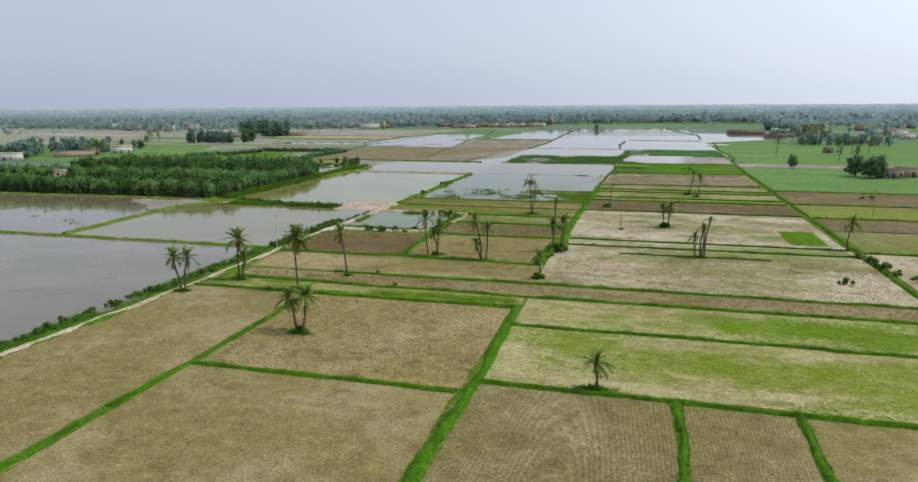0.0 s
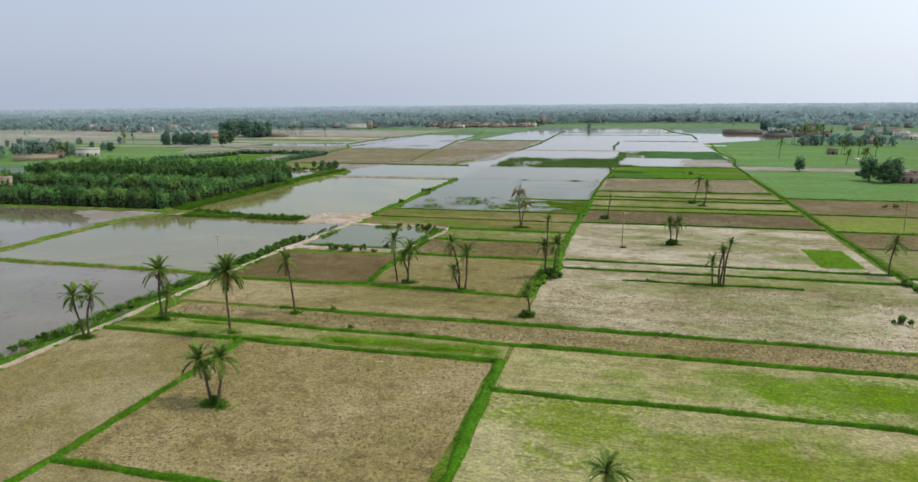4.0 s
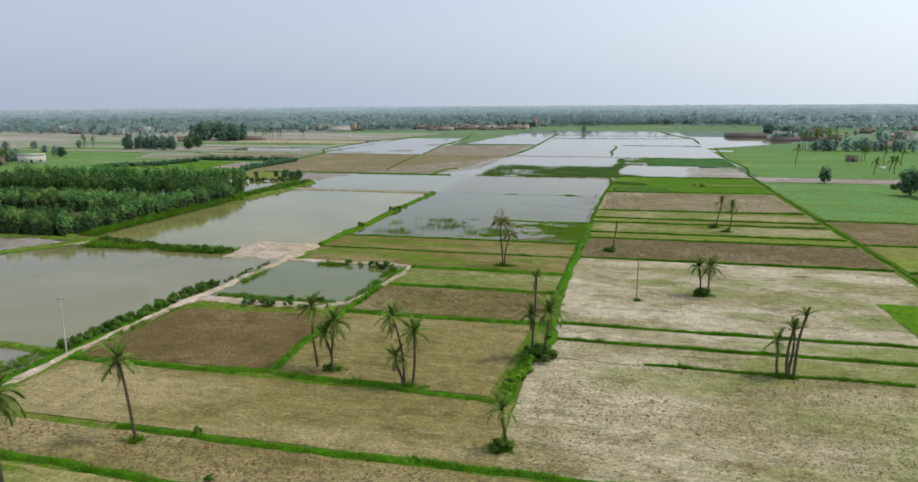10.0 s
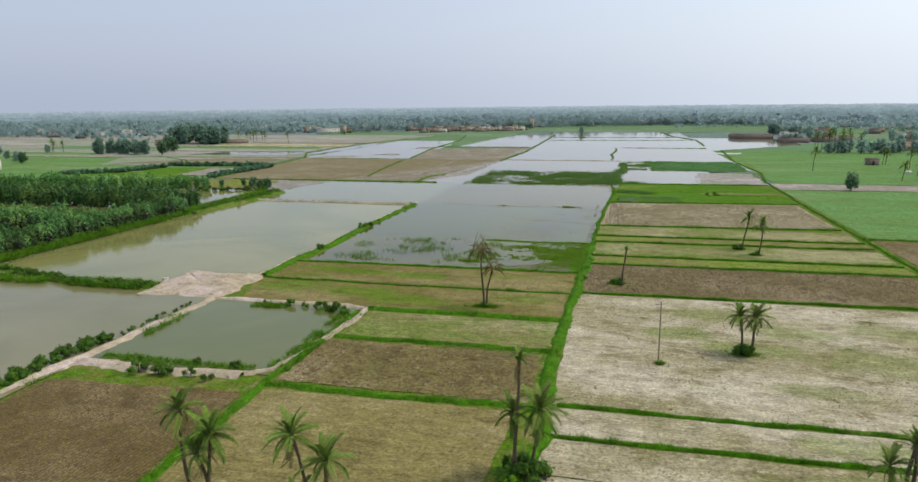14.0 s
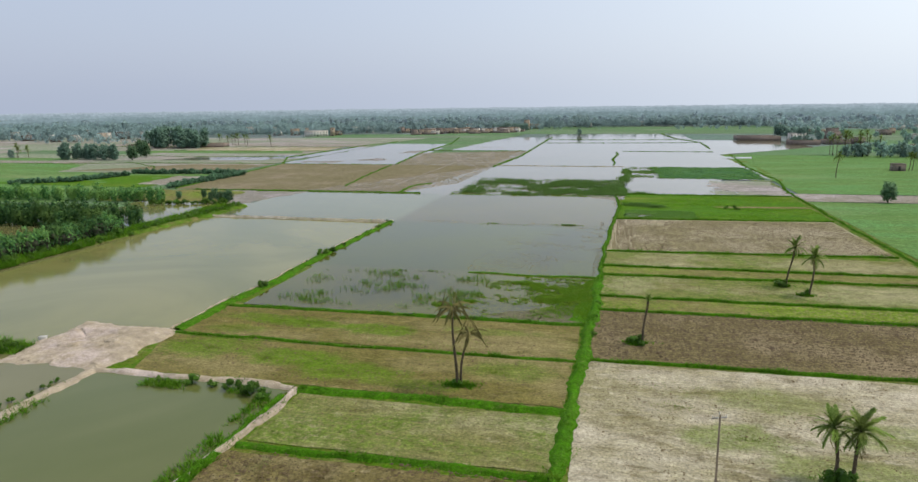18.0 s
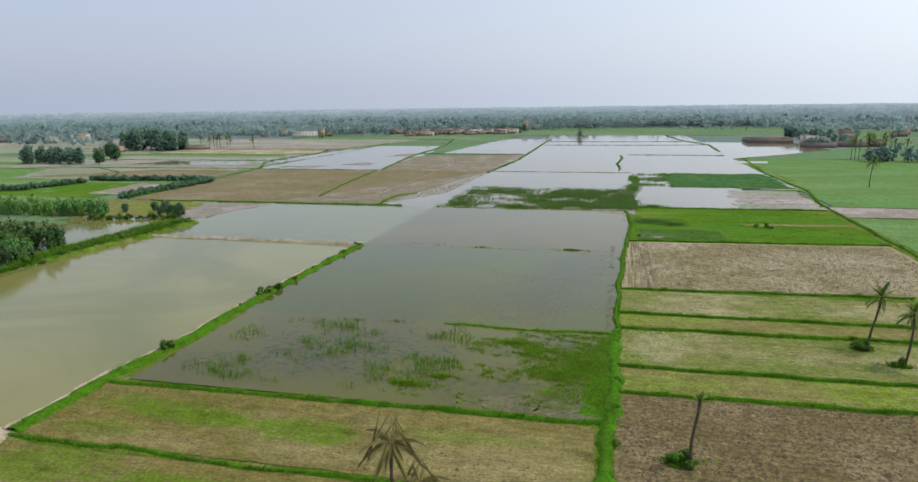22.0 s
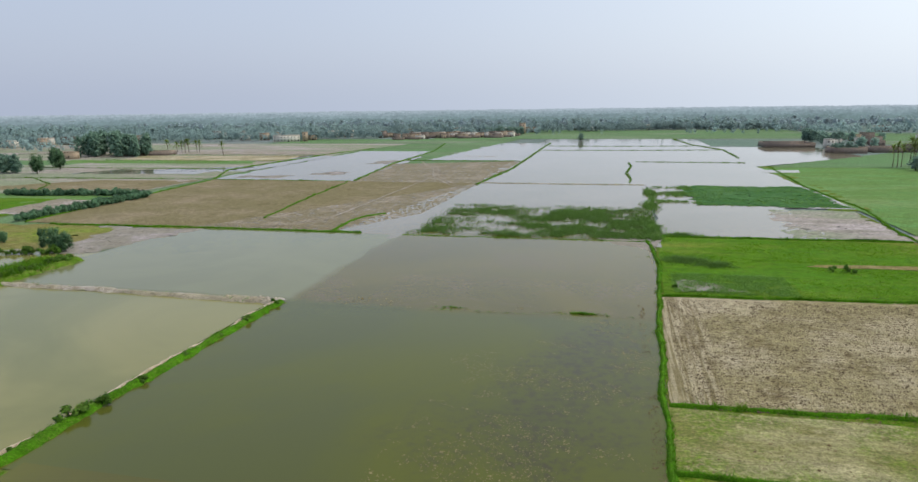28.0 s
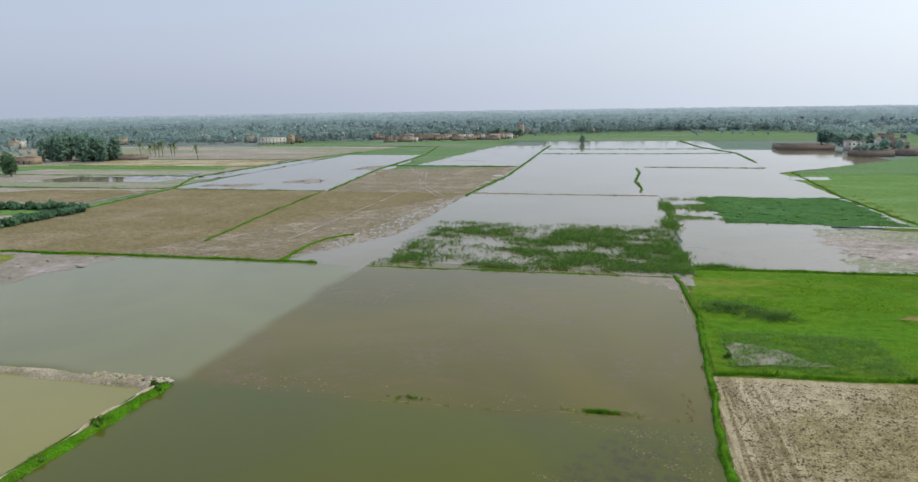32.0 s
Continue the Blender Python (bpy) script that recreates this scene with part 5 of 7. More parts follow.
def bush(x, y, s=1.0, seed=0, label="low green bush", group="bushes on the banks", z=0.1):
    ob = tagged(new("bush"), label, "bush", group)
    ob.matrix_world = pose(x, y, z, 0, 0, seed * 77 % 360) @ Matrix.Diagonal((s, s, s * (0.85 + 0.07 * (seed % 5)), 1))
    put("leaves", BUSH_LIGHT[seed % 3] if "light green" in label else BUSH[seed % 4], ob)
    put("stem", STEM, ob)
    return ob


def tree_parts(seed, h, spread, per, size, mat, lumps=9, trunk=0.16, crown_low=0.25, core=0.5, lift=0.55):
    g = np.random.default_rng(seed)
    pieces = []
    s = np.linspace(0, 1, 6)
    stem = np.c_[0.2 * np.sin(s * 3 + seed), 0.2 * np.cos(s * 2 + seed) - 0.2, s * h * 0.75]
    pieces.append(tube(stem, trunk * (1.15 - 0.8 * s), 6))
    c = []
    for i in range(lumps):
        a = i * 2.4 + g.uniform(-0.4, 0.4)
        zz = h * (crown_low + (0.92 - crown_low) * ((i + 0.5) / lumps))
        rr = spread * (0.25 + 0.55 * math.sin(math.pi * (0.15 + 0.8 * i / lumps))) * g.uniform(0.6, 1.1)
        p = np.array((math.cos(a) * rr, math.sin(a) * rr, zz))
        c.append(p)
        if i % 2 == 0:
            b = np.array((0, 0, zz * 0.6))
            pieces.append(tube([b, (b + p) / 2 + (0, 0, 0.1), p], [trunk * 0.4, trunk * 0.25, 0.02], 4))
    v, f = leaf_cloud(c, g.uniform(0.42, 0.68, lumps) * spread, per, size, 0.9, seed, core, lift)
    v[:, 2] = np.maximum(v[:, 2], 0.05)
    tv, tf = join(*pieces)
    return mesh_of("trunk", tv, tf, M["bark"]), mesh_of("crown", v, f, M[mat], True), (v, f), M[mat]


def plume_parts(seed, h, spread, leaves, size, mat, shoots=8):
    """A young bushy tree of many upright leafy shoots."""
    g = np.random.default_rng(seed)
    a = np.arange(shoots) * 2.4 + g.uniform(-0.4, 0.4, shoots)
    out = spread * np.r_[0.1, g.uniform(0.45, 0.9, shoots - 1)]
    foot = np.c_[np.cos(a) * out * 0.45, np.sin(a) * out * 0.45, np.full(shoots, 0.03 * h)]
    tip = np.c_[np.cos(a) * out, np.sin(a) * out, h * np.r_[1.0, g.uniform(0.66, 0.94, shoots - 1)]]
    i = g.integers(0, shoots, leaves)
    s = g.random(leaves) ** 0.78
    way = tip - foot
    way /= np.linalg.norm(way, axis=1)[:, None]
    d = g.normal(size=(leaves, 3))
    d /= np.linalg.norm(d, axis=1)[:, None]
    rad = spread * (0.46 * (1 - 0.62 * s ** 2.4) + 0.05) * g.uniform(0.6, 1.1, leaves)
    p = foot[i] + (tip - foot)[i] * s[:, None] + d * rad[:, None]
    face = p * (1, 1, 0) / spread + d * 0.8 + g.normal(0, 0.3, (leaves, 3)) + np.c_[0 * s, 0 * s, 0.1 + 0.9 * s ** 2]
    face /= np.linalg.norm(face, axis=1)[:, None]
    u = way[i] + d * 0.5 + g.normal(0, 0.35, (leaves, 3))
    w = np.cross(face, u)
    w /= np.linalg.norm(w, axis=1)[:, None]
    u = np.cross(w, face)
    z = size * g.uniform(0.6, 1.4, leaves)[:, None]
    v = np.stack([p - u * z, p + w * z * 0.5, p + u * z, p - w * z * 0.5], 1).reshape(-1, 3)
    f = np.arange(leaves * 4).reshape(-1, 4)
    v[:, 2] = np.maximum(v[:, 2], 0.05)
    # dark bark-coloured lumps stand in for shade deep in the crown
    c = np.concatenate([foot + (tip - foot) * k for k in (0.15, 0.38, 0.6)])
    crown_shade = lumps_of(c, np.full(len(c), 0.25 * spread), 1.5, g, 0.35, SMALL)
    stems = join(crown_shade, *[tube([foot[k] * (0.3, 0.3, 0), (foot[k] + tip[k]) / 2, tip[k]], [0.07, 0.05, 0.015], 4) for k in range(shoots)])
    return mesh_of("trunk", *stems, M["bark"]), mesh_of("crown", v, f, M[mat]), (v, f), M[mat]


def tree(x, y, kinds, seed, s=1.0, label="", group="", category="tree"):
    ob = tagged(new("tree"), label, category, group)
    g = np.random.default_rng(seed)
    ob.matrix_world = pose(x, y, -0.05, 0, 0, g.uniform(0, 360)) @ Matrix.Diagonal((s, s, s * g.uniform(0.88, 1.14), 1))
    trunk, crown = kinds[seed % len(kinds)][:2]
    put("trunk", trunk, ob)
    put("crown", crown, ob)
    return ob


def trees_joined(name, kinds, rows, label):
    """Far trees of one stand as one object: rows of x, y, size."""
    g = np.random.default_rng(len(rows))
    pieces = []
    for i, (x, y, s) in enumerate(rows):
        v, f = kinds[i % len(kinds)][2]
        a = g.uniform(0, 6.28)
        r = np.array(((math.cos(a), math.sin(a), 0), (-math.sin(a), math.cos(a), 0), (0, 0, g.uniform(0.85, 1.15))))
        pieces.append((v @ r * s + (x, y, 0), f))
        pieces.append(tube([(x, y, -0.1), (x, y, 3 * s), (x + 0.1, y, 7 * s)], [0.22 * s, 0.18 * s, 0.06 * s], 4))
    return put(name, mesh_of(name, *join(*pieces), kinds[0][3]), None, label, "trees", kind="stuff")


# palms, by plan
palm(-37.1, 2.1, 10.0, (0.3, 0.2), 38, 1.1, 10, 1, "tall date palm with an arching crown and orange date bunches", dates=5)
palm(-49.7, 5.1, 8.6, (-0.1, 0.1), 22, 1.0, 8, 2, "date palm with a second lower crown of fronds", dates=3)
palm(-49.2, 5.3, 5.2, (0.5, 0.1), 14, 0.8, 4, 3, dates=3)
palm(-32.4, 11.9, 9.0, (-1.3, 0.3), 18, 0.85, 6, 4, "leaning date palm with a thin crown")
palm(-11.9, 29.2, 9.1, (-1.4, 0.2), 18, 0.85, 6, 5)
palm(-11.2, 29.4, 7.6, (0.5, 0.0), 18, 0.85, 5, 6)
palm(-12.3, 29.0, 4.4, (-0.6, 0.1), 14, 0.7, 4, 7)
palm(-24.0, 32.4, 8.4, (-0.5, 0.1), 20, 0.85, 5, 8)
palm(-21.5, 31.4, 7.3, (0.25, 0.1), 20, 0.85, 6, 9)
palm(-21.6, 31.4, 5.5, (-0.7, 0.1), 16, 0.75, 3, 31)
palm(0.6, 40.4, 10.8, (0.1, 0.1), 12, 0.6, 4, 10, "tall date palm with a thin grey crown", up=True)
palm(0.4, 40.9, 6.6, (-0.2, 0.2), 18, 0.8, 4, 11)
palm(1.7, 40.8, 7.4, (0.8, 0.2), 24, 0.95, 6, 12)
palm(0.9, 18.2, 4.9, (-0.1, 0.1), 18, 0.68, 3, 13, "short date palm with an arching crown")
palm(29.6, 41.0, 7.9, (0.9, 0.2), 13, 0.55, 2, 14, up=True, girth=0.17)
palm(29.0, 41.2, 6.6, (0.3, 0.1), 12, 0.5, 2, 15, up=True, girth=0.17)
palm(28.2, 41.3, 5.2, (-0.5, 0.1), 16, 0.75, 4, 16)
palm(29.4, 41.5, 5.9, (0.2, 0.4), 10, 0.6, 2, 17, up=True)
palm(23.0, 74.0, 5.9, (-0.3, 0.0), 24, 0.75, 4, 18)
palm(24.0, 73.6, 6.1, (0.5, 0.1), 26, 0.8, 5, 19)
palm(-11.4, 86.6, 10.2, (-0.3, 0.0), 20, 0.9, 0, 20, "dying date palm with brown hanging fronds", dead=True, girth=0.16)
palm(-11.0, 86.9, 7.2, (0.95, 0.1), 16, 0.8, 0, 21, "leaning dying date palm with brown hanging fronds", dead=True, girth=0.15)
palm(9.0, 104.3, 6.4, (0.28, 0.0), 14, 0.42, 5, 22, "bare leaning palm trunk with a stunted top", up=True)
palm(-26.5, -17.6, 5.9, (-1.1, 0.1), 20, 0.85, 6, 23)
palm(-25.4, -17.9, 6.3, (0.5, 0.2), 22, 0.85, 6, 24)
palm(13.4, -26.8, 4.2, (0.1, 0.0), 20, 0.75, 4, 25, "short date palm with an arching crown")
palm(-54.7, -4.2, 7.0, (-0.7, 0.0), 20, 0.85, 6, 26)
palm(-53.9, -4.0, 7.0, (0.5, 0.3), 18, 0.85, 6, 27)
palm(58.3, 54.4, 7.2, (0.4, 0.1), 22, 0.9, 4, 28)
palm(33.2, 137.4, 7.9, (0.7, 0.1), 18, 0.8, 4, 29)
palm(35.4, 132.0, 7.6, (0.3, 0.1), 20, 0.85, 6, 30)

# grove of close rows
GROVE = [plume_parts(60 + i, 8.0, 3.2, 900, 0.38, "grove_leaf") for i in range(5)]
GROVE_FAR = [plume_parts(66 + i, 8.0, 2.6, 340, 0.55, "grove_leaf") for i in range(4)]
n = 0
for ya, xe, count in ((93.5, -118, 37), (96.5, -119, 37), (99.5, -121, 36), (127, -119, 37), (130, -119.5, 36), (133, -121, 36)):
    for i in range(count):
        tree(xe - 3.3 * i + random.uniform(-0.9, 0.9), ya + random.uniform(-1.1, 1.1), GROVE, 300 + n, random.uniform(0.62, 0.80), "dense bushy young tree in a plantation row", "plantation grove")
        n += 1
for i in range(40):                                   # trees along the bank of the fish pond
    tree(-115.4 + 0.04 * i + random.uniform(-1.6, 0.6), 96 + 1.6 * i, GROVE, 300 + n, random.uniform(0.55, 0.78), "bushy young tree on the fish pond bank", "pond bank trees")
    n += 1
trees_joined("grove_trees", GROVE_FAR, [(xe - 3.2 * i + random.uniform(-0.9, 0.9), ya + random.uniform(-1.1, 1.1), random.uniform(0.66, 0.82)) for ya, xe in ((166, -121), (169, -119), (172, -118)) for i in range(38)], "dense bushy young trees in a far plantation row")
trees_joined("grove_trees", GROVE_FAR, [(-238 - 3.2 * i + random.uniform(-0.9, 0.9), ya + random.uniform(-1.1, 1.1), random.uniform(0.62, 0.8)) for ya in (127, 130, 133) for i in range(8)], "dense bushy young trees at the end of a plantation row")
trees_joined("grove_trees", GROVE_FAR, [(xe - 3.2 * i + random.uniform(-0.9, 0.9), ya - 0.06 * i * 3.2 + random.uniform(-1.1, 1.1), random.uniform(0.54, 0.68)) for ya, xe in ((213, -143), (216, -145)) for i in range(34)], "dense bushy young trees in the last plantation row")

# far woods, many small crowns
def woods(name, count, edge, x0, x1, y1, h, label, seed, thin=-0.2, per=46, mat="far_leaf", reach=1250):
    """Far trees beyond an edge line of (x, y): each a crown of leaf clumps, tall and low, narrow and wide."""
    g = np.random.default_rng(seed)
    ex, ey = zip(*edge)
    x = g.uniform(x0, x1, count)
    lo = np.interp(x, ex, ey) + 14 * fbm(x, x * 0, 0.03, seed)
    y = lo + (y1 - lo) * g.random(count) ** 1.25
    keep = (fbm(x, y, 0.012, seed) + 0.6 * fbm(x, y, 0.05, seed + 3) > thin) & (np.hypot(x, y) < reach)
    x, y = x[keep], y[keep]
    n = len(x)
    hh = h * np.clip(g.lognormal(-0.2, 0.32, n), 0.4, 1.9)
    slim = g.uniform(0.26, 0.5, n)
    c = np.repeat(np.c_[x, y, hh * 0.56], per, axis=0)
    r3 = np.repeat(np.c_[hh * slim, hh * slim, hh * 0.44], per, axis=0)
    d = g.normal(size=(n * per, 3))
    d /= np.linalg.norm(d, axis=1)[:, None]
    k = g.uniform(0.45, 1.05, n * per) * (1 + 0.25 * np.sin(d[:, 0] * 5 + c[:, 0]) * np.sin(d[:, 2] * 4 + c[:, 1]))
    p = c + d * r3 * k[:, None]
    nrm = d + g.normal(0, 0.4, d.shape) + (0, 0, 0.35)
    nrm /= np.linalg.norm(nrm, axis=1)[:, None]
    u = np.cross(nrm, g.normal(size=d.shape))
    u /= np.linalg.norm(u, axis=1)[:, None]
    w = np.cross(nrm, u)
    z = np.repeat(hh, per)[:, None] * (0.62 / math.sqrt(per)) * g.uniform(0.6, 1.4, n * per)[:, None]
    v = np.stack([p - u * z, p + w * z * 0.7, p + u * z, p - w * z * 0.7], 1).reshape(-1, 3)
    v[:, 2] = np.maximum(v[:, 2], 0)
    return put(name, mesh_of(name, v, np.arange(n * per * 4).reshape(-1, 4), M[mat]), None, label, "woods", kind="stuff")


blades("grass", np.concatenate(TUFTS), M["grass"], 5, "green grass growing along the field bunds")


# ---- growth on the fields ----
def patch_rows(x0, y0, x1, y1, density, cut, height, spread=0.25, z=0.03, scale=0.12, seed=0.0, soft=0.35):
    """Places for tufts over a rectangle, thick where a slow noise runs above cut."""
    n = int(abs(x1 - x0) * (y1 - y0) * density)
    x, y = rng.uniform(x0, x1, n), rng.uniform(y0, y1, n)
    p = (fbm(x, y * 1.6, scale, seed) + 0.5 * fbm(x, y, scale * 4, seed + 5) - cut) / soft
    k = rng.random(n) < np.clip(p, 0, 1)
    x, y = x[k], y[k]
    return np.c_[x, y, np.full(len(x), z), height * rng.uniform(0.5, 1.3, len(x)), np.full(len(x), spread)]


def round_rows(places, density, height, z=0.03, spread=0.25):
    """Places for tufts in soft round patches of (x, y, radius x, radius y)."""
    out = []
    for x, y, rx, ry in places:
        n = int(rx * ry * 3.1 * density)
        a, d = rng.uniform(0, 2 * np.pi, n), np.abs(rng.normal(0, 0.55, n))
        px, py = x + np.cos(a) * d * rx, y + np.sin(a) * d * ry
        k = fbm(px, py, 0.9, x) + 0.8 * fbm(px, py, 0.3, y) > -0.35
        out.append(np.c_[px, py, np.full(n, z), height * rng.uniform(0.5, 1.3, n) * np.clip(1.2 - 0.4 * d, 0.4, 1), np.full(n, spread)][k])
    return np.concatenate(out)


low = [patch_rows(24, -7.4, 60, 5, 14, -0.15, 0.10, seed=1), patch_rows(1.5, -7.4, 24, 5, 10, 0.25, 0.09, seed=2),
       patch_rows(1.5, -27, 60, -8.6, 9, 0.0, 0.09, seed=3), patch_rows(-24, 0.6, 0, 5.8, 16, -0.35, 0.12, seed=4), patch_rows(-55, 0.6, -24, 5.8, 8, 0.15, 0.12, seed=4),
       patch_rows(-56, -60, -34, -1, 2, 0.3, 0.07, seed=5), patch_rows(3, 14.6, 59, 41, 3, 0.3, 0.08, seed=6),
       patch_rows(2.6, 41.6, 59, 47.4, 9, -0.05, 0.10, seed=7), patch_rows(3, 55, 58, 96.5, 4, 0.28, 0.09, seed=8),
       patch_rows(-54, 14.8, 0, 27.4, 3, 0.2, 0.08, seed=9), patch_rows(-28, 29.6, -2, 52, 3, 0.25, 0.08, seed=10),
       patch_rows(-28, 54.8, -1, 68.4, 4, 0.35, 0.14, seed=11), patch_rows(-27, 70.8, 0, 81, 3, 0.15, 0.08, seed=12),
       patch_rows(-52, 83.6, 0.4, 95.6, 7, 0.1, 0.12, seed=13), patch_rows(-54, 97, 0.6, 109.2, 7, 0.08, 0.12, seed=14),
       patch_rows(3.8, 118.8, 59, 125, 8, -0.25, 0.12, seed=15), patch_rows(3.8, 126.4, 59, 139.2, 3, 0.15, 0.1, seed=16),
       patch_rows(4, 140.8, 59, 146.2, 7, -0.1, 0.12, seed=17), patch_rows(4, 147.6, 59, 159.8, 3.5, 0.05, 0.1, seed=18),
       patch_rows(48.7, 58.8, 56.0, 74.3, 14, -0.9, 0.18, z=0.1, seed=19)]
low.append(round_rows([(-38, 104, 8, 1.8), (-22, 103.5, 6, 1.4), (-30, 97.4, 10, 1.0), (-36, 90, 5, 2), (-26, 87.6, 6, 1.6), (-45, 92, 4, 1.6), (-14, 106, 5, 1.2), (-48, 100, 3, 2), (-8, 91, 4, 1.2), (-12, 60, 4, 2), (-20, 63, 3, 1.5),
                       (18, 80, 5, 2), (27, 85, 6, 2), (36, 78, 6, 2.5), (42, 90, 6, 2), (12, 86, 4, 1.6), (46, 66, 5, 2.5), (30, 62, 6, 1.5), (33, 72, 5, 1.5), (20, 90, 5, 1.5), (45, 33, 6, 3), (36, 27, 6, 2), (52, 36, 4, 3)], 9, 0.08))
low = np.concatenate(low)
low = low[rng.random(len(low)) < 0.6]
blades("new_growth", low, M["growth"], 3, "thin green growth coming up through the stubble", 0.04, 1.8, category="grass")
blades("new_growth", round_rows([(-15, 3.0, 6, 2.0), (-8, 2.8, 5, 2.0), (-21, 2.6, 5, 1.7), (-3, 3.2, 3, 1.8), (-30, 1.6, 5, 0.9), (-42, 5.2, 6, 0.9), (-53, 4.2, 2, 1.4)], 34, 0.12), M["marsh"], 4, "vivid green grass in a narrow strip", 0.05, 1.8, category="grass")
# young rice, with a drowned corner and a bare strip
rice = patch_rows(7, 203, 59.5, 252, 5, -0.3, 0.2, seed=20, scale=0.08, soft=0.8)
rice = rice[(np.hypot((rice[:, 0] - 8) / 9, (rice[:, 1] - 207) / 4) > 1.0 - 0.5 * rng.random(len(rice))) & ~((rice[:, 0] > 25) & (np.abs(rice[:, 1] - 227 - 0.02 * rice[:, 0]) < 1.6))]
blades("rice_plants", rice, M["paddy_leaf"], 4, "young bright green rice plants", 0.06, 1.6, category="crop")
blades("rice_plants", round_rows([(11, 228, 5, 4), (16, 225, 4, 3)], 10, 0.6), M["reed"], 5, "patch of darker rice in standing water", 0.05, 1.6, category="crop")
sheet("water", [(7.8, 204.6), (19, 205.8), (15, 210), (8.4, 213)], M["water_grey"], 0.14, step=0.5, fray=1.2, label="drowned corner of a rice field", category="flood water", seed=31)
blades("rice_plants", patch_rows(7.5, 204, 26, 217, 14, -0.6, 0.3, 0.3, 0.14, 0.5, 51, 0.6), M["reed"], 5, "thin rice standing in a drowned corner", 0.04, 1.5, category="crop")
sheet("field", [(32, 226), (59, 227.4), (59, 230.4), (34, 228.2)], M["plough_flat"], 0.09, step=0.8, fray=0.8, label="bare pale strip in a rice field", seed=32)
# reeds and grass standing in the flood
reeds = np.concatenate([patch_rows(-51, 246, 6.6, 297, 3.0, -0.4, 0.6, 0.5, 0.05, 0.16, 21, 1.3), patch_rows(-49, 247, 6.6, 292, 8, 0.08, 0.75, 0.5, 0.05, 0.13, 41, 0.6), patch_rows(-20, 248, 7.4, 290, 7, -0.3, 0.7, 0.5, 0.05, 0.1, 43, 0.6)])
blades("reeds", reeds, M["reed"], 4, "green reeds standing in flood water", 0.055, 1.3, category="reeds")
blades("reeds", patch_rows(22, 305, 63, 357, 1.2, -0.3, 0.4, 0.35, 0.05, 0.1, 22), M["reed"], 5, "lush dark green crop standing in water", 0.06, category="reeds")
blades("reeds", patch_rows(8.6, 305, 24, 357, 4, 0.05, 0.6, 0.3, 0.05, 0.12, 23), M["reed"], 5, "sparse reeds standing in water", 0.05, category="reeds")
blades("reeds", round_rows([(7, 262, 2.0, 8), (8, 300, 2.5, 12), (9, 330, 2.0, 14), (12, 254, 8, 1.4), (7.0, 250, 2, 3)], 6, 0.9, 0.05), M["reed"], 5, "reeds along the water's edge", 0.05, category="reeds")
def wet_rows(n, x0, y0, x1, y1, height, gain, seed):
    """Tufts that thicken towards the bank on the right."""
    x, y = rng.uniform(x0, x1, n), rng.uniform(y0, y1, n)
    p = 0.9 * fbm(x, y * 1.5, 0.28, seed) + 0.7 * fbm(x, y, 1.1, seed + 4) + (x + 12) * gain - 0.15
    k = rng.random(n) < np.clip(p * 1.6, 0, 1)
    return np.c_[x, y, np.full(n, 0.06), height * rng.uniform(0.5, 1.4, n), np.full(n, 0.22)][k]


wet = np.concatenate([wet_rows(13000, -26, 112.5, 2, 135.5, 0.16, 0.06, 3), round_rows([(-20.5, 115.8, 4.5, 1.3), (-16.5, 118.4, 2.6, 1.0), (-6.5, 128.0, 4.6, 3.0), (-1.0, 126, 3.0, 5.0), (-4.0, 122, 5.0, 3.0), (-10, 131, 5.0, 1.6)], 26, 0.2, 0.06)])
blades("marsh_grass", wet, M["marsh"], 6, "bright green grass growing out of shallow water", 0.07, 1.6, category="grass")
thin = np.concatenate([patch_rows(-48, 113, -16, 135, 6, 0.05, 0.75, 0.6, 0.06, 0.22, 34, 0.5), round_rows([(-34, 136.0, 3, 0.5), (-28, 136.4, 3, 0.5)], 10, 0.35, 0.06)])
blades("marsh_grass", thin, M["grass"], 4, "thin reeds in shallow water", 0.022, 0.35, category="reeds")
pond_weed = np.concatenate([patch_rows(-180, -10, -90, 26, 1.6, 0.45, 0.25, 0.4, 0.05, 0.06, 24), patch_rows(-190, 34, -118, 84, 1.6, 0.25, 0.35, 0.4, 0.05, 0.06, 25)])
blades("pond_weed", pond_weed, M["reed"], 4, "green weed standing in the shallow pond", 0.06, category="reeds")
bank = np.concatenate([patch_rows(-60.5, -60, -57.6, 29, 8, -0.6, 0.5, seed=26, z=0.1), patch_rows(-104, 84, -68, 88, 10, -0.5, 0.9, seed=27, z=0.15),
                       patch_rows(-116, 95, -110, 206, 8, -0.8, 1.1, seed=28, z=0.2), patch_rows(-53, 56.0, -31, 57.6, 14, -0.3, 0.4, seed=29, z=0.1),
                       patch_rows(-46, 79.4, -29.6, 81.2, 14, -0.3, 0.5, seed=30, z=0.1), patch_rows(-31.2, 57, -28.4, 79, 10, -0.4, 0.5, seed=31, z=0.1),
                       patch_rows(-55, 60, -52.6, 80, 8, -0.2, 0.5, seed=32, z=0.1), patch_rows(-57.5, 30, -54.5, 50, 8, -0.2, 0.4, seed=33, z=0.1)])
blades("bank_grass", bank, M["grass"], 5, "rank grass on the pond banks", 0.05, category="grass")
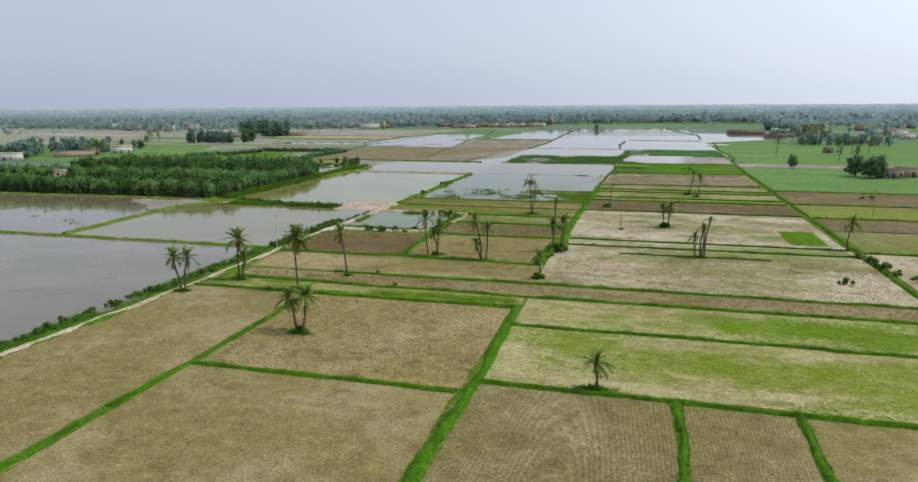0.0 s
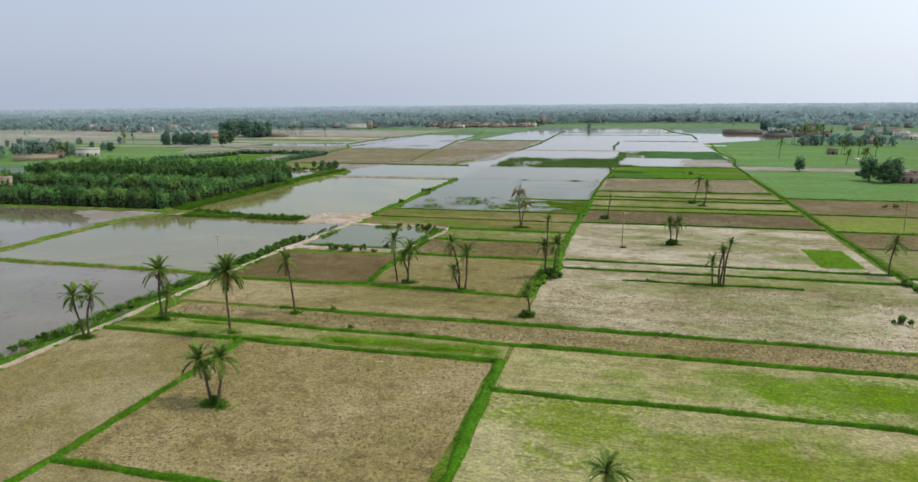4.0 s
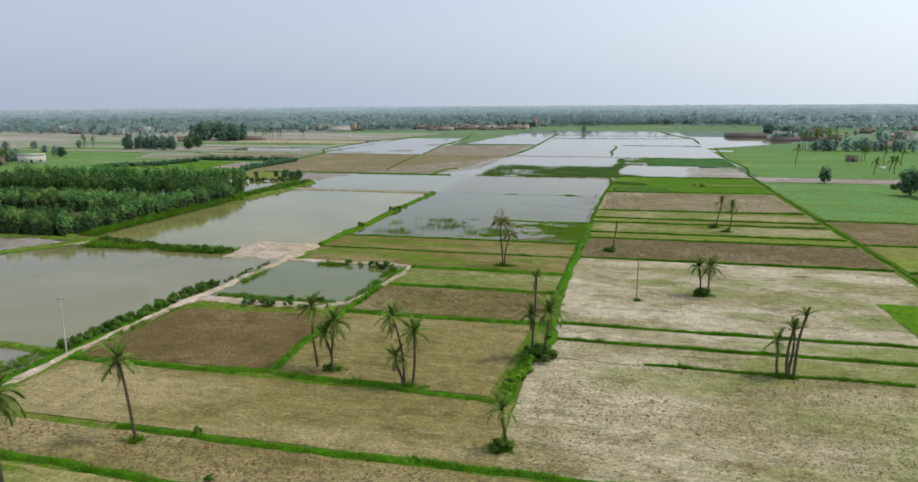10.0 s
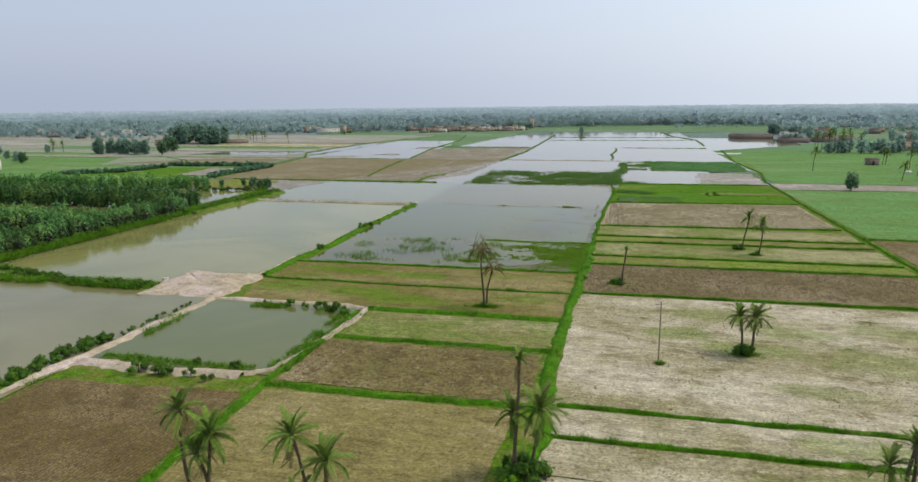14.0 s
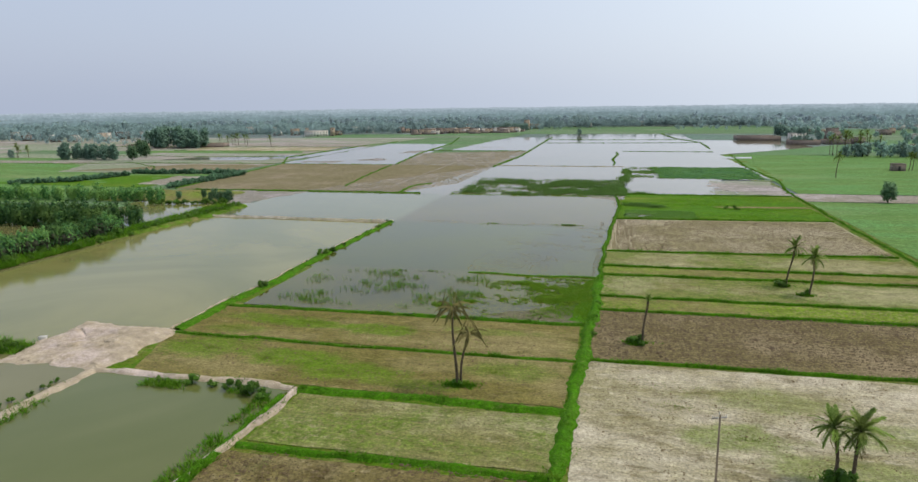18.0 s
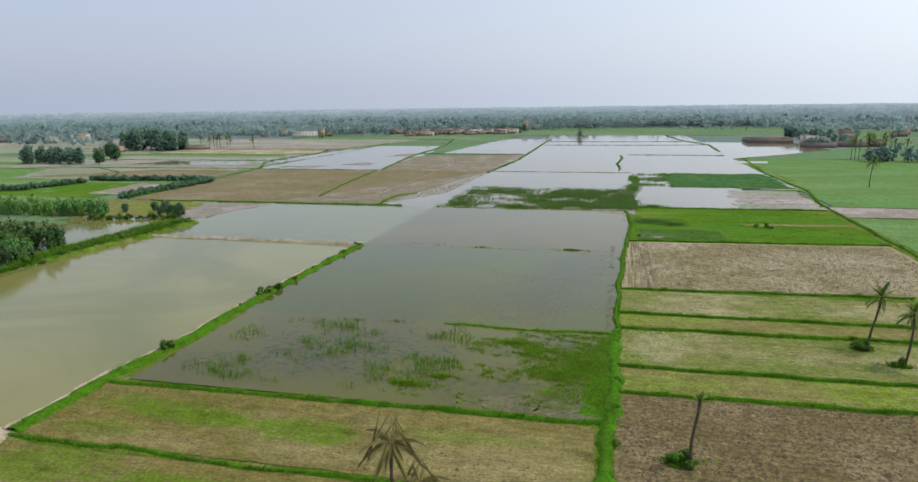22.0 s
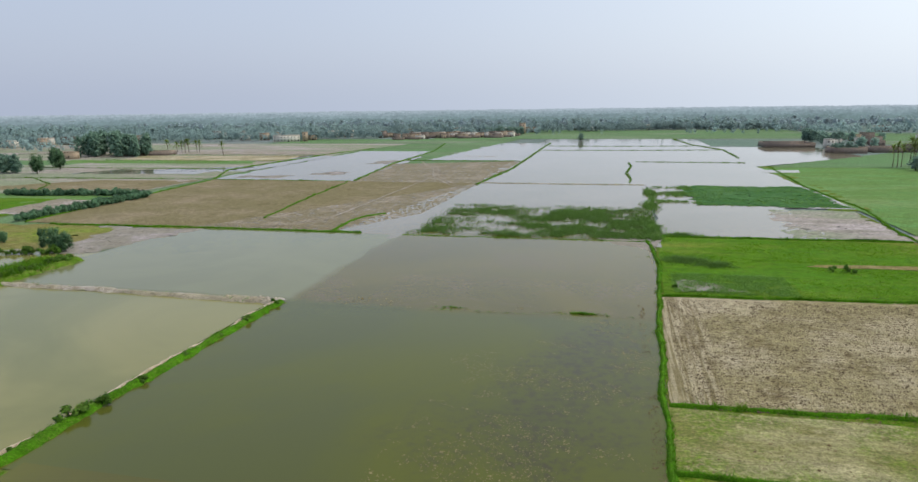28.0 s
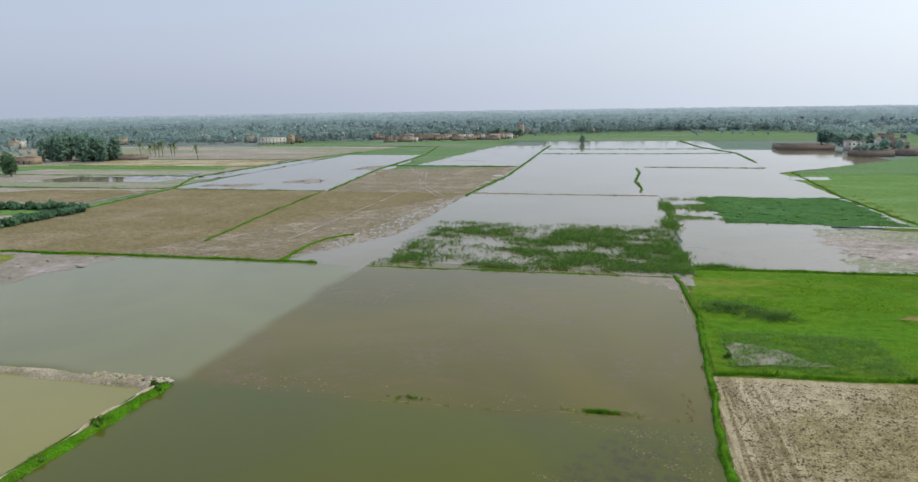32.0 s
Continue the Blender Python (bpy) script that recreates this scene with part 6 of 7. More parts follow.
foot = round_rows([(-32.3, 11.8, 1.0, 0.7), (-22, 31.9, 1.9, 0.9), (-11.4, 29.0, 2.2, 0.9), (-26, -18, 1.8, 1.2), (23.4, 73.8, 1.8, 1.1), (-11, 86.8, 2.4, 1.0), (8.4, 104.2, 2.0, 0.9), (32.6, 137.4, 1.8, 0.9),
                   (34.6, 131.9, 1.6, 0.8), (0.3, 18.0, 1.4, 1.1), (13.4, -26.9, 2.2, 0.7), (-54.3, -4.2, 1.4, 0.8), (-37.1, 1.9, 1.6, 0.8), (-49.6, 5.0, 1.8, 1.0), (29.2, 41.2, 2.6, 0.8), (13.2, 68.4, 0.8, 0.4)], 34, 0.45)
blades("tall_grass", foot, M["grass"], 5, "thick green grass round the palm trunks", 0.05, category="grass")


# ---- clods, straw and floating debris ----
def lumps(name, n, x0, y0, x1, y1, size, mat, label, cut=-1.0, seed=0.0, z=0.02, flat=0.7, category="clods", rows=0.0):
    """Angular lumps of earth strewn over a rectangle."""
    x, y = rng.uniform(x0, x1, n), rng.uniform(y0, y1, n)
    if rows:                                            # turned up in plough lines
        y = np.round(y / rows) * rows + rng.normal(0, 0.27 * rows, n) + 0.06 * (x - x0)
    k = fbm(x, y, 0.15, seed) + 0.6 * fbm(x, y, 0.6, seed + 2) > cut
    x, y = x[k], y[k]
    n = len(x)
    s = size * rng.lognormal(0, 0.4, n)
    base = np.array([(1, 0, 0), (0.2, 0.9, 0), (-0.9, 0.3, 0), (-0.2, -1, 0), (0.1, 0.1, 0.9)])
    v = base[None] * (1 + rng.uniform(-0.35, 0.35, (n, 5, 3)))
    a = rng.uniform(0, 6.28, n)
    c, d = np.cos(a)[:, None], np.sin(a)[:, None]
    v = np.stack([v[..., 0] * c - v[..., 1] * d, v[..., 0] * d + v[..., 1] * c, v[..., 2] * flat], -1) * s[:, None, None]
    v += np.stack([x, y, np.full(n, z)], 1)[:, None]
    f = np.array([(0, 1, 4), (1, 2, 4), (2, 3, 4), (3, 0, 4)])
    f = (f[None] + 5 * np.arange(n)[:, None, None]).reshape(-1, 3)
    return put(name, mesh_of(name, v.reshape(-1, 3), f, mat), None, label, category, kind="stuff")


for x0, y0, x1, y1, per, size, mat, label, cut in (
    (-32.8, -30.2, -0.8, -0.9, 12, 0.062, "clod_tan", "dry tan clods on a ploughed field", -0.9),
    (-32.6, -62, -1, -32, 3.0, 0.06, "clod_tan", "small dry clods on a worked field", -0.2),
    (-56, -60, -34.5, -1, 4.0, 0.06, "clod_tan", "small dry clods on a worked field", -0.2),
    (1.4, -60, 21, -29, 7, 0.06, "clod_tan", "dry clods on a ridged field", -0.6),
    (22.6, -60, 32.2, -29, 7, 0.06, "clod_tan", "dry clods on a ridged field", -0.6),
    (-53.6, 30, -30, 49.8, 14, 0.08, "clod_dark", "dark moist clods on a ploughed field", -0.9),
    (-28.2, 55, -1, 68.4, 11, 0.09, "clod_dark", "dark clods on a rough-ploughed field", -0.25),
    (2.4, 14.8, 58.6, 41, 11, 0.065, "clod_tan", "dry clods in pale stubble", -0.25),
    (-51, 7.4, 59, 13, 16, 0.085, "clod_tan", "dry clods in a worked strip", -0.5),
    (-53, 15, 0, 27, 2.5, 0.06, "clod_tan", "dry clods in tan stubble", -0.1),
    (-28, 30, -2.4, 52, 1.5, 0.06, "clod_tan", "dry clods in tan stubble", 0.0),
    (3.4, 98.4, 58.6, 117.4, 10, 0.09, "clod_grey", "grey-brown clods on a ploughed field", -0.9),
    (5.2, 160, 58, 200, 19, 0.068, "clod_grey", "dark dry clods on a pale field", -0.75),
    (3.4, 55.4, 58, 96.4, 4, 0.06, "clod_tan", "dry clods in bleached stubble", -0.1),
    (-52, 84, 0.4, 109, 4, 0.07, "clod_tan", "dry clods in grassy stubble", -0.1),
    (4, 119, 58, 160, 1.5, 0.07, "clod_tan", "dry clods in stubble strips", -0.1),
    (-27.6, 71, 0.4, 81, 1.5, 0.06, "clod_tan", "dry clods in tan stubble", -0.1)):
    lumps("clods", int((x1 - x0) * (y1 - y0) * per), x0, y0, x1, y1, size, M[mat], label, cut, x0, 0.0, rows=0.95 if ("plough" in label or "pale field" in label) and "moist" not in label else 0.0)
lumps("floating_straw", 6500, -22, 138, 1.6, 172, 0.06, M["straw"], "straw and stubble floating on flood water", 0.15, 12, 0.05, 0.35, "debris")
lumps("floating_straw", 3600, -12, 168, 3, 187, 0.06, M["straw"], "straw and stubble floating on flood water", 0.25, 13, 0.05, 0.35, "debris")
lumps("floating_straw", 300, -46, 188, 2, 192, 0.14, M["straw"], "straw caught along a drowned bund", 0.1, 14, 0.06, 0.4, "debris")
lumps("shore_clods", 420, 1.2, 138, 2.2, 196, 0.08, M["clod_dark"], "dark wet clods along the water's edge", -0.2, 15, 0.06)
lumps("rubble", 140, -67, 85, -55, 96, 0.12, M["dirt"], "pale lumps of dug earth", -0.6, 16, 0.35)
lumps("rubble", 160, -64, 187, -52.6, 188.4, 0.22, M["bund_bare"], "pale stones at the end of a causeway", -0.6, 17, 0.3)
blades("tuft", round_rows([(-26.5, 189.0, 2.2, 0.35), (-6.8, 189.4, 3.4, 0.4)], 60, 0.25, 0.12), M["grass"], 5, "green grass on a half-drowned bund", 0.04, category="grass")

# tyre tracks across the mud
for pts in ([(-92, 247), (-78.5, 262), (-79.3, 314), (-80.2, 434)], [(-93, 427), (-80, 380), (-66, 350), (-59, 340)], [(-91, 428), (-77.5, 380), (-63.5, 350), (-56.8, 341)], [(-108, 458), (-84, 400), (-76, 385)]):
    q, t, s = along(pts, 2.0)
    q = q + np.stack([-t[:, 1], t[:, 0]], 1) * (0.8 * fbm(s, s * 0, 0.05, 3))[:, None]
    nn = np.stack([-t[:, 1], t[:, 0]], 1) * 0.35
    v = np.stack([np.c_[q - nn, np.full(len(q), 0.13)], np.c_[q + nn, np.full(len(q), 0.13)]], 1).reshape(-1, 3)
    put("tyre_track", mesh_of("tyre_track", v, grid_faces(len(q), 2), M["mud_pale"]), None, "pale wheel track pressed into wet mud", "wheel track", "wheel tracks", "structure")

# ---- bushes ----
n = 0
for i in range(44):                                   # hedge between the path and the ponds
    y = -62 + i * 2.15
    if 26 < y < 30:
        continue
    n += 1
    bush(-59.3 + random.uniform(-0.5, 0.4) + (0.9 if y > -5 else 0) + (0.6 if y > 15 else 0), y + random.uniform(-0.6, 0.6), random.uniform(0.7, 1.05), n, "rounded green bush beside the dirt path")
for i in range(44):
    n += 1
    bush(-57.7 + 0.012 * i + random.uniform(-0.5, 0.5), 30.5 + i * 0.72, random.uniform(1.0, 1.4), n, "dense green bush on the pond bank")
for i in range(10):
    n += 1
    bush(-56 + random.uniform(-0.4, 0.4), 62 + i * 1.8, random.uniform(0.5, 0.9), n, "low green bush on the pond bank")
for i in range(40):                                   # bank between two ponds
    n += 1
    f = i / 39
    bush(-104 + 36 * f + random.uniform(-0.4, 0.4), 91 - 5.6 * min(1, f * 1.7) + random.uniform(-0.6, 0.6), random.uniform(0.9, 1.45), n, "dense green bush on the bank between two ponds")
for i in range(60):                                   # bank of the grove
    n += 1
    f = i / 59
    bush(-113.6 + 4 * f + random.uniform(-1.2, 1.0), 97 + 110 * f + random.uniform(-0.8, 0.8), random.uniform(1.1, 2.0), n, "rank green bush on the fish pond bank")
for i in range(18):                                   # second hedge behind the grove's end
    n += 1
    bush(-140 + 1.35 * i + random.uniform(-0.6, 0.6), 206.5 + 0.33 * i + random.uniform(-0.6, 0.6), random.uniform(1.1, 1.9), n, "dark green bush at the grassy pond margin")
for x, y, s in ((-45.5, 53.6, 1.5), (-45, 54.4, 1.2), (-42.6, 53.4, 1.3), (-41.4, 53.2, 1.2), (-38.6, 53.6, 0.9), (-36, 53.0, 1.0), (-35, 56.8, 0.9), (-48, 56.6, 0.8), (-40, 57, 0.7),
                (-44, 80.8, 0.8), (-40.6, 81.4, 1.2), (-38, 80.8, 0.8), (-35.6, 80.6, 1.1), (-34, 80.4, 1.2), (-32.4, 80, 1.3), (-31.2, 79.4, 1.2)):
    n += 1
    bush(x, y, s, n, "reedy green bush at the small pond")
for i in range(17):                                   # hedge running up to the palm clump
    n += 1
    f = i / 16
    bush(-1.2 + 2.2 * f + random.uniform(-0.4, 0.4), 28.5 + 11 * f, random.uniform(0.8, 1.15), n, "light green bush in a field hedge", "field hedge")
for x, y, s in ((0.2, 40, 1.6), (1.4, 39.8, 1.7), (2.3, 40.6, 1.5), (0.8, 41.4, 1.6), (1.9, 42, 1.3), (0.4, 17.8, 1.0), (1.0, 18.1, 0.9), (-26.2, -18, 1.0), (-25.4, -18.2, 1.1), (23.2, 73.6, 1.4), (22.4, 73.9, 1.0),
                (24.0, 73.8, 1.0), (8.6, 104.2, 1.3), (7.8, 104.3, 1.0), (32.4, 137.4, 1.2), (31.8, 137.6, 0.9), (34.6, 132, 1.0), (-11.2, 86.7, 0.8), (-22, 31.8, 0.9), (51, 26, 1.3), (50.4, 26.2, 0.9), (-27.6, 14.2, 0.6), (-21.6, 7.4, 0.6),
                (-54.0, 145.4, 1.45), (-53.6, 147.4, 1.5), (-53.2, 149, 1.0), (-53.0, 119.5, 1.3), (-53.4, 131, 0.6), (-53.8, 139, 0.7), (-53.2, 155, 0.8), (-53.2, 170, 0.7), (-53.0, 177, 0.9), (-53.4, 186.4, 1.0), (-52.8, 185.4, 0.8), (-53.4, 163, 0.7), (35.7, 223.2, 1.0), (38.4, 223, 1.3), (7.6, 207.2, 0.7), (58.3, 47.7, 1.2), (59.2, 44, 1.4), (59.6, 41.2, 1.5),
                (60.4, 38, 1.4), (61.2, 35.3, 1.2), (62.5, 30, 1.3), (84, 138.6, 1.0), (87, 138.6, 1.1), (104, 230, 2.2), (2.8, 121, 0.6), (2.6, 114, 0.6), (2.8, 106, 0.6)):
    n += 1
    bush(x, y, s, n, "green bush standing by itself in the fields", "single bushes")

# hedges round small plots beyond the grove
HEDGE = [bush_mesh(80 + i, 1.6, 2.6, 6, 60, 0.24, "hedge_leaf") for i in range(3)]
for (xa, ya), (xb, yb) in (((-217.5, 296), (-166, 303)), ((-163.5, 248), (-162.1, 300)), ((-221, 261), (-215, 290)), ((-240, 250), (-221, 262))):
    m = int(math.hypot(xb - xa, yb - ya) / 1.5)
    for i in range(m):
        ob = tagged(new("hedge_bush"), "grey-green bush clipped into a hedge row", "bush", "plot hedges")
        ob.matrix_world = pose(xa + (xb - xa) * i / m + random.uniform(-0.5, 0.5), ya + (yb - ya) * i / m + random.uniform(-0.5, 0.5), 0.0, 0, 0, random.uniform(0, 360)) @ Matrix.Scale(random.uniform(1.0, 1.35), 4)
        put("leaves", HEDGE[i % 3], ob)
        put("stem", STEM, ob)

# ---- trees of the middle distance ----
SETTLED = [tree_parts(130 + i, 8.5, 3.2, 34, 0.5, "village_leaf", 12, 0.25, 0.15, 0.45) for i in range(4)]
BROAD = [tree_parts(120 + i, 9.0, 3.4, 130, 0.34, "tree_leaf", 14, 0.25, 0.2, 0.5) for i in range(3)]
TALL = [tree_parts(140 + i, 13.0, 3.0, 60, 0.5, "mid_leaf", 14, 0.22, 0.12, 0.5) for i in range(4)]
n = 0
for x, y, s, lab in ((84.5, 244, 0.62, "single low spreading tree between fields"), (101, 210.5, 1.0, "dark leafy tree near houses"), (104.5, 204, 0.95, "dark leafy tree near houses"), (107.6, 206, 1.0, "dark leafy tree near houses"),
                     (-297.6, 404, 1.05, "dark leafy tree standing alone"), (-315, 301, 0.7, "single tree in far fields"), (-278, 371, 0.9, "tree near a farm"), (-286, 393, 0.9, "tree near a farm")):
    n += 1
    tree(x, y, BROAD, n, s, lab, "single trees")
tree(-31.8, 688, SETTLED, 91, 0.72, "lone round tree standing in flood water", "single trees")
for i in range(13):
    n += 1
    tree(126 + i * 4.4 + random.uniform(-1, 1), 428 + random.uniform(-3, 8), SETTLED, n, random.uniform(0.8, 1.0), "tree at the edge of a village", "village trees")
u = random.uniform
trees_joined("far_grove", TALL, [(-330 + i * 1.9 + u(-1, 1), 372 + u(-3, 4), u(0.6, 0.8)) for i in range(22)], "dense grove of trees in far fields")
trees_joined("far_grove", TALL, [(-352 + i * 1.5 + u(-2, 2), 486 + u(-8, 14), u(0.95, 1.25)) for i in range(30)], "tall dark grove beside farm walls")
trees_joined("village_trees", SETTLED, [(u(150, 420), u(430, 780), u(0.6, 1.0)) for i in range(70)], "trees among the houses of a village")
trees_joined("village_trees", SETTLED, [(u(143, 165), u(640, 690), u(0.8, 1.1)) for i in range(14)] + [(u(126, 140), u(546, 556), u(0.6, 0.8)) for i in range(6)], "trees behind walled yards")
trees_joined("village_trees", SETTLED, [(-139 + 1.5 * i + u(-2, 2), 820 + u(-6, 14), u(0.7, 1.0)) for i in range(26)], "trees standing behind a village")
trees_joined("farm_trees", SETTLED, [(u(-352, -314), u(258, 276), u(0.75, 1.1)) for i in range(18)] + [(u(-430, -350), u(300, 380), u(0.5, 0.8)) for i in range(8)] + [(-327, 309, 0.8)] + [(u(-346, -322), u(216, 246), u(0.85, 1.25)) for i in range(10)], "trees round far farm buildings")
for x, y, h in ((89.7, 314.6, 10.3), (111.8, 278, 7.4), (128.8, 351, 8), (130.2, 351.5, 7.4), (126.7, 314, 10), (121.7, 285.5, 7.5), (139.8, 330, 8.5), (125, 300, 6.5)):
    n += 1
    palm(x, y, h, (0.5, 0.1), 18, 0.95, 4, n, "date palm at the edge of green fields", group="far palms")
for i in range(14):
    n += 1
    palm(122 + i * 1.7 + random.uniform(-1, 1), 440 + random.uniform(-12, 16), random.uniform(10, 14.5), (random.uniform(-0.8, 0.8), 0), 14, 1.1, 2, n, "tall date palm in a village grove", group="far palms")
for x, y in ((-316, 524), (-309, 525), (-305, 525), (-302.5, 525), (-299.5, 525), (-297, 531), (-295, 531), (-255, 497), (-372, 382), (-376, 385), (-366, 384), (-300, 241), (-298, 244), (-296, 246), (-301, 246)):
    n += 1
    palm(x, y, random.uniform(7, 9.5), (random.uniform(-0.6, 0.6), 0), 14, 1.2, 2, n, "distant date palm standing in pale fields", group="far palms")
for x, y, s in ((-127, 221, 0.38), (-121, 215, 0.46), (-117.5, 214, 0.44), (-133, 224, 0.3), (-126, 217, 0.28), (-140, 220, 0.3)):
    n += 1
    tree(x, y, BROAD, n, s, "thin young tree by the pond", "young trees")

# ---- poles ----
def pole(x, y, h, turn, label, mat="concrete"):
    ob = tagged(new("utility_pole"), label, "utility pole", "utility poles")
    ob.matrix_world = pose(x, y, -0.1, 0, 0, turn)
    v, f = tube([(0, 0, 0), (0, 0, h * 0.5), (0, 0, h)], [0.10, 0.085, 0.07], 8)
    put("shaft", mesh_of("shaft", v, f, M[mat]), ob)
    arm = put("crossarm", mesh_of("crossarm", *box(-0.6, 0.06, h - 0.30, 0.6, 0.13, h - 0.22), M["steel"]), ob, "rusty steel crossarm")
    for dx in (-0.52, 0.0, 0.52):
        z = h - 0.22 if dx else h
        v, f = tube([(dx, 0.1, z), (dx, 0.1, z + 0.06), (dx, 0.1, z + 0.1), (dx, 0.1, z + 0.17)], [0.02, 0.05, 0.035, 0.045], 8)
        put("insulator", mesh_of("insulator", v, f, M["plaster"]), arm)
    return ob


pole(13.1, 68.5, 7.6, 20, "weathered tan power pole standing in stubble", "pole_wood")
pole(-55.9, 28.8, 7.5, 10, "pale concrete power pole beside the dirt path")
pole(76.4, 101.4, 7.7, 15, "weathered tan power pole standing in fields", "pole_wood")


tarp = tagged(new("tarpaulin_heap"), "small heap under a white tarpaulin in green fields", "heap")
tarp.matrix_world = pose(125.4, 310, 0.0)
put("cover", mesh_of("cover", *lumps_of([(-0.7, 0, 0.35), (0.6, 0.2, 0.4), (0.0, -0.3, 0.5)], [0.9, 0.8, 1.0], 0.8, np.random.default_rng(2), 0.2), M["plaster"], True), tarp, "white plastic sheet")

# ---- houses ----
def house(x, y, w, d, h, turn, mat="brick", label="low flat-roofed brick village house", storeys=1, openings=3, group="village houses", yard=0.0):
    """A flat-roofed house: walls, roof slab, parapet sides, door and shuttered windows."""
    ob = tagged(new("house"), label, "house", group)
    ob.matrix_world = pose(x, y, 0, 0, 0, turn)
    put("wall", mesh_of("wall", *box(-w / 2, -d / 2, -0.2, w / 2, d / 2, h), M[mat]), ob)
    put("roof", mesh_of("roof", *box(-w / 2 - 0.15, -d / 2 - 0.15, h, w / 2 + 0.15, d / 2 + 0.15, h + 0.18), M["roof"]), ob)
    for a in (-1, 1):
        put("parapet", mesh_of("parapet", *box(-w / 2, a * (d / 2 - 0.12) - 0.1, h + 0.18, w / 2, a * (d / 2 - 0.12) + 0.1, h + 0.65), M[mat]), ob)
        put("parapet", mesh_of("parapet", *box(a * (w / 2 - 0.12) - 0.1, -d / 2 + 0.22, h + 0.18, a * (w / 2 - 0.12) + 0.1, d / 2 - 0.22, h + 0.62), M[mat]), ob)
    for st in range(storeys):
        for i in range(openings):
            cx = -w / 2 + w * (i + 0.5) / openings
            zz = st * h / storeys
            if i == openings // 2 and st == 0:
                put("door", mesh_of("door", *box(cx - 0.5, -d / 2 - 0.05, 0, cx + 0.5, -d / 2 + 0.02, 2.05), M["opening"]), ob)
            else:
                put("window", mesh_of("window", *box(cx - 0.45, -d / 2 - 0.04, zz + 1.0, cx + 0.45, -d / 2 + 0.02, zz + 2.0), M["opening"]), ob)
    if yard:
        for x0, y0, x1, y1 in ((-w / 2, -d / 2 - yard, w / 2 + 4, -d / 2 - yard + 0.3), (w / 2 + 4, -d / 2 - yard, w / 2 + 4.3, d / 2), (-w / 2 - 0.3, -d / 2 - yard, -w / 2, -d / 2)):
            put("yard_wall", mesh_of("yard_wall", *box(x0, y0, -0.2, x1, y1, 2.2), M["brick"]), ob, "plain brick yard wall")
    return ob


def compound(x, y, w, d, h, turn, label, mat="brick"):
    """A walled yard with coping on its four sides."""
    ob = tagged(new("walled_yard"), label, "yard wall", "walled yards")
    ob.matrix_world = pose(x, y, 0, 0, 0, turn)
    for x0, y0, x1, y1 in ((-w / 2, -d / 2, w / 2, -d / 2 + 0.35), (-w / 2, d / 2 - 0.35, w / 2, d / 2), (-w / 2, -d / 2 + 0.35, -w / 2 + 0.35, d / 2 - 0.35), (w / 2 - 0.35, -d / 2 + 0.35, w / 2, d / 2 - 0.35)):
        put("wall", mesh_of("wall", *box(x0, y0, -0.2, x1, y1, h), M[mat]), ob)
        put("coping", mesh_of("coping", *box(x0 - 0.08, y0 - 0.08, h, x1 + 0.08, y1 + 0.08, h + 0.15), M["mudwall"]), ob)
    return ob


compound(113.5, 612, 31, 28, 2.9, 0, "long dark brick yard wall beside flood water")
compound(133, 548, 18, 16, 3.2, 4, "dark brick yard wall with trees inside")
compound(156, 556, 16, 14, 3.0, 4, "plain brick yard wall")
house(136, 594, 5, 6, 5.4, 5, "plaster", "small whitewashed two-storey house", 2, 2)
house(124, 350, 5.0, 4, 2.5, 0, "brick", "small brick shed in green fields", 1, 1)
house(113, 208, 8, 6, 3.0, 10, "brick", "low brick farmhouse behind trees", 1, 3)
house(122, 214, 10, 6, 3.2, 6, "mudwall", "low mud farmhouse behind trees", 1, 3)
gv = np.random.default_rng(31)
# near edge of the far woods
EDGE = [(-1000, 640), (-713, 586), (-480, 545), (-450, 665), (-356, 680), (-290, 695), (-215, 745), (-150, 795), (-60, 880), (60, 935), (165, 930), (200, 800), (420, 720), (700, 640)]
for i in range(24):
    house(-236 + 5.2 * i + gv.uniform(-1.5, 1.5), 770 + gv.uniform(-10, 30), gv.uniform(5, 10), gv.uniform(5, 8), gv.uniform(2.8, 4.4), gv.uniform(-12, 12), ("brick", "mudwall", "brick", "brick", "brick", "plaster")[i % 6], "low flat-roofed house in a brick village", 1, 2 + i % 3)
for i in range(44):
    vx = -206 + 2.4 * i + gv.uniform(-2, 2)
    house(vx, 722 + 0.45 * (vx + 206) + gv.uniform(-10, 34), gv.uniform(4.5, 10), gv.uniform(5, 8), gv.uniform(2.4, 5.0), gv.uniform(-8, 20), ("brick", "mudwall", "brick", "plaster", "mudwall")[i % 5], "low brick house in a close-built village", 1, 2 + i % 2, yard=gv.uniform(3, 7) if i % 3 == 0 else 0.0)
house(-104, 850, 6, 6, 11, 0, "mudwall", "tall tan water tower house", 3, 2)
house(-300, 676, 24, 9, 5.4, 24, "plaster", "long cream-coloured school building", 2, 8)
house(-284.5, 682, 5, 8, 8, 24, "mudwall", "cream stair tower of a school", 3, 1)
for i in range(44):
    house(gv.uniform(150, 420), gv.uniform(450, 760), gv.uniform(6, 12), gv.uniform(5, 8), gv.uniform(2.8, 5.5), gv.uniform(-15, 15), ("brick", "mudwall", "plaster")[i % 3], "flat-roofed village house among trees", 1, 3)
compound(-306, 234, 21, 8, 3.2, 46, "pale mud wall of a farm yard", "mudwall")
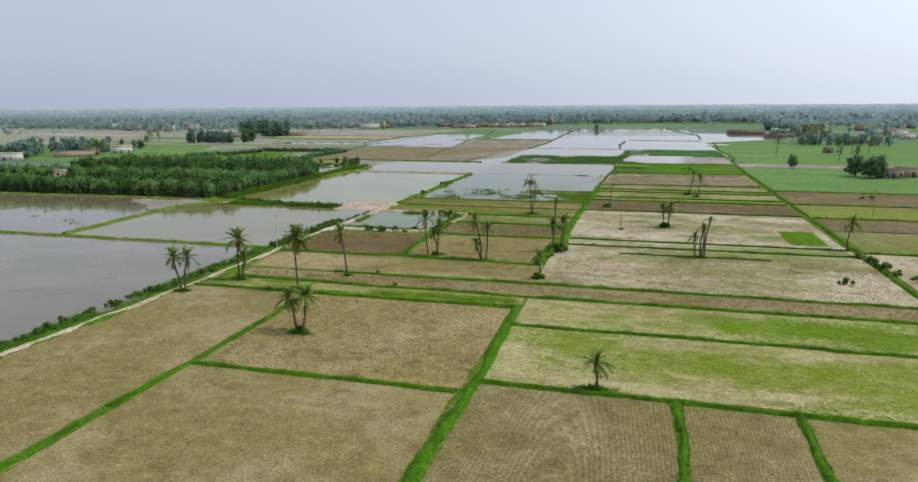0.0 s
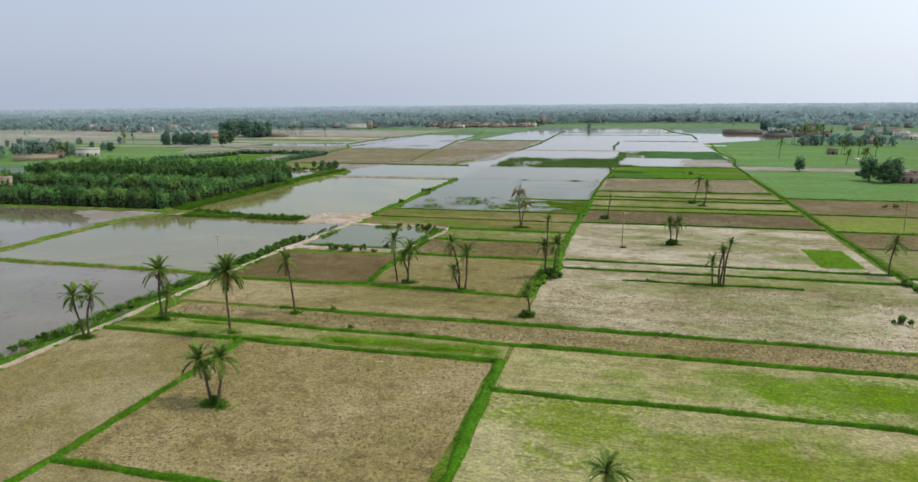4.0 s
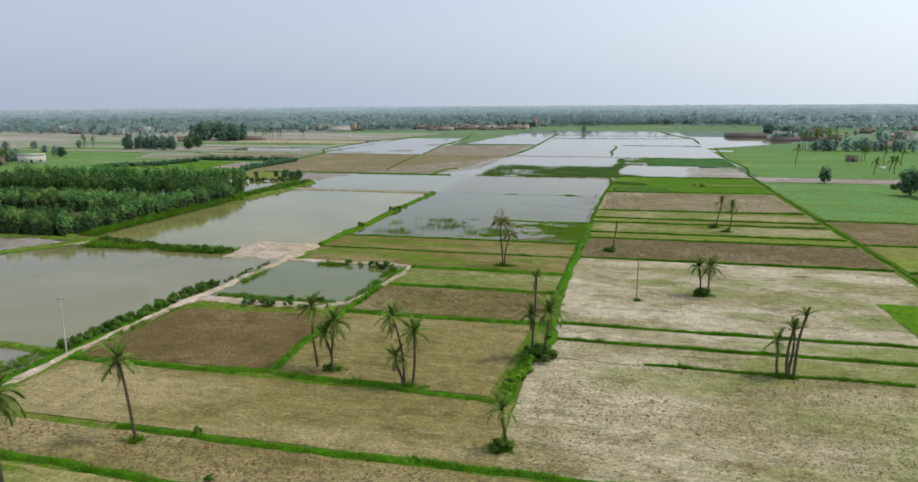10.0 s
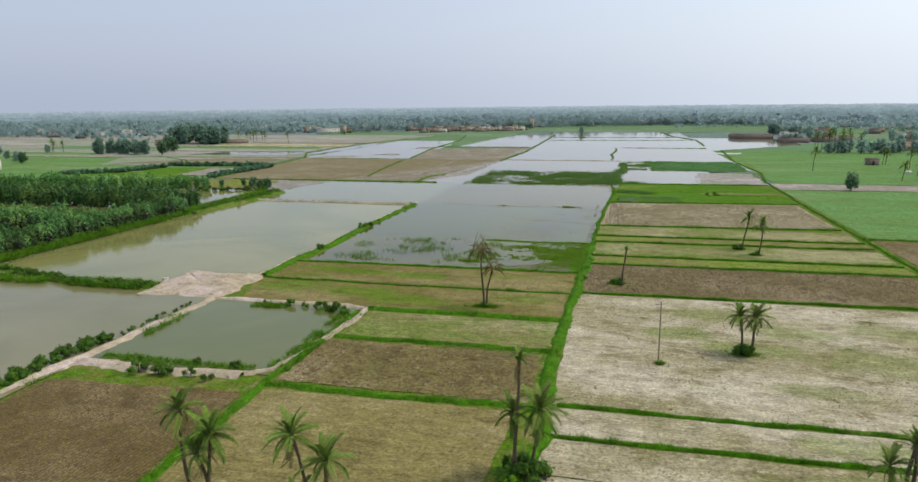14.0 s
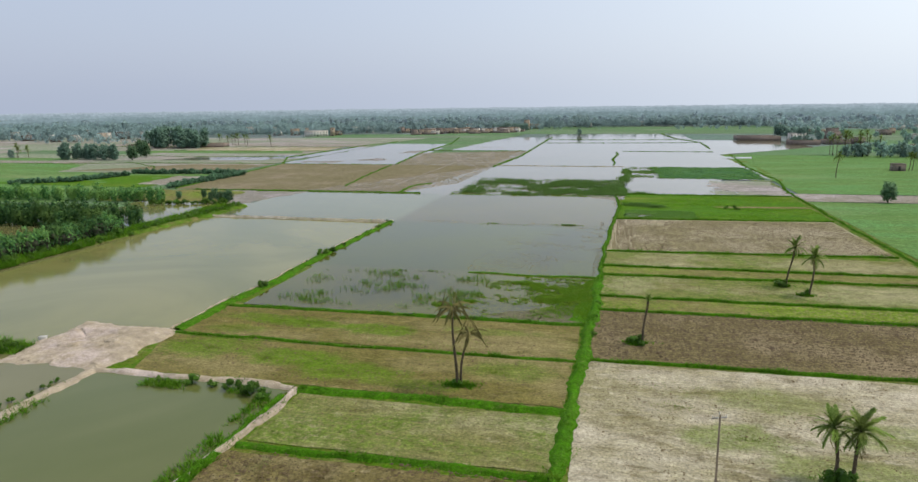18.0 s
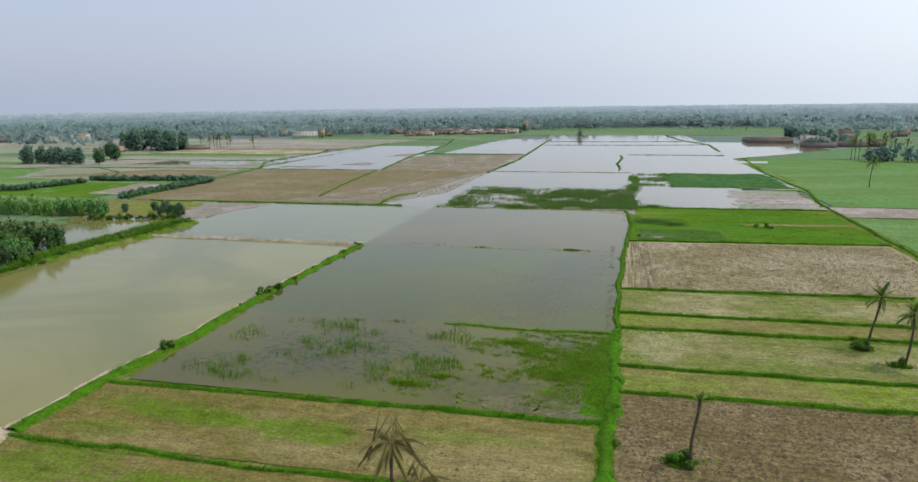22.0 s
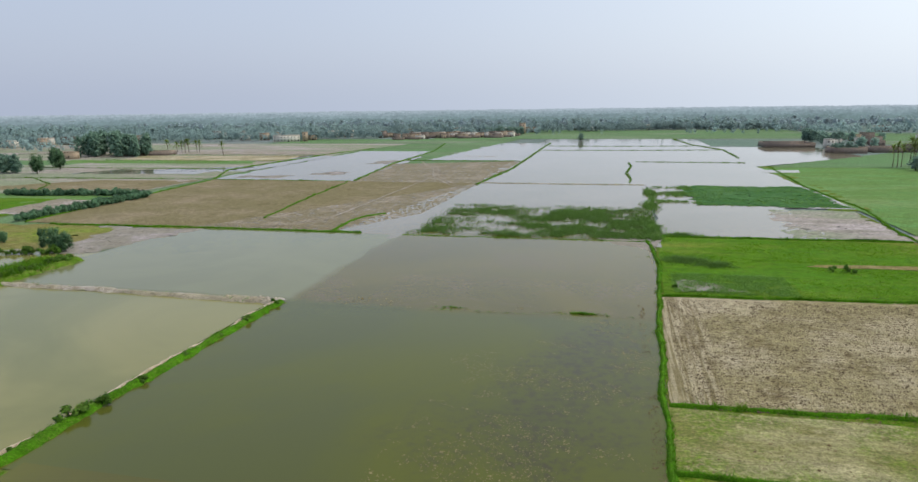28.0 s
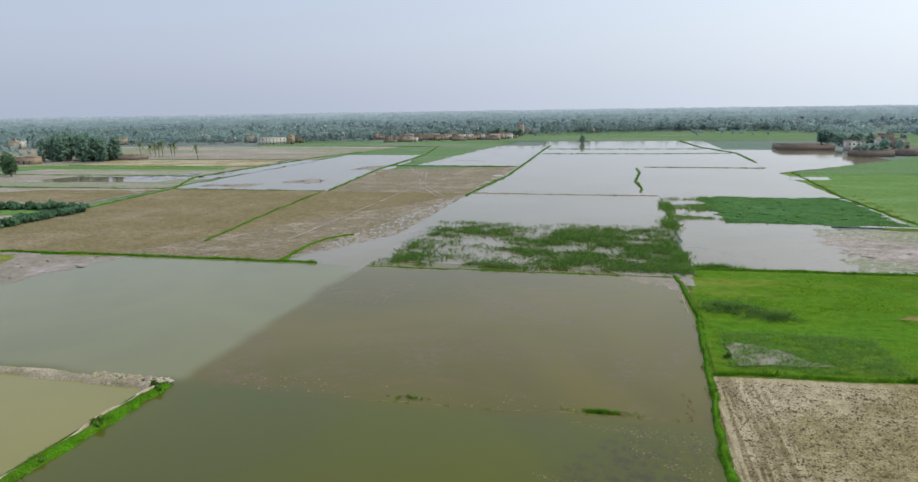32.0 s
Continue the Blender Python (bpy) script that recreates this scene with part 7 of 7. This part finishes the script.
house(-297, 262, 12.5, 5, 4.4, 40, "plaster", "white flat-roofed farm building", 1, 3)
house(-309, 250, 8, 6, 3.2, 70, "brick", "low brick farm shed beside palms", 1, 2)
house(-322, 205, 12, 7, 3.4, 8, "plaster", "white flat-roofed farm building", 1, 3)
house(-344, 462, 12, 7, 3.8, 0, "mudwall", "tan farm building by a grove", 1, 3)
house(-322, 500, 8, 6, 4, 0, "brick", "brick farm building by a grove", 1, 2)
compound(-312, 500, 30, 14, 2.6, 10, "low brick wall of a farm")
house(-198, 116, 3.6, 3.4, 5.0, 22, "mudwall", "small tan pump house standing among the grove rows", 2, 1)
for i in range(60):
    hx = gv.uniform(-640, 420)
    house(hx, float(np.interp(hx, *zip(*EDGE))) + gv.uniform(6, 120), gv.uniform(6, 12), gv.uniform(5, 8), gv.uniform(3.6, 6.5), gv.uniform(-25, 25), ("plaster", "plaster", "mudwall", "brick")[i % 4], "distant flat-roofed house among trees", 1, 2)

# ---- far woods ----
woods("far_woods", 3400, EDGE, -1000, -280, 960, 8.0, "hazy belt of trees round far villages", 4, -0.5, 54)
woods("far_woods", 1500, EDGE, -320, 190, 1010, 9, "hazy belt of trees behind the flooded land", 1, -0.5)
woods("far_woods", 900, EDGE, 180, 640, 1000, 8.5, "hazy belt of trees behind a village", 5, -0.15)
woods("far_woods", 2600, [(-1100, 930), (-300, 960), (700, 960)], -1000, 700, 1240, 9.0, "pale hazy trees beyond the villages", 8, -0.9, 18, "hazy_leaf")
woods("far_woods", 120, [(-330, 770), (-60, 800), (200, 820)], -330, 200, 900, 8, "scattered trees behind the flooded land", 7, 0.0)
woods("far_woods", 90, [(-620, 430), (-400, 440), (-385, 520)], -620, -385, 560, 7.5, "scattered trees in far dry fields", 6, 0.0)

# hazy distance behind everything: glowing tree-line ribbons painted with haze, fading into the sky
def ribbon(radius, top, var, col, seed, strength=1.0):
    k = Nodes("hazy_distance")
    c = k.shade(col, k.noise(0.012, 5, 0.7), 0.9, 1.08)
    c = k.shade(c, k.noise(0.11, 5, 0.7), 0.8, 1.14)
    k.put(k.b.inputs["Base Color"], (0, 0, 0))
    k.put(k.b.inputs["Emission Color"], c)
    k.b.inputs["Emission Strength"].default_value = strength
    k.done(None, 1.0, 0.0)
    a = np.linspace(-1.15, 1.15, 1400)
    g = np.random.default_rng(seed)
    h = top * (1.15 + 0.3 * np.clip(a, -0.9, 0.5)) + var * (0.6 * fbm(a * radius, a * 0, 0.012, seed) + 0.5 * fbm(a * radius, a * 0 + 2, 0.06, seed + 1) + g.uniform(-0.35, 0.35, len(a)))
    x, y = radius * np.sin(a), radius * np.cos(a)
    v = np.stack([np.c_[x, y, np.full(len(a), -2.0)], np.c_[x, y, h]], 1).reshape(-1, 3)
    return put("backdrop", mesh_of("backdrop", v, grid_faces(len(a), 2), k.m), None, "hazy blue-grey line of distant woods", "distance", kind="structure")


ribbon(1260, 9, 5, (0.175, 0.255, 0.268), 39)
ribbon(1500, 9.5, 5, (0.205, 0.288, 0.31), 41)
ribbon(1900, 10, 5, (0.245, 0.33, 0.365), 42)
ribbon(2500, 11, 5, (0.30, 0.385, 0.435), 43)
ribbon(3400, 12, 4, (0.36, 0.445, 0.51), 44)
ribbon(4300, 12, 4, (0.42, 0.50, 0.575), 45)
